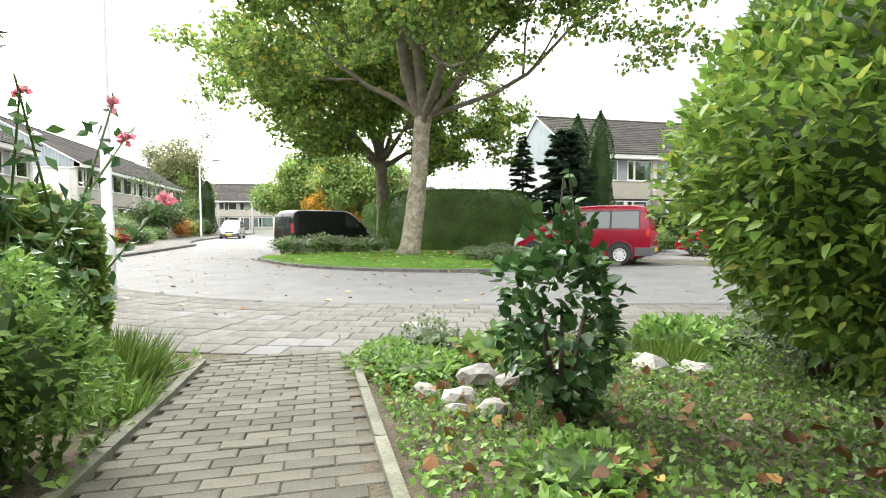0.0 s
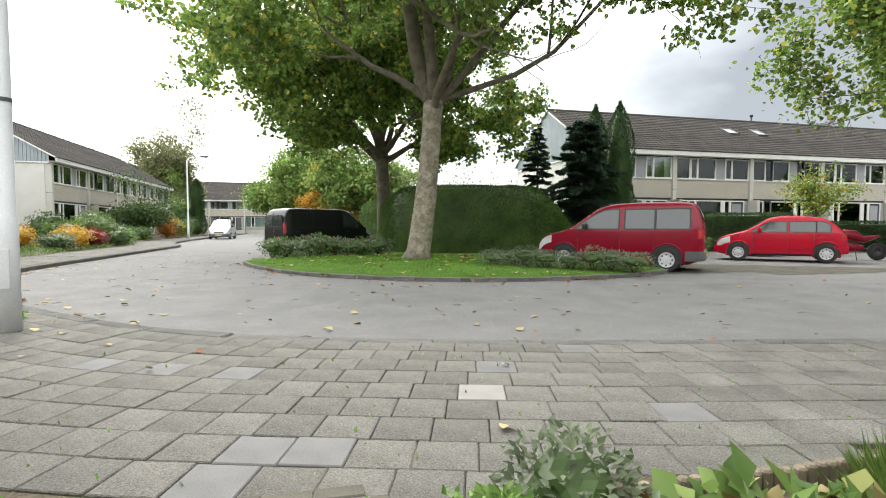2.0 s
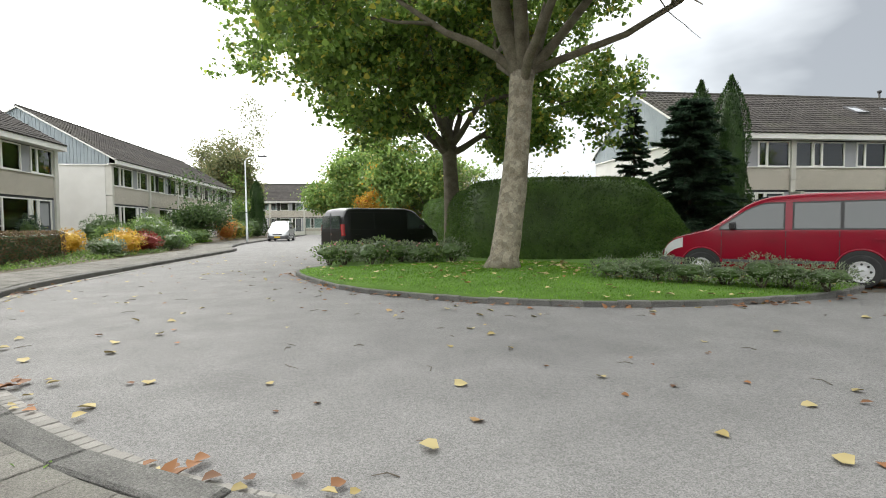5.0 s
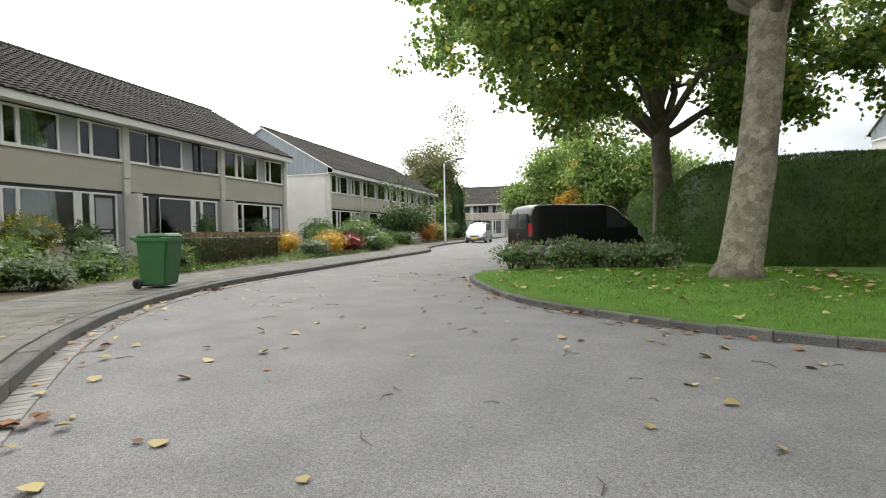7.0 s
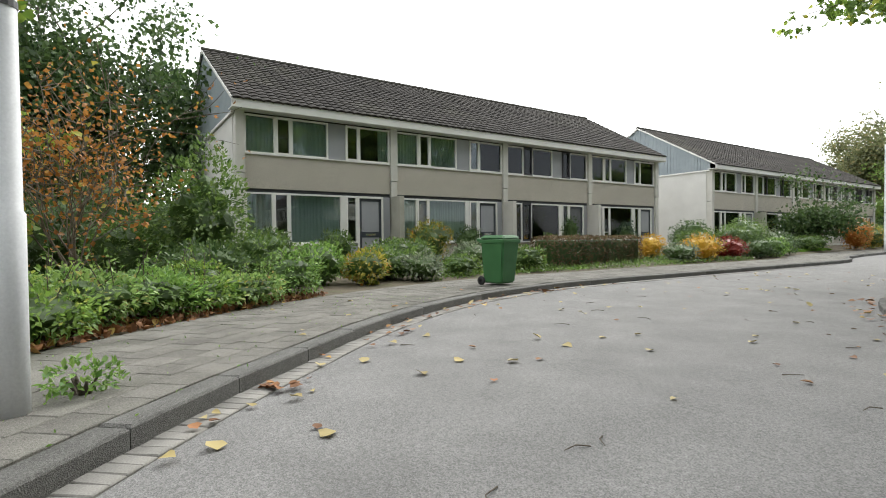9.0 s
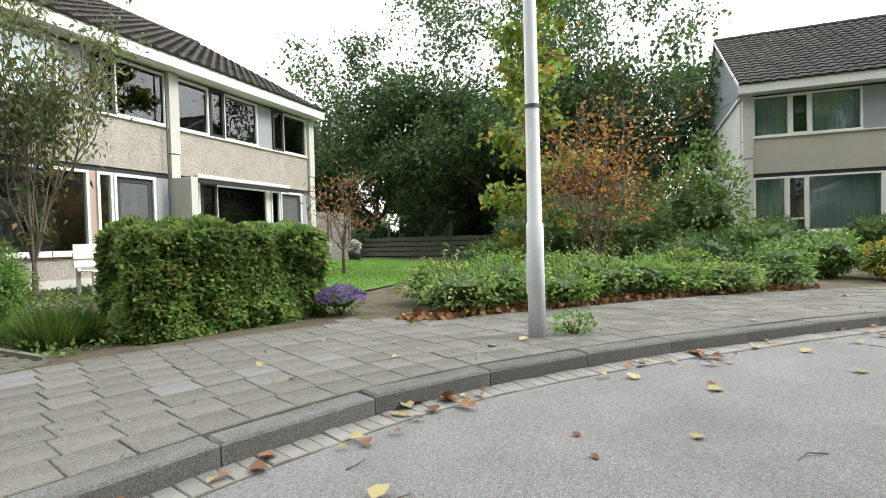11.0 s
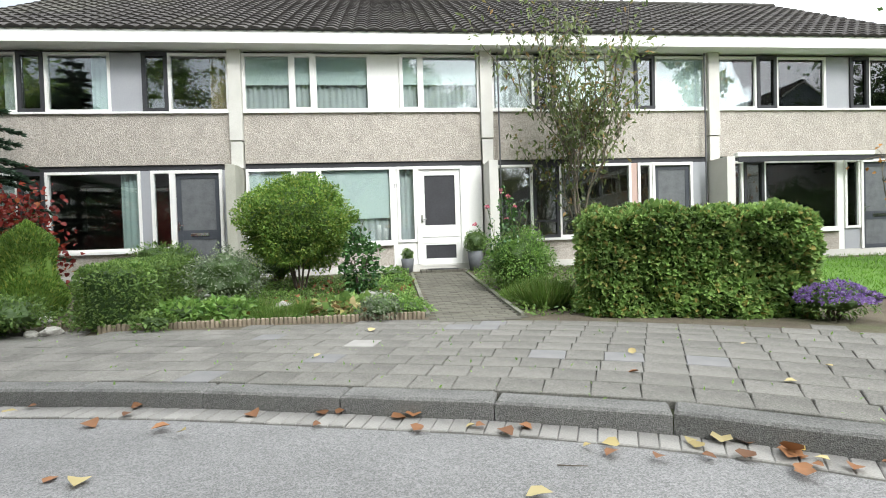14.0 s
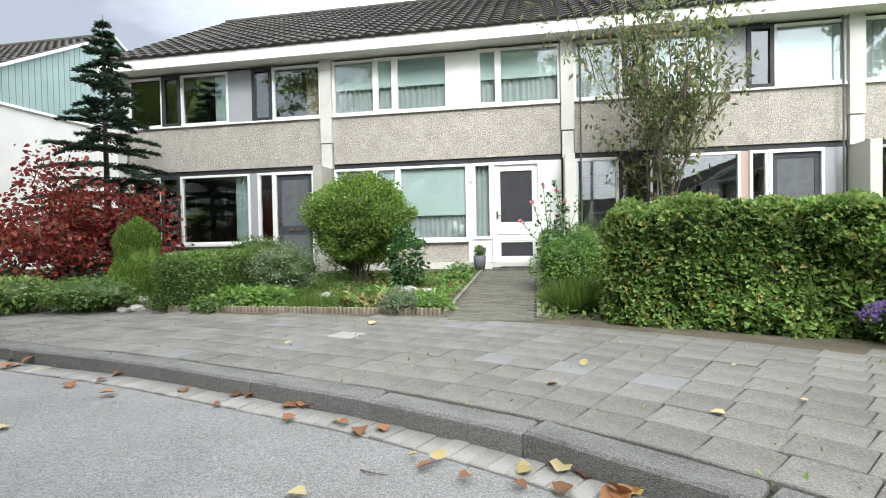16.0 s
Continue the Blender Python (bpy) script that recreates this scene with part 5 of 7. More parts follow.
tree("poplar_tree", -19.2, 79, 0.1, "tall grey-green poplar with thin foliage", 12.0, 4.5, 0.25, 6, 3.2, (12, 38), 18000, 0.28, "leaf_poplar", depth=3, clump=0.55)
for x, y, h in ((15.0, 44, 5.5), (19, 46, 5.0), (12, 45, 5.2)):
    tree("bare_shrub_tree", x, y, 0.1, "thin half-bare shrub behind the hedge", h, 0.8, 0.06, 8, 3.2, (10, 45), 700, 0.2, "leaf_poplar", depth=2, clump=0.3)
conifer(12.1, 22.4, 6.0, 1.5, "thin dark spruce rising behind the tall hedge", n=26000, z=0.1, leaf=0.17, gap=0.34)
conifer(14.4, 22.3, 6.2, 2.3, "broad dark spruce beside the tall hedge", n=60000, z=0.1, leaf=0.2, gap=0.26, power=0.5)
column_tree(15.9, 23.8, 7.2, 0.85, "dark green column cypress before the houses", n=7000, z=0.1)
column_tree(17.15, 23.6, 7.4, 1.0, "dark green column cypress before the houses", n=8000, z=0.1)
hedge(21.5, 20.8, 5.0, 1.2, 1.75, -20, "dark clipped hedge before the houses", "leaf_thuja", 9000, 0.1, 0.4, z=0.05)
hedge(28, 18.6, 7.5, 1.2, 1.35, -14, "dark clipped hedge before the houses", "leaf_thuja", 9000, 0.1, 0.4, z=0.05)
tree("small_maple", 26.2, 20.6, 0.0, "small tree with yellowing leaves", 4.4, 1.6, 0.07, 6, 1.4, (15, 50), 1900, 0.13, "leaf_sweetgum", depth=2, clump=0.3, lobed=True)
conifer(27.3, 17.2, 3.2, 1.1, "small dark fir before the houses", n=5000, z=0.0)
for x, y, w, h in ((13.8, 15.6, 0.8, 1.0), (15.3, 17.2, 0.9, 1.1), (17.2, 18.6, 0.8, 1.0), (19.4, 17.4, 0.9, 1.0), (22.5, 17.2, 0.8, 0.8)):
    bush(x, y, w, w, h, "dark shrub behind the parked cars", "leaf_mid", 900, 0.12, 0.5, z=0.0)

# belt of woods that closes the view behind the gardens and houses
for i in range(22):
    a = radians(150 + i * 11.5)
    rr_ = 62 + 9 * math.sin(i * 2.3)
    bush(rr_ * math.cos(a) - 4, rr_ * math.sin(a) + 12, 8.5, 6, 7.5 + 2.5 * math.sin(i * 1.7), "distant belt of dark green trees", "leaf_dark", 2600, 0.75, 0.6, "far_wood", 0.85, 0, 0.3, 2.4, "trees", group="far woods", z=-0.1)
for i in range(9):
    bush(-23.5 - 1.5 * (i % 2), -13 + 2.6 * i, 2.0, 1.8, 2.6 + 0.8 * math.sin(i * 2.1), "dark overgrown shrub behind the board fence", "leaf_dark", 2600, 0.2, 0.55, "overgrown_shrub", 0.8, rough=0.3, z=0.0)
# the corner garden west of the first row: big trees, shrubs, lawn
for x, y, h, ll, m in ((-27, -9.5, 12.5, 4.6, "leaf_dark"), (-24.5, -4, 14.5, 5.0, "leaf_dark"), (-31, 2, 16, 5.4, "leaf_dark"), (-30, -16, 10, 3.6, "leaf_dark"), (-35, -6, 11.5, 4.4, "leaf_dark"), (-22.5, 1.2, 13, 4.4, "leaf_dark")):
    tree("oak_tree", x, y, 0.1, "big dark green tree behind the gardens", h, 2.5, 0.25, 8, ll, (20, 80), 36000, 0.22, m, depth=3, clump=0.4, zmin=0.8)
for x, y, h in ((-24, 4.5, 15.0), (-26, 8.0, 15.0)):
    tree("birch_tree", x, y, 0.1, "tall birch with hanging dark green twigs", h, 3.0, 0.16, 7, 5.4, (15, 55), 20000, 0.24, "leaf_dark", depth=3, clump=0.5, up=-0.06, droop=0.8)
slender_tree(-9.55, 4.75, gz(-9.55, 4.75), "slender sweetgum turning from green to yellow and orange", 9.4, 1.25, 3600, 0.17, "leaf_sweetgum")
tree("sweetgum_tree", -9.0, 6.4, gz(-9, 6.4), "tall shrub with orange autumn leaves", 4.6, 0.3, 0.04, 12, 2.3, (8, 36), 1700, 0.1, "leaf_orange", depth=2, clump=0.22)
tree("small_maple", -7.5, 0.0, gz(-7.5, 0), "small half-bare maple with a few orange leaves", 3.0, 0.7, 0.045, 7, 1.2, (15, 45), 330, 0.09, "leaf_orange", depth=2, clump=0.12)
bush(-10.4, 8.9, 1.1, 1.1, 3.0, "tall loose shrub at the corner of the houses", "leaf_mid", 3000, 0.14, 0.5, rough=0.3, core=0.5)
for x, y, w, h, m in ((-9.0, 9.8, 0.9, 1.2, "leaf_mid"), (-7.9, 8.4, 0.9, 1.0, "leaf_dark"), (-10.8, 7.2, 0.8, 1.5, "leaf_mid"), (-12.2, 6.0, 1.1, 2.2, "leaf_dark"), (-12.6, 3.6, 1.0, 1.9, "leaf_dark"), (-8.3, 10.9, 0.7, 1.0, "leaf_fresh"), (-7.7, 11.8, 0.55, 0.8, "leaf_turning"), (-8.6, 12.8, 0.75, 0.85, "leaf_mid"), (-7.9, 13.4, 0.6, 0.7, "leaf_greygreen"), (-12.4, 10.9, 0.7, 1.2, "leaf_dark"), (-12.5, 13.0, 0.6, 1.1, "leaf_mid"), (-14.5, 4.5, 1.3, 2.6, "leaf_dark"), (-15.5, 7.0, 1.4, 3.0, "leaf_dark"), (-13.0, 8.2, 1.0, 2.0, "leaf_mid"), (-9.4, 3.4, 0.7, 0.9, "leaf_mid")):
    bush(x, y, w, w * 0.95, h, {"leaf_mid": "leafy mid green garden shrub", "leaf_dark": "dense dark green garden shrub", "leaf_fresh": "fresh green leafy garden shrub", "leaf_turning": "yellowing leafy garden shrub", "leaf_greygreen": "grey-green leafy garden shrub"}[m], m, int(900 * w * (0.6 + h)), 0.11, 0.5, rough=0.22)
S0 = s_near(-0.4, 7.0)
for i in range(15):
    s = S0 + 0.1 + (i % 8) * 0.72 + RNG.normal() * 0.1
    x, y = at_kerb(s, 2.85 + 1.15 * (i // 8) + RNG.normal() * 0.1)
    bush(x, y, 0.62, 0.6, RNG.uniform(0.5, 0.78), "low snowberry shrub with leaf litter beneath", "leaf_beech" if i % 3 == 0 else "leaf_fresh" if i % 3 == 1 else "leaf_bright", 1100, 0.08, 0.5, "low_shrub", 0.6, rough=0.25, group="shrub bed by the lamp", shoots=6)
cover("leaf_litter", lambda u, v: at_kerb(S0 - 0.7 + 6.2 * u, 2.3 + 0.7 * v), 1300, 0.085, "litter", "brown fallen leaves under the shrubs", 0.8, (0.0, 0.05), "fallen leaves", True)
x, y = at_kerb(s_near(-0.9, 7.2) - 0.15, 0.75)
bush(x, y, 0.22, 0.22, 0.24, "weeds at the foot of the lamp post", "leaf_fresh", 220, 0.06, 0.5, "weed_clump", 0, z=0.12)
v, f = [], []
for i in range(25):
    for j in range(17):
        xx, yy = -15.0 + i * 0.5, -6.5 + j * 0.55
        v.append((xx, yy, gz(xx, yy) + 0.035 + 0.012 * noise.noise((xx, yy, 0))))
for i in range(24):
    for j in range(16):
        xx, yy = v[i * 17 + j][:2]
        if (yy < 3.4 + 0.15 * (xx + 4) * -1 and yy < 2.0 and xx < -2.6) and not (xx > -10.9 and yy < -2.6):
            f.append((i * 17 + j, (i + 1) * 17 + j, (i + 1) * 17 + j + 1, i * 17 + j + 1))
tagged(put("garden_lawn", mesh_of("garden_lawn", v, f, "lawn_soil", True)), "green lawn beside the end house", "lawn", kind="structure")
cover("garden_grass", rect(-14.5, -2.8, -2.5, 2.2), 16000, 0.07, "lawn_blade", "mown grass of the end garden", 0.16, (0.03, 0.04), "grass", upright=1.6)

# ---- vehicles ----
def lathe(prof, n=24):
    v, f = [], []
    for r, y in prof:
        for k in range(n):
            a = 2 * math.pi * k / n
            v.append((r * math.cos(a), y, r * math.sin(a)))
    for i in range(len(prof) - 1):
        for k in range(n):
            f.append((i * n + k, i * n + (k + 1) % n, (i + 1) * n + (k + 1) % n, (i + 1) * n + k))
    return v, f


WHEEL = {}


def wheel(parent, x, y, r, side):
    if r not in WHEEL:
        v, f = lathe([(r * 0.62, -0.09), (r * 0.9, -0.1), (r * 0.98, -0.075), (r, -0.04), (r, 0.04), (r * 0.98, 0.075), (r * 0.9, 0.1), (r * 0.62, 0.09)])
        ty = mesh_of("tyre", v, f, "tyre", True)
        v, f = lathe([(r * 0.64, 0.08), (r * 0.6, 0.095), (r * 0.55, 0.075), (r * 0.3, 0.085), (r * 0.14, 0.1), (0.001, 0.1)])
        ri = mesh_of("rim", v, f, "rim_silver", True)
        bs = [tube_data([(math.cos(a) * r * 0.44, 0.078, math.sin(a) * r * 0.44), (math.cos(a) * r * 0.44, 0.094, math.sin(a) * r * 0.44)], [r * 0.07] * 2, 8) for a in np.arange(0, 6.28, 6.2832 / 8)]
        WHEEL[r] = (ty, ri, [mesh_of("rim_hole", v, f, "plastic_black") for v, f in bs])
    ty, ri, ho = WHEEL[r]
    w = put("wheel", ty, parent, pose(x, y, r, 0, 0, 0 if side > 0 else 180))
    put("rim", ri, w)
    for h in ho:
        put("rim_hole", h, w)


def car(name, m, label, L, W, H, wb, fo, top, belt, paint, wr, windows, kind="car", trim="plastic_grey"):
    """Front at +x, the wheelbase's middle at 0. top: the outline of roof, screen and bonnet (x, z) from tail to nose; windows: side lights (x from, x to)."""
    c = thing(name, m, label, "van" if kind == "van" else "car")
    x1 = wb / 2 + fo
    x0 = x1 - L
    w = W / 2
    xs = np.linspace(x0, x1, 61)
    zt = np.interp(xs, [p[0] for p in top], [p[1] for p in top])
    for _ in range(3):
        zt[1:-1] = (zt[:-2] + 2 * zt[1:-1] + zt[2:]) / 4
    zr = lambda x: float(np.interp(x, xs, zt))
    plan = lambda x: float(np.interp(x, [x0, x0 + 0.06, x0 + 0.3, x1 - 0.75, x1 - 0.3, x1 - 0.08, x1], [0.88, 0.95, 1.0, 1.0, 0.94, 0.8, 0.66]))
    low = lambda x: float(np.interp(x, [x0, x0 + 0.35, x1 - 0.5, x1], [0.34, 0.2, 0.2, 0.27]))
    zbelt = lambda x: min(belt, zr(x) - 0.03)
    lean = 0.09 if kind == "van" else 0.2

    def flank(x, z):
        """Half-width of the body's side at a height."""
        k, zb, zl = w * plan(x), zbelt(x), low(x)
        if z >= zb:
            return k * 0.965 - lean * (z - zb) / max(0.1, H - belt) * 0.9
        f = (z - zl) / (zb - zl)
        return k * float(np.interp(f, [0, 0.1, 0.4, 0.75, 1], [0.93, 0.985, 1.0, 0.992, 0.965]))

    v, f = [], []
    for x in xs:
        zb, zl, za = zbelt(x), low(x), zr(x)
        q = [(0, zl), (flank(x, zl) * 0.9, zl)]
        q += [(flank(x, zl + (zb - zl) * t), zl + (zb - zl) * t) for t in (0.06, 0.2, 0.4, 0.6, 0.8, 0.94)]
        for z in (zb, max(zb, za - 0.3), max(zb, za - 0.14), max(zb, za - 0.06)):
            q.append((flank(x, z), z))
        e = flank(x, max(zb, za - 0.06))
        q += [(e - 0.05, za - 0.012), (e - 0.16, za + 0.004), (e * 0.4, za + 0.02), (0, za + 0.025)]
        v += [(x, y, z) for y, z in q] + [(x, -y, z) for y, z in q[-2:0:-1]]
    n = len(v) // len(xs)
    for i in range(len(xs) - 1):
        for k in range(n):
            f.append((i * n + k, i * n + (k + 1) % n, (i + 1) * n + (k + 1) % n, (i + 1) * n + k))
    f += [tuple(range(n)), tuple(len(v) - n + k for k in range(n))[::-1]]
    me = mesh_of("body", v, f, paint, True)
    bm = bmesh.new(); bm.from_mesh(me); bmesh.ops.recalc_face_normals(bm, faces=bm.faces[:]); bm.to_mesh(me); bm.free()
    me.set_sharp_from_angle(angle=radians(38))
    put("body", me, c)

    def skin(pname, sg, xa, xb, zlo, zhi, mat, proud=0.006, cols=10, lab=""):
        """A panel that follows the body's side between two heights (numbers or functions of x)."""
        pv, pf = [], []
        for i in range(cols + 1):
            x = xa + (xb - xa) * i / cols
            a = zlo(x) if callable(zlo) else zlo
            b = max(a + 0.004, zhi(x) if callable(zhi) else zhi)
            for j in range(4):
                z = a + (b - a) * j / 3
                pv.append((x, sg * (flank(x, z) + proud), z))
            pv += [(x, sg * (flank(x, b) - 0.02), b), (x, sg * (flank(x, a) - 0.02), a)]
        for i in range(cols):
            for j in range(6):
                pf.append((i * 6 + j, i * 6 + (j + 1) % 6, (i + 1) * 6 + (j + 1) % 6, (i + 1) * 6 + j))
        pf += [tuple(range(6)), tuple(cols * 6 + j for j in range(6))[::-1]]
        pm = mesh_of(pname, pv, pf, mat, True)
        bm = bmesh.new(); bm.from_mesh(pm); bmesh.ops.recalc_face_normals(bm, faces=bm.faces[:]); bm.to_mesh(pm); bm.free()
        pm.set_sharp_from_angle(angle=radians(35))
        return put(pname, pm, c, None, lab)

    def sheet(pname, xa, xb, inset, mat, proud=0.01):
        """A panel that follows the top outline across the width: windscreen, rear window."""
        pv, pf = [], []
        for i in range(9):
            x = xa + (xb - xa) * i / 8
            e = flank(x, max(zbelt(x), zr(x) - 0.06)) - inset
            d = (zr(x + 0.02) - zr(x - 0.02)) / 0.04
            nx, nz = -d / math.hypot(1, d), 1 / math.hypot(1, d)
            for j in range(7):
                t = -1 + j / 3
                za = zr(x) + 0.022 - 0.014 * abs(t) ** 3
                pv.append((x + nx * proud, t * e, za + nz * proud))
        for i in range(8):
            for j in range(6):
                pf.append((i * 7 + j, i * 7 + j + 1, (i + 1) * 7 + j + 1, (i + 1) * 7 + j))
        pm = mesh_of(pname, pv, pf, mat, True)
        ob = put(pname, pm, c)
        s = ob.modifiers.new("thick", "SOLIDIFY"); s.thickness = 0.008
        return ob

    screen = max(p[0] for p in top if p[1] > belt + 0.06)
    roof_front = max(p[0] for p in top if p[1] > H - 0.14)
    sheet("windscreen", roof_front + 0.06, screen - 0.02, 0.09, "car_glass_dark")
    for sg in (-1, 1):
        for k, (xa, xb) in enumerate(windows):
            lo = lambda x: belt + 0.03
            hi = lambda x: min(H - 0.2, zr(x) - 0.13)
            skin("window_seal", sg, xa - 0.03, xb + 0.03, lambda x: belt + 0.005, lambda x: min(H - 0.17, zr(x) - 0.1), "plastic_black", 0.003)
            skin("side_window", sg, xa, xb, lo, hi, "car_glass_dark" if kind != "van" or xa > 0.3 else "paint_black", 0.008)
        for x in (windows[0][1] + 0.06, windows[-1][0] - 0.05, windows[-1][1] - 0.02):
            skin("door_seam", sg, x, x + 0.014, 0.3, belt - 0.02, "plastic_black", 0.002, 1)
        for x in (windows[-1][0] + 0.1, windows[0][0] + 0.18):
            skin("door_handle", sg, x, x + 0.19, belt - 0.19, belt - 0.15, paint if kind == "car" else "plastic_black", 0.03, 2)
        skin("side_strip", sg, -wb / 2 + 0.4, wb / 2 - 0.4, 0.44, 0.5, trim if trim != paint else paint, 0.014, 6)
        skin("sill_trim", sg, -wb / 2 + 0.4, wb / 2 - 0.4, 0.21, 0.27, "plastic_black", 0.008, 6)
        xm = windows[-1][1] - 0.22
        ym = flank(xm, belt + 0.08)
        boxes("mirror", [(xm - 0.06, xm + 0.06, min(sg * ym, sg * (ym + 0.2)), max(sg * ym, sg * (ym + 0.2)), belt + 0.02, belt + 0.17)], "plastic_black" if trim != paint else paint, c, None, "", 0.035)
        skin("tail_light", sg, x0 + 0.005, x0 + 0.13, belt - 0.22, belt + (0.22 if kind == "van" else 0.0), "lamp_red", 0.008, 3)
        skin("headlight", sg, x1 - 0.5, x1 - 0.1, lambda x: zr(x) - 0.26, lambda x: zr(x) - 0.05, "lamp_clear", 0.01, 6)
        skin("bumper_corner", sg, x0 + 0.0, x0 + 0.42, 0.3, 0.55, trim, 0.022, 4)
        skin("bumper_corner", sg, x1 - 0.48, x1 - 0.01, 0.28, 0.52, trim, 0.022, 5)
        for wx in (-wb / 2, wb / 2):
            arc = [radians(-22 + 224 * q / 20) for q in range(21)]
            vv, ff = tube_data([(wr * 1.24 * math.cos(a), 0, wr * 1.24 * math.sin(a)) for a in arc], [0.022] * 21, 8)
            put("arch_flare", mesh_of("arch_flare", vv, ff, paint, True), c, pose(wx, sg * (w - 0.006), wr + 0.02))
            # black disc on the closed body side paints the dark of the arch hollow
            vv = [(wr * 1.22 * math.cos(a), y_, wr * 1.22 * math.sin(a)) for y_ in (-0.05, 0.006) for a in arc]
            ff = [tuple(range(21)), tuple(range(41, 20, -1))] + [(q, q + 1, q + 22, q + 21) for q in range(20)]
            put("wheel_arch", mesh_of("wheel_arch", vv, ff, "plastic_black"), c, pose(wx, sg * w, wr + 0.02, 0, 0, 0 if sg > 0 else 180))
            wheel(c, wx, sg * (w - 0.06), wr, sg)
    boxes("bumper", [(x0 - 0.05, x0 + 0.2, -w * 0.9, w * 0.9, 0.3, 0.55)], trim, c, None, "", 0.05)
    boxes("bumper", [(x1 - 0.3, x1 + 0.03, -w * 0.68, w * 0.68, 0.27, 0.5)], trim, c, None, "", 0.06)
    zm = min(H - 0.2, zr(x0 + 0.02))
    if kind == "van":
        for sg in (-1, 1):
            boxes("rear_window", [(x0 - 0.008, x0 + 0.05, min(sg * 0.05, sg * 0.72), max(sg * 0.05, sg * 0.72), belt + 0.05, H - 0.3)], "car_glass_dark", c, None, "", 0.015)
        boxes("door_seam", [(x0 - 0.006, x0 + 0.02, -0.008, 0.008, 0.56, H - 0.2)], "plastic_grey", c)
        boxes("rear_handle", [(x0 - 0.03, x0 + 0.02, -0.16, -0.03, 0.95, 0.99)], "chrome", c)
    else:
        sheet("rear_window", x0 + 0.03, x0 + 0.03 + (0.1 if top[1][0] - x0 < 0.1 else 0.4), 0.12, "car_glass_dark")
    boxes("number_plate", [(x0 - 0.066, x0 - 0.045, -0.26, 0.26, 0.4, 0.51)], "plate_yellow", c)
    boxes("number_plate", [(x1 + 0.02, x1 + 0.045, -0.26, 0.26, 0.33, 0.44)], "plate_yellow", c)
    boxes("grille", [(x1 - 0.14, x1 + 0.002, -0.4, 0.4, 0.55, 0.66)], "plastic_black", c, None, "", 0.015)
    return c


BOX_TOP = ((-2.21, 1.0), (-2.17, 1.42), (-2.06, 1.76), (-1.7, 1.82), (-0.6, 1.83), (0.1, 1.79), (0.45, 1.68), (1.2, 1.13), (1.36, 1.08), (1.85, 0.97), (2.1, 0.83), (2.18, 0.66), (2.22, 0.5))
car("delivery_car", pose(10.54, 13.38, 0.0, 0, 0, 137), "dark red compact people carrier parked on pavers", 4.41, 1.8, 1.83, 2.68, 0.88, BOX_TOP, 1.1, "paint_red", 0.32, ((-1.86, -1.08), (-1.02, -0.3), (-0.12, 0.98)))
car("hatchback_car", pose(17.77, 14.78, 0.0, 0, 0, 134), "bright red small hatchback parked on pavers", 3.75, 1.7, 1.53, 2.46, 0.75, ((-1.77, 0.8), (-1.72, 0.98), (-1.4, 1.32), (-1.15, 1.46), (-0.6, 1.52), (0.0, 1.53), (0.36, 1.46), (0.98, 1.05), (1.2, 0.98), (1.65, 0.86), (1.86, 0.74), (1.94, 0.62), (1.98, 0.45)), 0.98, "paint_bright_red", 0.3, ((-1.32, -0.98), (-0.94, -0.25), (-0.15, 0.82)), trim="paint_bright_red")
car("panel_van", pose(2.39, 24.93, 0.0, 0, 0, 31), "black panel van parked nose towards the hedge", 4.78, 1.92, 1.97, 3.1, 0.85, ((-2.38, 1.1), (-2.35, 1.6), (-2.26, 1.9), (-1.9, 1.96), (0.6, 1.97), (0.95, 1.9), (1.75, 1.22), (1.9, 1.15), (2.2, 0.98), (2.34, 0.8), (2.4, 0.55)), 1.12, "paint_black", 0.33, ((-2.0, -1.0), (-0.94, 0.25), (0.62, 1.5)), "van", "plastic_black")
car("silver_car", pose(-6.3, 52.2, 0.0, 0, 0, -90), "silver grey people carrier parked at the kerb", 4.41, 1.8, 1.83, 2.68, 0.88, BOX_TOP, 1.1, "paint_silver", 0.32, ((-1.86, -1.08), (-1.02, -0.3), (-0.12, 0.98)))

# motorcycle behind the hatchback
mb = thing("motorcycle", pose(20.6, 14.4, 0.0, 0, 0, 150), "red sports motorcycle on its stand", "motorcycle")
for wx in (-0.7, 0.7):
    v, f = lathe([(0.2, -0.05), (0.29, -0.06), (0.31, 0), (0.29, 0.06), (0.2, 0.05)], 20)
    w_ = put("wheel", mesh_of("tyre", v, f, "tyre", True), mb, pose(wx, 0, 0.31))
    v, f = lathe([(0.21, -0.02), (0.18, -0.03), (0.04, -0.03), (0.04, 0.03), (0.18, 0.03), (0.21, 0.02)], 16)
    put("rim", mesh_of("rim", v, f, "plastic_black", True), w_)
v, f = join_data([tube_data([(0.65, 0, 0.35), (0.45, 0, 0.75), (0.3, 0, 0.92), (0.0, 0, 0.86), (-0.25, 0, 0.72), (-0.75, 0, 0.85)], [0.05, 0.13, 0.17, 0.19, 0.12, 0.05], 10), tube_data([(0.35, 0, 0.6), (0.1, 0, 0.45), (-0.25, 0, 0.42)], [0.12, 0.17, 0.12], 10)])
put("fairing", mesh_of("fairing", v, f, "paint_red", True), mb)
v, f = join_data([tube_data([(0.38, -0.3, 0.98), (0.42, 0, 0.95), (0.38, 0.3, 0.98)], [0.018] * 3, 6), tube_data([(-0.7, 0, 0.31), (-0.2, 0, 0.42)], [0.03, 0.04], 6), tube_data([(0.7, 0.09, 0.31), (0.42, 0.09, 0.92)], [0.03, 0.03], 6), tube_data([(0.0, 0.1, 0.35), (0.05, 0.35, 0.0)], [0.015, 0.015], 5)])
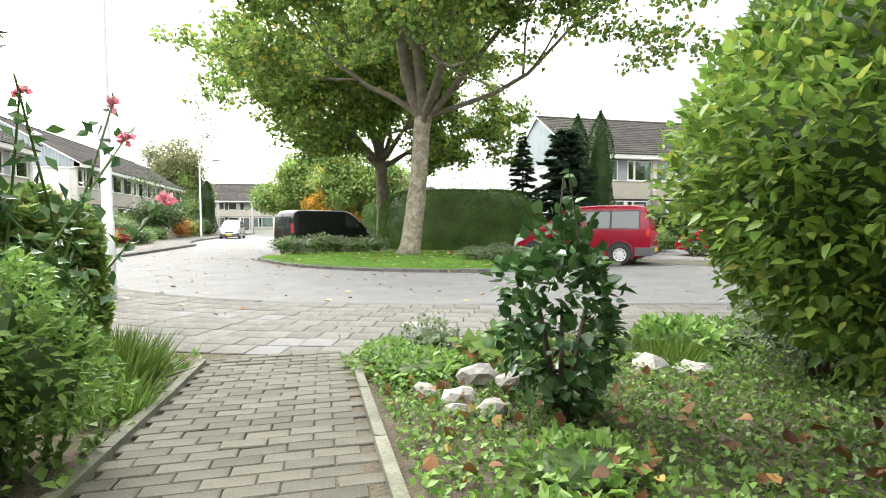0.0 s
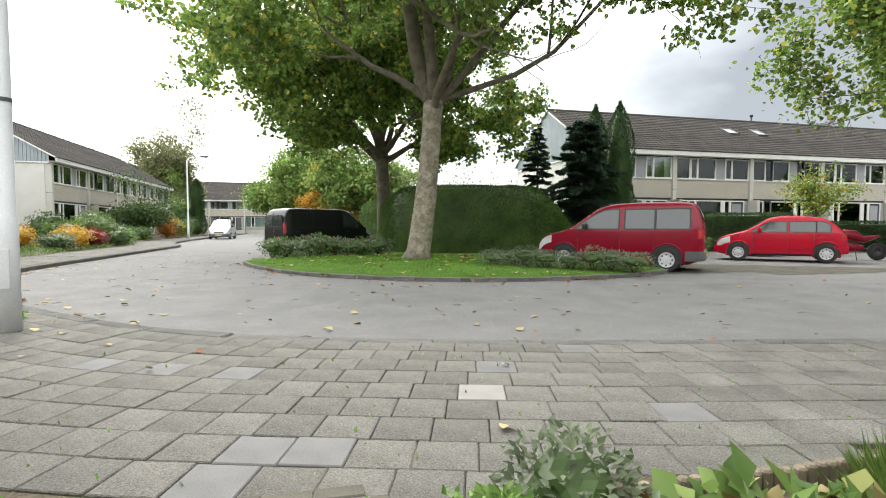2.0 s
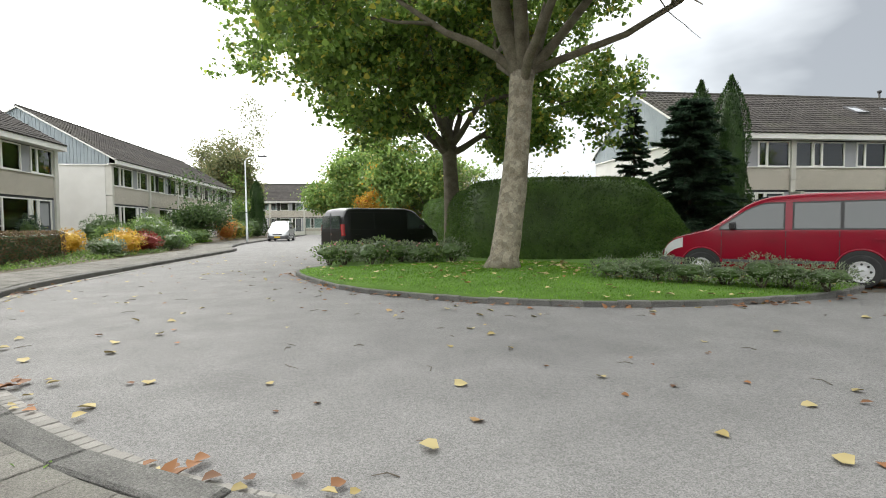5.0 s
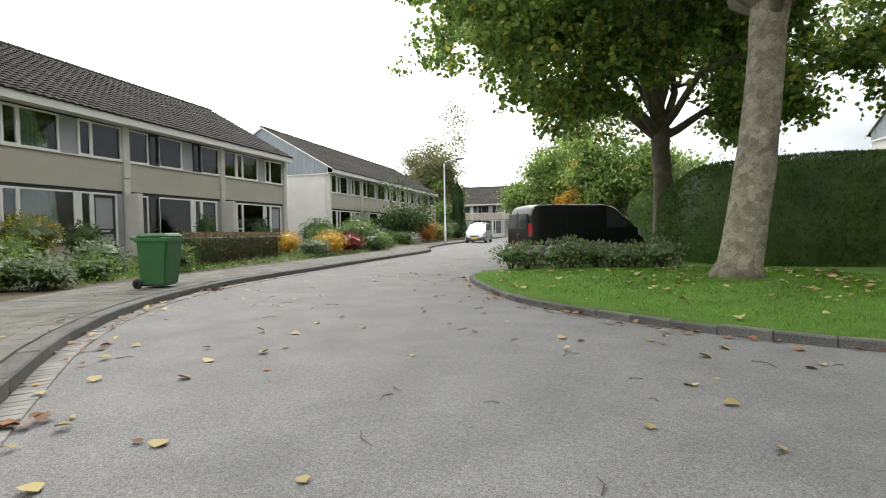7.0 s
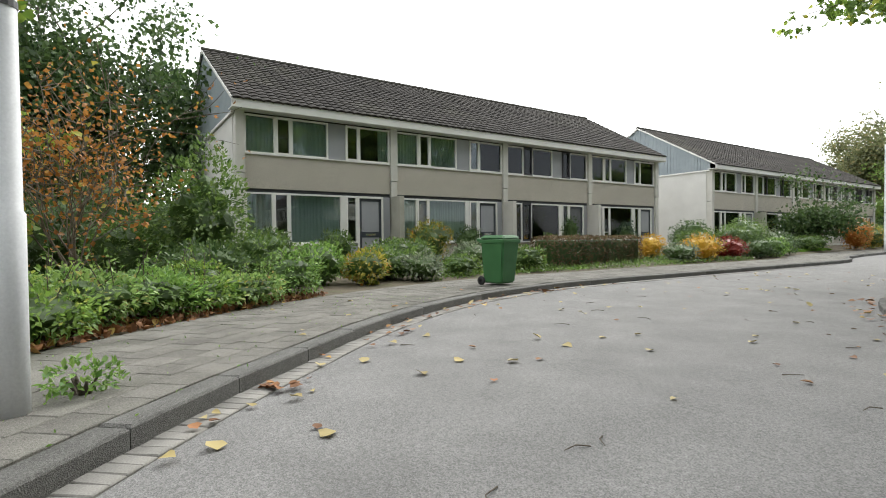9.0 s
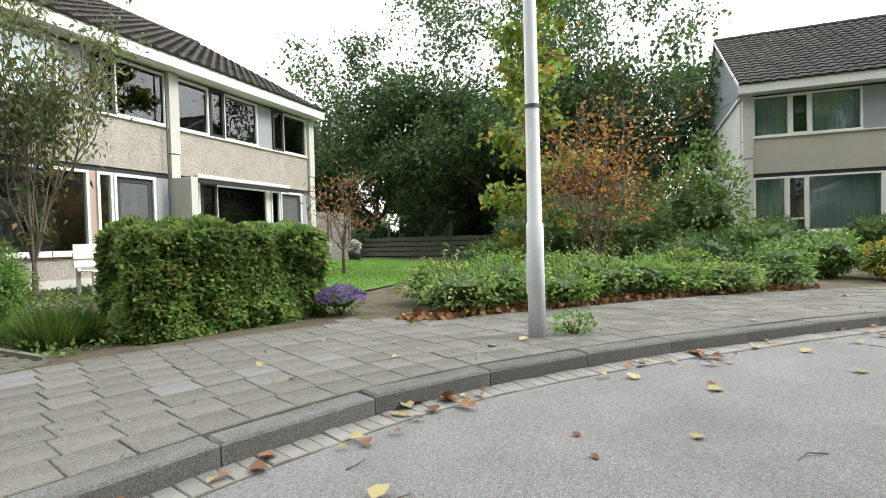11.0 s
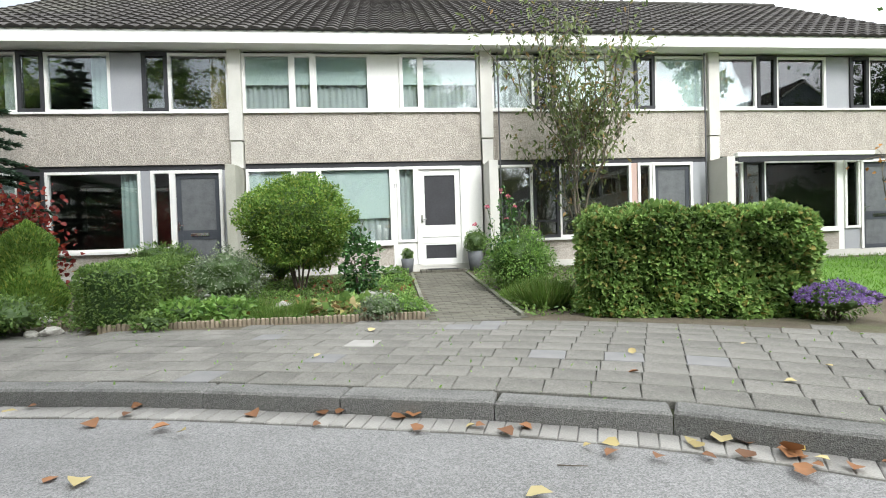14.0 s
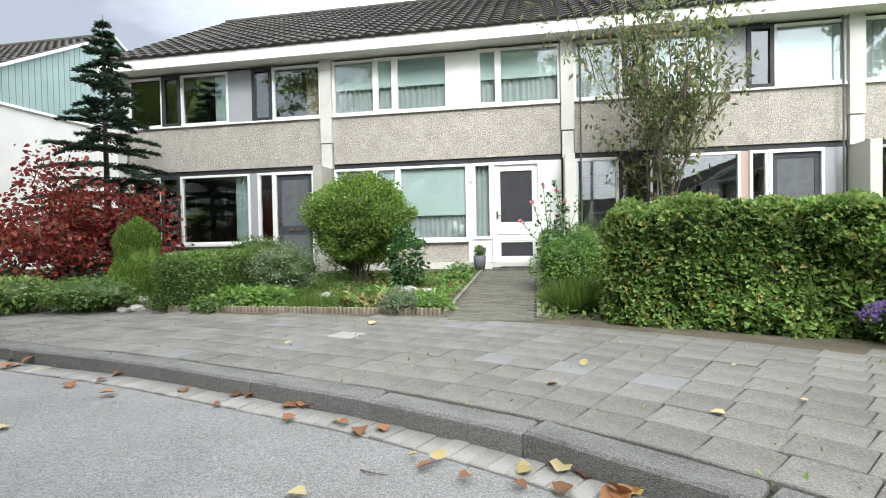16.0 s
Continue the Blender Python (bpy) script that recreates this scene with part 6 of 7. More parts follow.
put("fork", mesh_of("fork", v, f, "plastic_black"), mb)

# paved parking places round the cars
pk = thing("parking_pavers", pose(0, 0, 0), "grey brick paving of the parking places", "pavement", kind="structure")
v, f = [], []
px_, py_ = Vector((-0.848, 0.53, 0)), Vector((0.53, 0.848, 0))
o = Vector((9.2, 9.0, 0.006))
for i in range(-34, 70):
    for j in range(0, 62):
        a = o - px_ * (i * 0.21 + (j % 2) * 0.1) + py_ * (j * 0.107)
        if (a.y < 11.3 + 0.02 * (a.x - 9)) and a.x < 13:
            continue
        if a.y < 10.4 or a.x < 8.6 or a.x > 27 or a.y > 19:
            continue
        k = len(v)
        v += [a, a - px_ * 0.203, a - px_ * 0.203 + py_ * 0.1, a + py_ * 0.1]
        f.append((k, k + 1, k + 2, k + 3))
me = mesh_of("paver_field", v, f, "brick_paver")
if sum(p.normal.z for p in me.polygons) < 0:
    me.flip_normals()
tagged(put("paver_field", me, pk), kind="stuff")

# ---- street furniture ----
def lamp_post(x, y, z, label, arm):
    t = thing("street_lamp", pose(x, y, z), label, "street lamp")
    v, f = tube_data([(0, 0, -0.1), (0, 0, 1.15), (0, 0, 1.17), (0, 0, 6.0), (0, 0, 6.35)], [0.088, 0.086, 0.074, 0.05, 0.048], 16)
    put("pole", mesh_of("pole", v, f, "lamp_steel", True), t)
    a = Vector((math.cos(radians(arm)), math.sin(radians(arm)), 0))
    v, f = tube_data([(0, 0, 6.3), a * 0.1 + Vector((0, 0, 6.52)), a * 0.4 + Vector((0, 0, 6.62)), a * 1.0 + Vector((0, 0, 6.68))], [0.04, 0.036, 0.032, 0.03], 10)
    put("arm", mesh_of("arm", v, f, "lamp_steel", True), t)
    v, f = tube_data([a * 0.95 + Vector((0, 0, 6.67)), a * 1.1 + Vector((0, 0, 6.69)), a * 1.55 + Vector((0, 0, 6.71)), a * 1.65 + Vector((0, 0, 6.71))], [0.04, 0.09, 0.085, 0.03], 12)
    put("lamp_head", mesh_of("lamp_head", v, f, "plastic_grey", True), t)
    boxes("hatch", [(-0.045, 0.045, -0.092, -0.07, 0.45, 0.85)], "lamp_steel", t, None, "", 0.008)
    v, f = tube_data([(0, 0, 2.3), (0, 0, 2.34)], [0.073, 0.073], 16)
    put("collar", mesh_of("collar", v, f, "plastic_grey"), t)
    return t


lamp_post(-0.9, 6.42, 0.12, "grey steel street lamp post standing in the pavement", 45)
lamp_post(-7.8, 45.5, 0.12, "grey steel street lamp post further up the street", 0)

wb_ = thing("wheelie_bin", pose(-5.62, 13.95, 0.13, 0, 0, 12), "green plastic wheelie bin on the pavement edge", "bin")
bm = bmesh.new()
bmesh.ops.create_cube(bm, size=1)
for q in bm.verts:
    top = q.co.z > 0
    q.co = Vector((q.co.x * (0.62 if top else 0.5) + (0.03 if top else 0), q.co.y * (0.57 if top else 0.47), 0.94 if top else 0.05))
bmesh.ops.bevel(bm, geom=bm.edges[:], offset=0.035, segments=3, affect="EDGES")
part("body", bm, "bin_green", wb_)
bm = bmesh.new()
bmesh.ops.create_cube(bm, size=1)
for q in bm.verts:
    top = q.co.z > 0
    q.co = Vector((q.co.x * (0.56 if top else 0.68) + 0.03, q.co.y * (0.5 if top else 0.61), 1.07 if top else 0.985))
bmesh.ops.bevel(bm, geom=bm.edges[:], offset=0.03, segments=3, affect="EDGES")
part("lid", bm, "bin_green", wb_)
boxes("rim", [(-0.3, 0.36, -0.3, 0.3, 0.9, 0.98)], "bin_green", wb_, None, "", 0.015)
v, f = tube_data([(-0.36, -0.24, 0.98), (-0.42, -0.22, 0.99), (-0.42, 0.22, 0.99), (-0.36, 0.24, 0.98)], [0.016] * 4, 8)
put("handle", mesh_of("handle", v, f, "bin_green"), wb_)
boxes("handle_bracket", [(-0.4, -0.27, -0.25, -0.21, 0.94, 0.98), (-0.4, -0.27, 0.21, 0.25, 0.94, 0.98)], "bin_green", wb_)
for sg in (-1, 1):
    v, f = lathe([(0.03, -0.025), (0.09, -0.025), (0.1, 0), (0.09, 0.025), (0.03, 0.025), (0.001, 0.02)], 18)
    put("wheel", mesh_of("wheel", v, f, "tyre", True), wb_, pose(-0.27, sg * 0.27, 0.1))
boxes("front_plate", [(0.285, 0.3, -0.14, 0.14, 0.68, 0.8)], "plastic_grey", wb_, pose(0.005, 0, 0), "small grey number plate")

# ---- garden before the white door ----
bush(4.34, -0.55, 0.96, 0.92, 2.0, "big round evergreen bush with bright green leaves", "leaf_bright", 27000, 0.052, 0.5, "round_bush", 0.78, 1.3, 0.13, 2.8, lobed=True)
bush(3.27, 0.37, 0.29, 0.28, 1.02, "dark glossy camellia bush", "leaf_camellia", 1000, 0.07, 0.72, "camellia_bush", 0.0, 0.3, 0.3, 2.4, lobed=True, shoots=5)
bush(0.68, 0.2, 0.55, 0.6, 1.0, "dense small-leaved shrub beside the path", "leaf_fresh", 8200, 0.045, 0.5, "path_shrub", 0.75, rough=0.22, shoots=14)
bush(0.35, -1.3, 0.45, 0.4, 0.95, "clipped round green shrub near the door", "leaf_mid", 2200, 0.045, 0.5, "path_shrub", 0.8)
# climbing rose with tall stems
ro = thing("rose_bush", pose(0.92, 0.45, gz(0.92, 0.45)), "tall thin rose bush with pink blooms", "rose")
sg_, LP, LD, FP = [], [], [], []
for k in range(11):
    b = RNG.normal(size=2) * 0.16
    e = np.array([b[0] + RNG.normal() * 0.22, b[1] + RNG.normal() * 0.25, RNG.uniform(0.95, 1.72)])
    mid = np.array([b[0] * 1.3, b[1] * 1.3, e[2] * 0.5])
    sg_.append(tube_data([(b[0] * 0.5, b[1] * 0.5, -0.05), mid, e], [0.008, 0.007, 0.004], 5, False))
    for j in range(34):
        q = RNG.uniform(0.25, 1.0)
        LP.append((mid + (e - mid) * (q - 0.5) * 2) if q > 0.5 else mid * q * 2); LD.append(rand_dirs(1, -0.1)[0])
    if k % 2 == 0:
        FP.append(e)
v, f = join_data(sg_)
put("stemwork", mesh_of("stemwork", v, f, "leaf_mid"), ro)
LP = np.array(LP); LP = LP + RNG.normal(size=LP.shape) * 0.03
put("foliage", leaf_mesh("foliage", LP, np.array(LD), rand_dirs(len(LP), 1), 0.075, 0.045, "leaf_camellia"), ro)
FP = np.repeat(np.array(FP), 14, 0)
put("blooms", leaf_mesh("blooms", FP + RNG.normal(size=FP.shape) * 0.008, rand_dirs(len(FP), 0.8), rand_dirs(len(FP)), 0.04, 0.035, "flower_pink"), ro)
grass_tuft(0.72, 1.65, 0.46, 0.42, "tall soft green grass clump", 2600)
grass_tuft(0.98, 1.1, 0.3, 0.26, "soft green grass clump beside the path", 700)
for x, y, r_, h in ((3.95, 1.5, 0.32, 0.24), (4.3, 1.75, 0.34, 0.24), (4.6, 1.3, 0.32, 0.26), (4.9, 1.75, 0.3, 0.2)):
    grass_tuft(x, y, r_, h, "fine green grass growing in the bed", 1100)
hedge(-0.8, 2.5, 2.5, 0.95, 1.27, -20, "leafy beech hedge with bright green leaves", "leaf_beech", 30000, 0.07, 0.62, "beech_hedge", 0.14, 0.2, out=0.9, lobed=True)
bush(-1.85, 3.5, 0.4, 0.32, 0.42, "purple aster in bloom at the hedge's end", "leaf_mid", 700, 0.05, 0.35, "aster", 0.6, flowers=("flower_purple", 420, 0.03), category="flower")
tree("young_cherry_tree", -1.05, -1.7, gz(-1, -1.7), "slender young tree with thin drooping leaves", 6.0, 0.6, 0.045, 6, 2.5, (1, 7), 3900, 0.14, "leaf_young_tree", "bark_dark", depth=2, clump=0.16, spread=0.42, up=0.12, width=0.4, droop=0.6)
hedge(6.35, 0.5, 0.8, 3.0, 0.74, 8, "low clipped box hedge between two gardens", "leaf_mid", 18000, 0.045, 0.55, "box_hedge", 0.05, 0.2)
bush(5.2, 0.6, 0.55, 0.5, 0.9, "grey-green shrub with fine leaves", "leaf_greygreen", 2600, 0.045, 0.5, "grey_shrub", 0.7, rough=0.2)
bush(7.0, -1.7, 0.75, 0.5, 0.9, "mid green shrub below the window", "leaf_mid", 2400, 0.055, 0.5)
bush(5.0, -1.8, 0.5, 0.45, 0.85, "yellow-green shrub below the window", "leaf_bright", 1500, 0.055, 0.5)
column_tree(7.75, 0.8, 1.35, 0.48, "small light green cone-shaped conifer", "leaf_bright", 14000, 0.055, name="cone_conifer")
bush(7.5, 2.0, 0.7, 0.55, 0.5, "low dark green shrub at the pavement edge", "leaf_mid", 2400, 0.05, 0.5)
bush(8.6, 2.2, 0.6, 0.5, 0.55, "low yellow-green shrub near the pavement", "leaf_beech", 1500, 0.07, 0.5)
bush(10.2, 1.6, 0.8, 0.6, 0.8, "low dark garden shrub", "leaf_dark", 1800, 0.07, 0.5)
conifer(10.2, -1.2, 5.7, 1.9, "dark green spruce beside the end house", n=48000, leaf=0.1, gap=0.34)
tree("japanese_maple", 9.7, 0.2, gz(9.7, 0.2), "japanese maple with deep red leaves", 2.5, 0.55, 0.05, 8, 1.25, (30, 72), 6500, 0.085, "leaf_red", "bark_dark", depth=2, clump=0.2, lobed=True, up=0.03)
for i, (x, y, r_, h, m_, n_, lf) in enumerate(((2.6, 1.75, 0.3, 0.22, "leaf_fresh", 800, 0.05), (2.75, 1.35, 0.32, 0.22, "leaf_fresh", 800, 0.05), (2.95, 2.0, 0.26, 0.34, "leaf_greygreen", 700, 0.045), (4.9, 1.6, 0.35, 0.3, "leaf_fresh", 500, 0.1), (5.5, 1.5, 0.35, 0.26, "leaf_fresh", 450, 0.1), (3.4, 1.3, 0.26, 0.2, "leaf_beech", 300, 0.08), (2.7, -0.9, 0.3, 0.2, "leaf_fresh", 420, 0.06), (2.75, -1.7, 0.3, 0.25, "leaf_fresh", 420, 0.06), (3.0, -0.3, 0.25, 0.16, "leaf_fresh", 300, 0.06), (5.6, 2.0, 0.25, 0.22, "leaf_mid", 300, 0.06))):
    bush(x, y, r_, r_, h, "low leafy perennial in the flower bed", m_, n_, lf, 0.6, "perennial", 0.55, 0, 0.2, group="flower bed plants")
cover("ground_ivy", rect(2.42, 5.9, -2.3, 1.9), 19000, 0.03, "leaf_mid", "small-leaved ground cover in the flower bed", 0.75, (0.01, 0.07))
cover("ground_ivy", rect(2.42, 6.0, -1.5, 1.95), 9000, 0.036, "leaf_fresh", "bright low weeds in the flower bed", 0.7, (0.01, 0.09))
cover("ground_litter", patch(3.45, 1.5, 0.42, 0.32), 150, 0.11, "litter_yellow", "wilted yellow and brown leaves in the bed", 0.75, (0.03, 0.12), "fallen leaves", True)
bush(3.4, 1.55, 0.36, 0.3, 0.24, "broad-leaved yellowing perennial in the flower bed", "leaf_beech", 170, 0.13, 0.7, "perennial", 0, 0, 0.2, group="flower bed plants")
cover("ground_litter", rect(2.4, 4.6, -1.5, 1.9), 240, 0.065, "litter", "brown leaves among the plants", 0.75, (0.02, 0.1), "fallen leaves", True)
cover("ground_ivy", rect(-3.0, 1.2, -2.3, 2.4), 6500, 0.06, "leaf_mid", "low weeds beside the path", 0.6, (0.01, 0.1))
cover("ground_ivy", rect(6.2, 14.0, -2.2, 2.0), 8000, 0.07, "leaf_mid", "low plants in the next garden", 0.6, (0.01, 0.13))
for i, (x, y, r_) in enumerate(((2.85, 0.72, 0.15), (3.02, 0.95, 0.13), (2.7, 0.92, 0.11), (2.95, 0.5, 0.13), (3.15, 0.75, 0.12), (2.78, 0.55, 0.1), (4.3, 1.1, 0.17), (4.55, 0.95, 0.14), (4.42, 1.3, 0.12), (6.75, 2.0, 0.13), (6.95, 2.05, 0.1), (5.6, -0.1, 0.16), (7.3, 1.3, 0.15))):
    r_ *= 0.8
    bm = bmesh.new()
    bmesh.ops.create_icosphere(bm, subdivisions=2, radius=1)
    for q in bm.verts:
        s = 1 + 0.35 * noise.noise(q.co * 1.4 + Vector((i * 7, 0, 0)))
        q.co = Vector((q.co.x * r_ * 1.15 * s, q.co.y * r_ * 0.85 * s, q.co.z * r_ * 0.62 * s))
    me = bpy.data.meshes.new("garden_stone"); bm.to_mesh(me); bm.free()
    me.materials.append(MATS["stone"])
    tagged(put("garden_stone", me, None, pose(x, y, gz(x, y) + r_ * 0.35 + (0.08 if i in (1, 4) else 0), RNG.uniform(-15, 15), RNG.uniform(-15, 15), RNG.uniform(0, 180))), "pale rough stone among the plants", "stone", "garden stones")


def pot(x, y, z, r, h, label, plant, pr, n, leaf, mat_p="pot_grey", fl=None):
    t = thing("plant_pot", pose(x, y, z), label, "plant pot")
    v, f = tube_data([(0, 0, 0), (0, 0, h * 0.5), (0, 0, h), (0, 0, h + 0.001), (0, 0, h - 0.05)], [r * 0.72, r * 0.88, r, r * 0.88, r * 0.86], 18)
    put("pot", mesh_of("pot", v, f, mat_p, True), t)
    P, d = blob_points(n, pr, pr, pr, 0.75, 0.08)
    P[:, 2] += h + pr * 0.75
    put("foliage", leaf_mesh("foliage", P, unit(d + rand_dirs(n) * 0.6), rand_dirs(n, 1), leaf, leaf * 0.5, plant), t)
    # dark ball added inside the leaves in place of their shade
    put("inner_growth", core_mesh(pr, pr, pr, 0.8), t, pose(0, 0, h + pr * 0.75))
    return t


pot(0.95, -2.55, 0.4, 0.17, 0.42, "tall grey pot with a clipped green ball", "leaf_mid", 0.26, 1300, 0.035)
pot(2.42, -2.6, 0.4, 0.14, 0.3, "grey pot with a small plant beside the door", "leaf_mid", 0.12, 200, 0.05)
pot(-10.0, -2.35, gz(-10, -2.3), 0.26, 0.36, "black bowl with white flowers", "flower_white", 0.26, 800, 0.05, "plastic_black")
pot(-12.2, -2.5, 0.395, 0.26, 0.36, "black bowl with white flowers", "flower_white", 0.24, 700, 0.05, "plastic_black")
# brick step before the door
stp = thing("door_step", pose(1.66, -2.72, 0.36), "brick step before the white door", "step")
for i in range(9):
    boxes("brick", [(-0.49 + i * 0.109, -0.49 + i * 0.109 + 0.1, -0.1, 0.36, -0.05, 0.085)], "brick_paver", stp, None, "", 0.006)
boxes("door_mat", [(-0.32, 0.32, -0.02, 0.3, 0.087, 0.1)], "tyre", None, pose(1.66, -2.72, 0.36))
tagged(bpy.data.objects["door_mat"], "dark rubber mat on the brick step", "mat")
# white garden bench before the third house
bn = thing("garden_bench", pose(-2.3, -1.5, gz(-2.3, -1.5), 0, 0, 0), "white painted slatted garden bench", "bench")
for k in range(3):
    boxes("back_slat", [(-0.75, 0.75, -0.06, -0.03, 0.5 + k * 0.14, 0.61 + k * 0.14)], "bench_white", bn, None, "", 0.006)
for k in range(4):
    boxes("seat_slat", [(-0.75, 0.75, 0.0 + k * 0.11, 0.09 + k * 0.11, 0.42, 0.445)], "bench_white", bn, None, "", 0.006)
for sg in (-0.7, 0.66):
    boxes("leg", [(sg, sg + 0.05, 0.34, 0.4, 0, 0.418), (sg, sg + 0.05, -0.05, 0.0, 0, 0.49)], "bench_white", bn)
# awning case over the end house's window
aw = thing("awning_case", pose(-7.0, -2.78, 2.78), "folded awning in a pale case over the window", "awning")
boxes("case", [(-1.75, 1.75, 0.0, 0.16, 0.0, 0.1)], "white_paint", aw, None, "", 0.02)
boxes("valance", [(-1.72, 1.72, 0.12, 0.14, -0.12, -0.001)], "dark_frame", aw)
# downpipes
for x in (0.28, -4.6):
    v, f = tube_data([(x, -2.82, 5.2), (x, -2.82, 2.8), (x, -2.82, 0.4)], [0.018] * 3, 10)
    tagged(put("downpipe", mesh_of("downpipe", v, f, "plastic_grey")), "grey rain pipe on the facade", "pipe")
for x, y, z in ((-5.1, -7.9, 8.6), (32.6, 31.0, 8.6)):
    t = thing("roof_vent", pose(x, y, z), "small dark vent pipe on the ridge", "vent")
    v, f = tube_data([(0, 0, -0.2), (0, 0, 0.42)], [0.06, 0.06], 10)
    put("pipe", mesh_of("pipe", v, f, "plastic_grey"), t)
    v, f = tube_data([(0, 0, 0.42), (0, 0, 0.46), (0, 0, 0.56), (0, 0, 0.6)], [0.07, 0.12, 0.12, 0.03], 12)
    put("cowl", mesh_of("cowl", v, f, "plastic_black"), t)
# house number and letter plate beside the white door
fc = bpy.data.curves.new("number", "FONT")
fc.body = "31"; fc.size = 0.11; fc.extrude = 0.004; fc.align_x = "CENTER"
tmp = bpy.data.objects.new("number_tmp", fc)
nm = bpy.data.meshes.new_from_object(tmp)
bpy.data.objects.remove(tmp)
nm.materials.clear(); nm.materials.append(MATS["ink_grey"])
tagged(put("house_number", nm, None, pose(2.62, -2.815, 2.25, 90, 0, 180)), "dark house number on the white door frame", "sign")
# things on the white house's sill
for x, h in ((3.02, 0.34), (2.87, 0.26)):
    v, f = tube_data([(0, 0, 0), (0, 0, h * 0.6), (0, 0, h)], [0.05, 0.06, 0.045], 14)
    tagged(put("vase", mesh_of("vase", v, f, "white_paint", True), None, pose(x, -3.1, 1.12)), "white ceramic vase behind the window", "vase")
# wooden screen and low board fence of the corner garden
sc = thing("wooden_screen", pose(-10.5, -4.6, 0.3, 0, 0, 175), "weathered board screen beside the end house", "fence")
for k in range(14):
    boxes("board", [(0, 4.2, -0.012 + 0.02 * (k % 2), 0.012 + 0.02 * (k % 2), 0.05 + k * 0.14, 0.05 + k * 0.14 + 0.132)], "shed_wood", sc)
for k in range(4):
    boxes("post", [(k * 1.38, k * 1.38 + 0.07, -0.09, -0.015, -0.3, 2.05)], "shed_wood", sc)
fe = thing("board_fence", pose(-20.5, 4.0, 0.1, 0, 0, -97), "low dark board fence behind the lawn", "fence")
for i in range(9):
    boxes("post", [(i * 2.0, i * 2.0 + 0.1, -0.1, -0.004, -0.1, 1.9 if i % 2 else 1.15)], "fence_wood", fe)
    if i < 8:
        for k in range(4):
            boxes("board", [(i * 2.0 + 0.0, i * 2.0 + 1.99, 0.0, 0.025, 0.1 + k * 0.27, 0.1 + k * 0.27 + 0.22)], "fence_wood", fe)

# ---- front gardens along the left street ----
hedge(-9.6, 21.6, 1.1, 5.6, 1.0, 8, "brown-green clipped hedge of a front garden", "leaf_brownhedge", 7000, 0.08, 0.5, "clipped_hedge", 0.06, 0.15)
GARD = ((-8.7, 17.6, 0.6, 0.8, "leaf_mid"), (-9.6, 16.2, 0.7, 0.9, "leaf_greygreen"), (-11.2, 15.2, 0.6, 0.9, "leaf_mid"), (-12.8, 18.5, 0.6, 1.3, "leaf_dark"), (-12.6, 16.6, 0.8, 1.5, "leaf_turning"), (-12.9, 24.2, 0.4, 1.7, "leaf_dark"), (-12.8, 28.0, 0.5, 1.6, "leaf_conifer"), (-8.6, 25.6, 0.7, 0.8, "leaf_greygreen"), (-8.7, 27.2, 0.8, 1.1, "leaf_yellow"), (-9.6, 28.6, 1.0, 1.3, "leaf_mid"), (-8.8, 29.6, 0.8, 1.0, "leaf_red"), (-8.3, 31.3, 0.65, 0.95, "leaf_dark"), (-8.6, 33.0, 0.8, 0.9, "leaf_fresh"), (-9.8, 32.4, 1.0, 1.5, "leaf_mid"), (-10.5, 34.4, 1.2, 1.9, "leaf_mid"), (-11.0, 30.4, 1.0, 1.7, "leaf_dark"), (-9.2, 35.4, 0.9, 1.1, "leaf_dark"), (-10.6, 37.6, 1.0, 1.2, "leaf_greygreen"), (-10.3, 26.2, 0.6, 1.0, "leaf_yellow"), (-10.2, 48.5, 1.0, 2.0, "leaf_orange"), (-10.3, 51.5, 1.1, 1.6, "leaf_turning"), (-10.5, 55, 1.2, 1.6, "leaf_mid"), (-10.6, 59, 1.2, 2.0, "leaf_dark"), (-10.2, 41.5, 0.9, 1.0, "leaf_mid"), (-12.4, 22.4, 0.5, 1.0, "leaf_mid"), (-8.5, 15.0, 0.55, 0.6, "leaf_mid"), (-10.2, 13.8, 0.8, 1.0, "leaf_mid"))
GLAB = {"leaf_mid": "leafy green front garden shrub", "leaf_greygreen": "grey-green front garden shrub", "leaf_dark": "dark evergreen front garden shrub", "leaf_turning": "yellowing front garden shrub", "leaf_conifer": "dark conifer shrub before the houses", "leaf_yellow": "bright yellow front garden shrub", "leaf_red": "dark red front garden shrub", "leaf_fresh": "fresh green front garden shrub", "leaf_orange": "orange autumn shrub by the street", "leaf_brownhedge": "brown leafy shrub in a garden"}
for x, y, w, h, m_ in GARD:
    bush(x, y, w, w, h, GLAB[m_], m_, int(700 * w * (0.6 + h)), 0.11, 0.5, "garden_shrub", 0.72, rough=0.2, coremat="leaf_dark" if m_ not in ("leaf_red", "leaf_yellow", "leaf_orange") else m_)
tree("garden_tree", -11.2, 44.5, gz(-11.2, 44.5), "dense dark evergreen tree in a front garden", 4.9, 0.5, 0.12, 8, 1.7, (12, 55), 5500, 0.2, "leaf_dark", depth=2, clump=0.4)
column_tree(-10.6, 62.5, 6.2, 1.1, "dark column conifer in a front garden", n=5000, leaf=0.16)
cover("ground_ivy", lambda u, v: at_kerb(s_near(-5, 14) + 16 * u, 2.5 + 5.0 * v), 9000, 0.09, "leaf_mid", "low green plants of the front gardens", 0.6, (0.01, 0.14))
cover("garden_grass", rect(-10.5, -8.2, 14.5, 20), 5000, 0.09, "lawn_blade", "grass of a front garden", 0.16, (0.0, 0.02), "grass", upright=1.6)
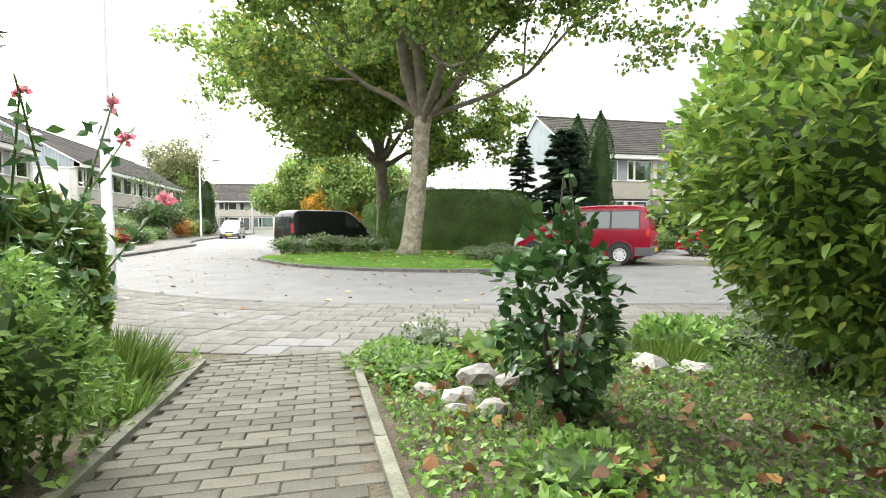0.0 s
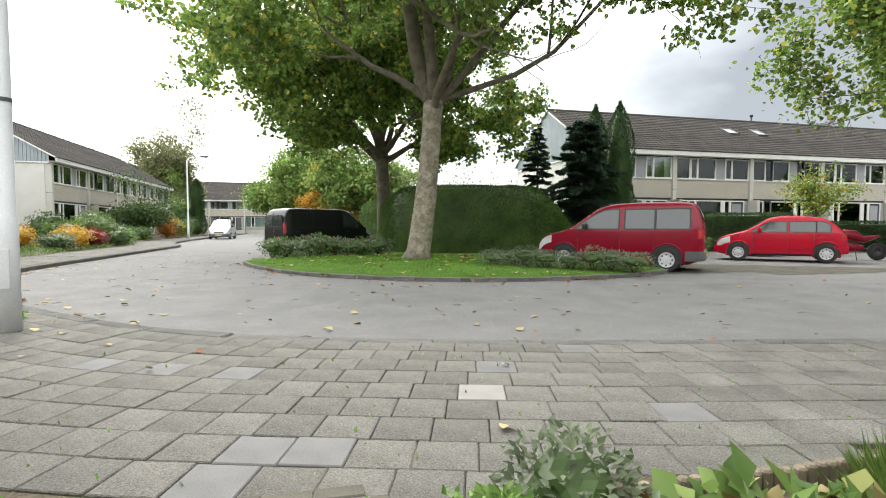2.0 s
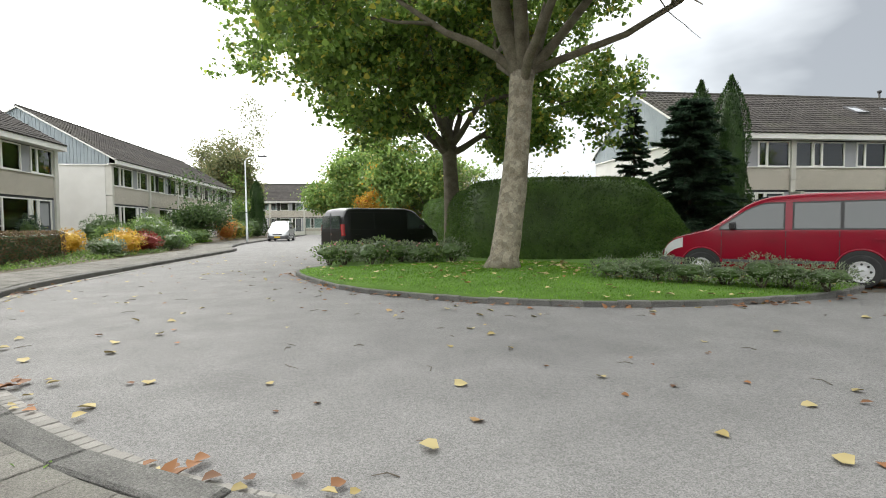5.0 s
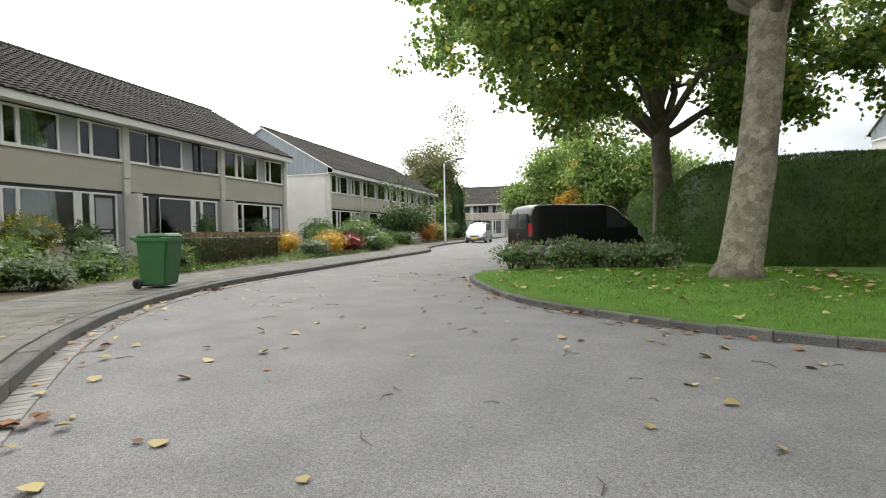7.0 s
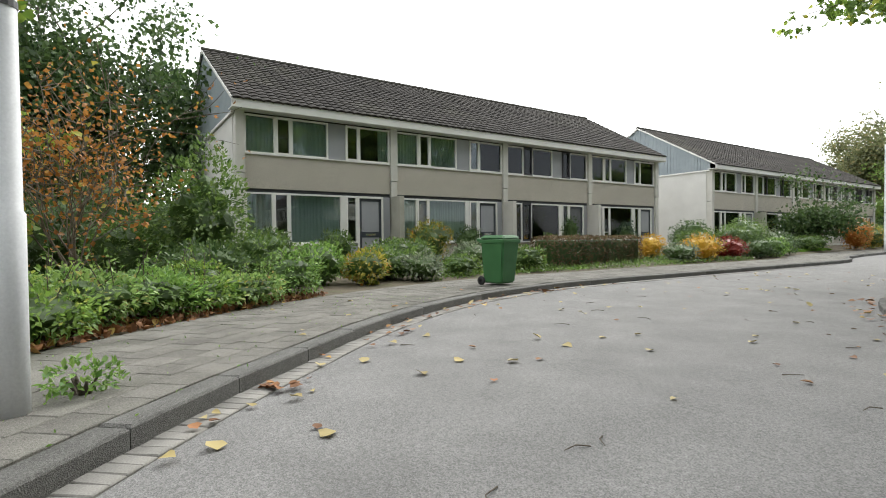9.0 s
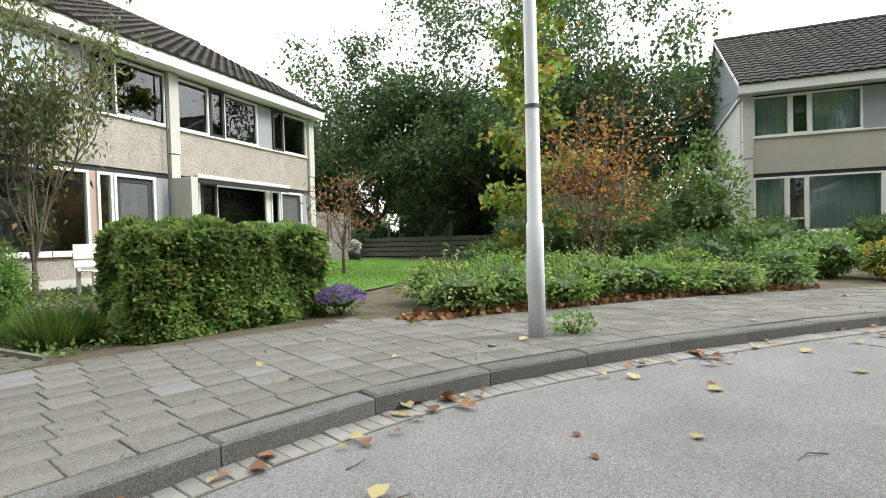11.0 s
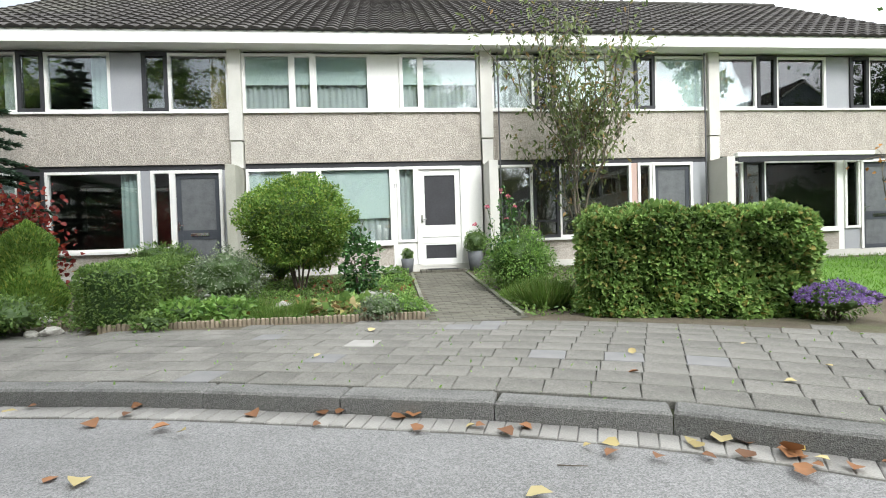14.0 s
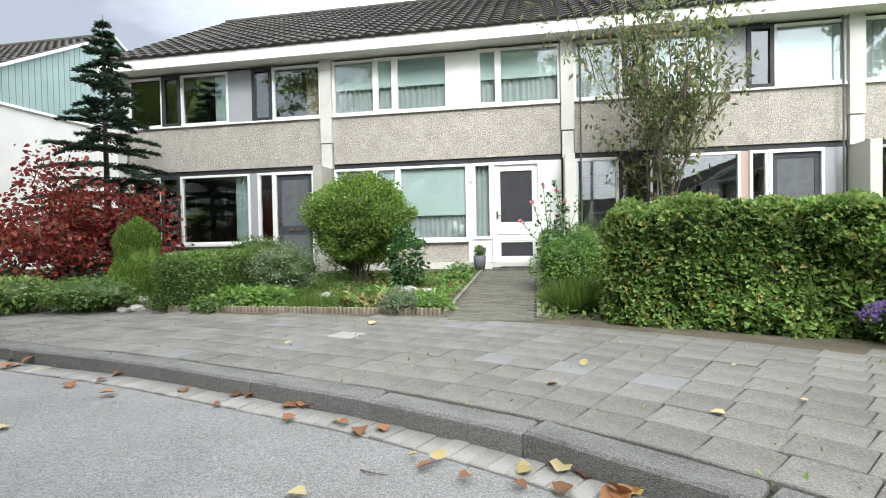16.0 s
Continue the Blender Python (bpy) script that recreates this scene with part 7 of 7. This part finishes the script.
cover("garden_grass", rect(-11, -10.0, 38.0, 44), 3000, 0.16, "lawn_blade", "grass strip of a front garden", 0.2, (0.0, 0.02), "grass", upright=1.6)

# ---- kerbs, gutter, slabs and pavers, piece by piece ----
def chamfer_box(name, lx, ly, h, ch, mat):
    """A block with a chamfered top, centred, top at z = 0."""
    a, b = lx / 2, ly / 2
    v = [(-a, -b, -h), (a, -b, -h), (a, b, -h), (-a, b, -h), (-a, -b, -ch), (a, -b, -ch), (a, b, -ch), (-a, b, -ch), (-a + ch, -b + ch, 0), (a - ch, -b + ch, 0), (a - ch, b - ch, 0), (-a + ch, b - ch, 0)]
    f = [(8, 9, 10, 11)]
    for k in (0, 4):
        for i in range(4):
            j = (i + 1) % 4
            f.append((k + i, k + j, k + 4 + j, k + 4 + i))
    return mesh_of(name, v, f, mat)


def heading(t):
    return math.degrees(math.atan2(t[1], t[0]))


def add_block(V, F, me, m):
    k = len(V)
    V += [tuple(m @ q.co) for q in me.vertices]
    F += [tuple(k + i for i in p.vertices) for p in me.polygons]


S_A, S_B = s_near(6.3, 4.3), s_near(-2.4, 9.2)
kerb = thing("kerb", pose(0, 0, 0), "grey concrete kerb stones along the pavement", "kerb", kind="structure")
stone_me = chamfer_box("kerb_stone", 0.992, 0.2, 0.3, 0.016, "kerb_concrete")
FV, FF = [], []
s = 12.0
while s < SEND - 1:
    x0, y0 = at_kerb(s, 0.1); x1, y1 = at_kerb(s + 1.0, 0.1)
    m = pose((x0 + x1) / 2, (y0 + y1) / 2, 0.132 + RNG.normal() * 0.003, RNG.normal() * 0.5, RNG.normal() * 0.2, heading((x1 - x0, y1 - y0)))
    if S_A - 4 < s < S_B + 16:
        put("kerb_stone", stone_me, kerb, m)
    else:
        add_block(FV, FF, stone_me, m)
    s += 1.0
tagged(put("kerb_run", mesh_of("kerb_run", FV, FF, "kerb_concrete"), kerb), kind="stuff")
# kerb of the island
ik = thing("island_kerb", pose(0, 0, 0), "low concrete kerb round the lawn island", "kerb", kind="structure")
st_me = chamfer_box("kerb_stone", 0.49, 0.11, 0.25, 0.014, "kerb_concrete")
for s in np.arange(0, IS[-1] - 0.5, 0.5):
    p0 = np.array([np.interp(s, IS, IP[:, 0]), np.interp(s, IS, IP[:, 1])]); p1 = np.array([np.interp(s + 0.5, IS, IP[:, 0]), np.interp(s + 0.5, IS, IP[:, 1])])
    nn = np.array([np.interp(s, IS, IN[:, 0]), np.interp(s, IS, IN[:, 1])])
    c_ = (p0 + p1) / 2 + nn * 0.055
    put("kerb_stone", st_me, ik, pose(c_[0], c_[1], 0.095 + RNG.normal() * 0.004, 0, 0, heading(p1 - p0)))

# gutter of small blocks
gut = thing("gutter", pose(0, 0, 0), "row of small concrete blocks along the kerb", "gutter", kind="structure")
g_me = chamfer_box("gutter_block", 0.101, 0.205, 0.08, 0.006, "gutter_concrete")
FV, FF = [], []
cnt = 0
for s in np.arange(20, s_near(-5.25, 30), 0.106):
    x0, y0 = at_kerb(s, -0.11); x1, y1 = at_kerb(s + 0.1, -0.11)
    m = pose(x0, y0, 0.014 + RNG.normal() * 0.002, RNG.normal() * 0.8, 0, heading((x1 - x0, y1 - y0)))
    if s_near(5.5, 4.4) < s and cnt < 300:
        put("gutter_block", g_me, gut, m); cnt += 1
    else:
        add_block(FV, FF, g_me, m)
tagged(put("gutter_run", mesh_of("gutter_run", FV, FF, "gutter_concrete"), gut), kind="stuff")


def bed_edge_y(x):
    """Front edge of the gardens by the white door."""
    if x > 2.3:
        return 2.06 - 0.03 * (x - 2.3) if x < 6.3 else 1.6
    if x > 1.25:
        return 2.28
    return 2.42 + (1.25 - x) * 0.5


pav = thing("pavement", pose(0, 0, 0), "grey concrete paving slabs with worn joints", "pavement", kind="structure")
sl_me = {k: chamfer_box("paving_slab", 0.295, 0.295, 0.05, 0.006, k) for k in ("slab", "slab_light", "slab_dark")}
FV, FF = [], []
near = 0
for row in range(11):
    d = 0.2 + 0.15 + row * 0.302
    ss = np.arange(0, SEND, 0.05)
    xy = np.array([at_kerb(q, d) for q in ss])
    cl = np.concatenate([[0], np.cumsum(np.linalg.norm(np.diff(xy, axis=0), axis=1))])
    pos = (row % 2) * 0.15
    while pos < cl[-1] - 0.4:
        x, y = np.interp(pos + 0.15, cl, xy[:, 0]), np.interp(pos + 0.15, cl, xy[:, 1])
        sx = np.interp(pos + 0.15, cl, ss)
        t0 = (np.interp(pos + 0.3, cl, xy[:, 0]) - np.interp(pos, cl, xy[:, 0]), np.interp(pos + 0.3, cl, xy[:, 1]) - np.interp(pos, cl, xy[:, 1]))
        pos += 0.3
        if sx < 40 or sx > s_near(-7.7, 60):
            continue
        in_front = -1.6 < x < 7.5 and y < 7
        if (in_front and y < bed_edge_y(x) + 0.12) or (not in_front and row > 6):
            continue
        r_ = RNG.uniform()
        k = "slab_light" if (abs(x - 3.25) < 0.17 and abs(y - 3.55) < 0.17) or r_ > 0.998 else "slab_dark" if r_ < 0.03 else "slab"
        m = pose(x, y, 0.138 + RNG.normal() * 0.002, RNG.normal() * 0.22, RNG.normal() * 0.22, heading(t0) + RNG.normal() * 0.4)
        if near < 300 and s_near(4.6, 4.6) < sx < s_near(-0.6, 7.2):
            put("paving_slab", sl_me[k], pav, m); near += 1
        else:
            add_block(FV, FF, sl_me["slab"], m)
tagged(put("slab_field", mesh_of("slab_field", FV, FF, "slab"), pav), kind="stuff")

# brick path to the white door, with concrete edges
gp = thing("garden_path", pose(0, 0, 0), "brown brick path to the white door", "path", kind="structure")
b_me = chamfer_box("paver", 0.196, 0.097, 0.05, 0.006, "brick_paver")
sl_ = math.degrees(math.atan2(0.27, 4.8))
for j in range(49):
    y = -2.38 + j * 0.1
    off = 0.1 if j % 2 else 0.0
    for i in range(-1, 5):
        x = 1.36 + i * 0.2 + off * 0.9
        if x > 2.28 or x < 1.24:
            continue
        put("paver", b_me, gp, pose(x, y, gz(x, y) + 0.016 + RNG.normal() * 0.002, RNG.normal() * 0.5 - sl_, RNG.normal() * 0.5, RNG.normal() * 0.5))
for x, y0, y1 in ((1.2, -2.3, 2.3), (2.35, -2.3, 2.0)):
    n = 5
    for i in range(n):
        a, b = y0 + (y1 - y0) * i / n, y0 + (y1 - y0) * (i + 1) / n - 0.006
        za, zb = gz(x, a), gz(x, b)
        v = [(x - 0.03, a, za - 0.1), (x + 0.03, a, za - 0.1), (x + 0.03, b, zb - 0.1), (x - 0.03, b, zb - 0.1), (x - 0.026, a, za + 0.05), (x + 0.028, a, za + 0.045), (x + 0.028, b, zb + 0.045), (x - 0.028, b, zb + 0.045)]
        put("edge_kerb", mesh_of("edge_kerb", v, [(3, 2, 1, 0), (4, 5, 6, 7), (0, 1, 5, 4), (1, 2, 6, 5), (2, 3, 7, 6), (3, 0, 4, 7)], "mossy_edge"), gp)
# brown palisade edging of the bed
ed = thing("bed_edging", pose(0, 0, 0), "low brown concrete palisade edging of the flower bed", "edging")
v, f = tube_data([(0, 0, -0.1), (0, 0, 0.095), (0, 0, 0.105)], [0.026, 0.026, 0.018], 8)
e_me = mesh_of("palisade", v, f, "edging_brown")
for i in range(84):
    x = 2.42 + i * 0.054
    put("palisade", e_me, ed, pose(x, bed_edge_y(x) + 0.02, 0.115 + RNG.normal() * 0.004, RNG.normal() * 1.5, RNG.normal() * 1.5))

# ---- fallen leaves and twigs ----
def road_z(x, y):
    return 0.004


cover("fallen_leaves_by_kerb", lambda u, v: at_kerb(s_near(7, 4) + 19 * u + 0.5 * math.sin(19 * u * 2.4), -0.05 - 0.34 * v * v), 120, 0.09, "litter", "curled brown and orange leaves in the gutter", 0.85, (0.02, 0.03), "fallen leaves", True, zf=road_z, flat=True)
cover("fallen_leaves_by_kerb", lambda u, v: at_kerb(s_near(7, 4) + 19 * u, -0.08 - 0.4 * v * v), 36, 0.09, "litter_yellow", "pale yellow leaves in the gutter", 0.85, (0.02, 0.03), "fallen leaves", True, zf=road_z, flat=True)
cover("fallen_leaves_on_road", lambda u, v: at_kerb(s_near(14, 3.5) + 36 * u, -0.4 - 6.2 * v), 130, 0.095, "litter_yellow", "scattered pale leaves on the asphalt", 0.85, (0.004, 0.012), "fallen leaves", True, zf=road_z, flat=True)
cover("fallen_leaves_on_road", lambda u, v: at_kerb(s_near(14, 3.5) + 36 * u, -0.4 - 6.2 * v), 110, 0.07, "litter", "scattered brown leaves on the asphalt", 0.7, (0.004, 0.012), "fallen leaves", True, zf=road_z, flat=True)
cover("fallen_leaves_by_island", lambda u, v: (np.interp(u * IS[-1], IS, IP[:, 0]) - (0.05 + 0.3 * v * v) * np.interp(u * IS[-1], IS, IN[:, 0]), np.interp(u * IS[-1], IS, IP[:, 1]) - (0.05 + 0.3 * v * v) * np.interp(u * IS[-1], IS, IN[:, 1])), 120, 0.1, "litter", "brown leaves along the island kerb", 0.85, (0.01, 0.03), "fallen leaves", True, zf=road_z, flat=True)
cover("fallen_leaves_on_pavement", lambda u, v: at_kerb(s_near(7, 4) + 16 * u, 0.2 + 2.2 * v), 20, 0.09, "litter_yellow", "a few leaves lying on the paving slabs", 0.8, (0.012, 0.02), "fallen leaves", True, zf=lambda x, y: 0.135, flat=True)
tw = []
for i in range(46):
    x, y = at_kerb(s_near(9, 3.8) + 22 * RNG.uniform(), -0.5 - 5 * RNG.uniform())
    a = RNG.uniform(0, 6.28); l = RNG.uniform(0.06, 0.22)
    tw.append(tube_data([(x, y, 0.006), (x + l * 0.5 * math.cos(a), y + l * 0.5 * math.sin(a), 0.014), (x + l * math.cos(a + 0.3), y + l * math.sin(a + 0.3), 0.006)], [0.004, 0.0035, 0.002], 5))
v, f = join_data(tw)
tagged(put("fallen_twigs", mesh_of("fallen_twigs", v, f, "bark_dark")), "thin dark twigs on the asphalt", "twigs", kind="stuff")
cover("moss_tufts", lambda u, v: at_kerb(s_near(7, 4) + 14 * u, 0.1 + 3.0 * v), 900, 0.035, "leaf_fresh", "moss and weeds in the slab joints", 0.4, (-0.01, 0.0), "moss", upright=0.8, zf=lambda x, y: 0.135)
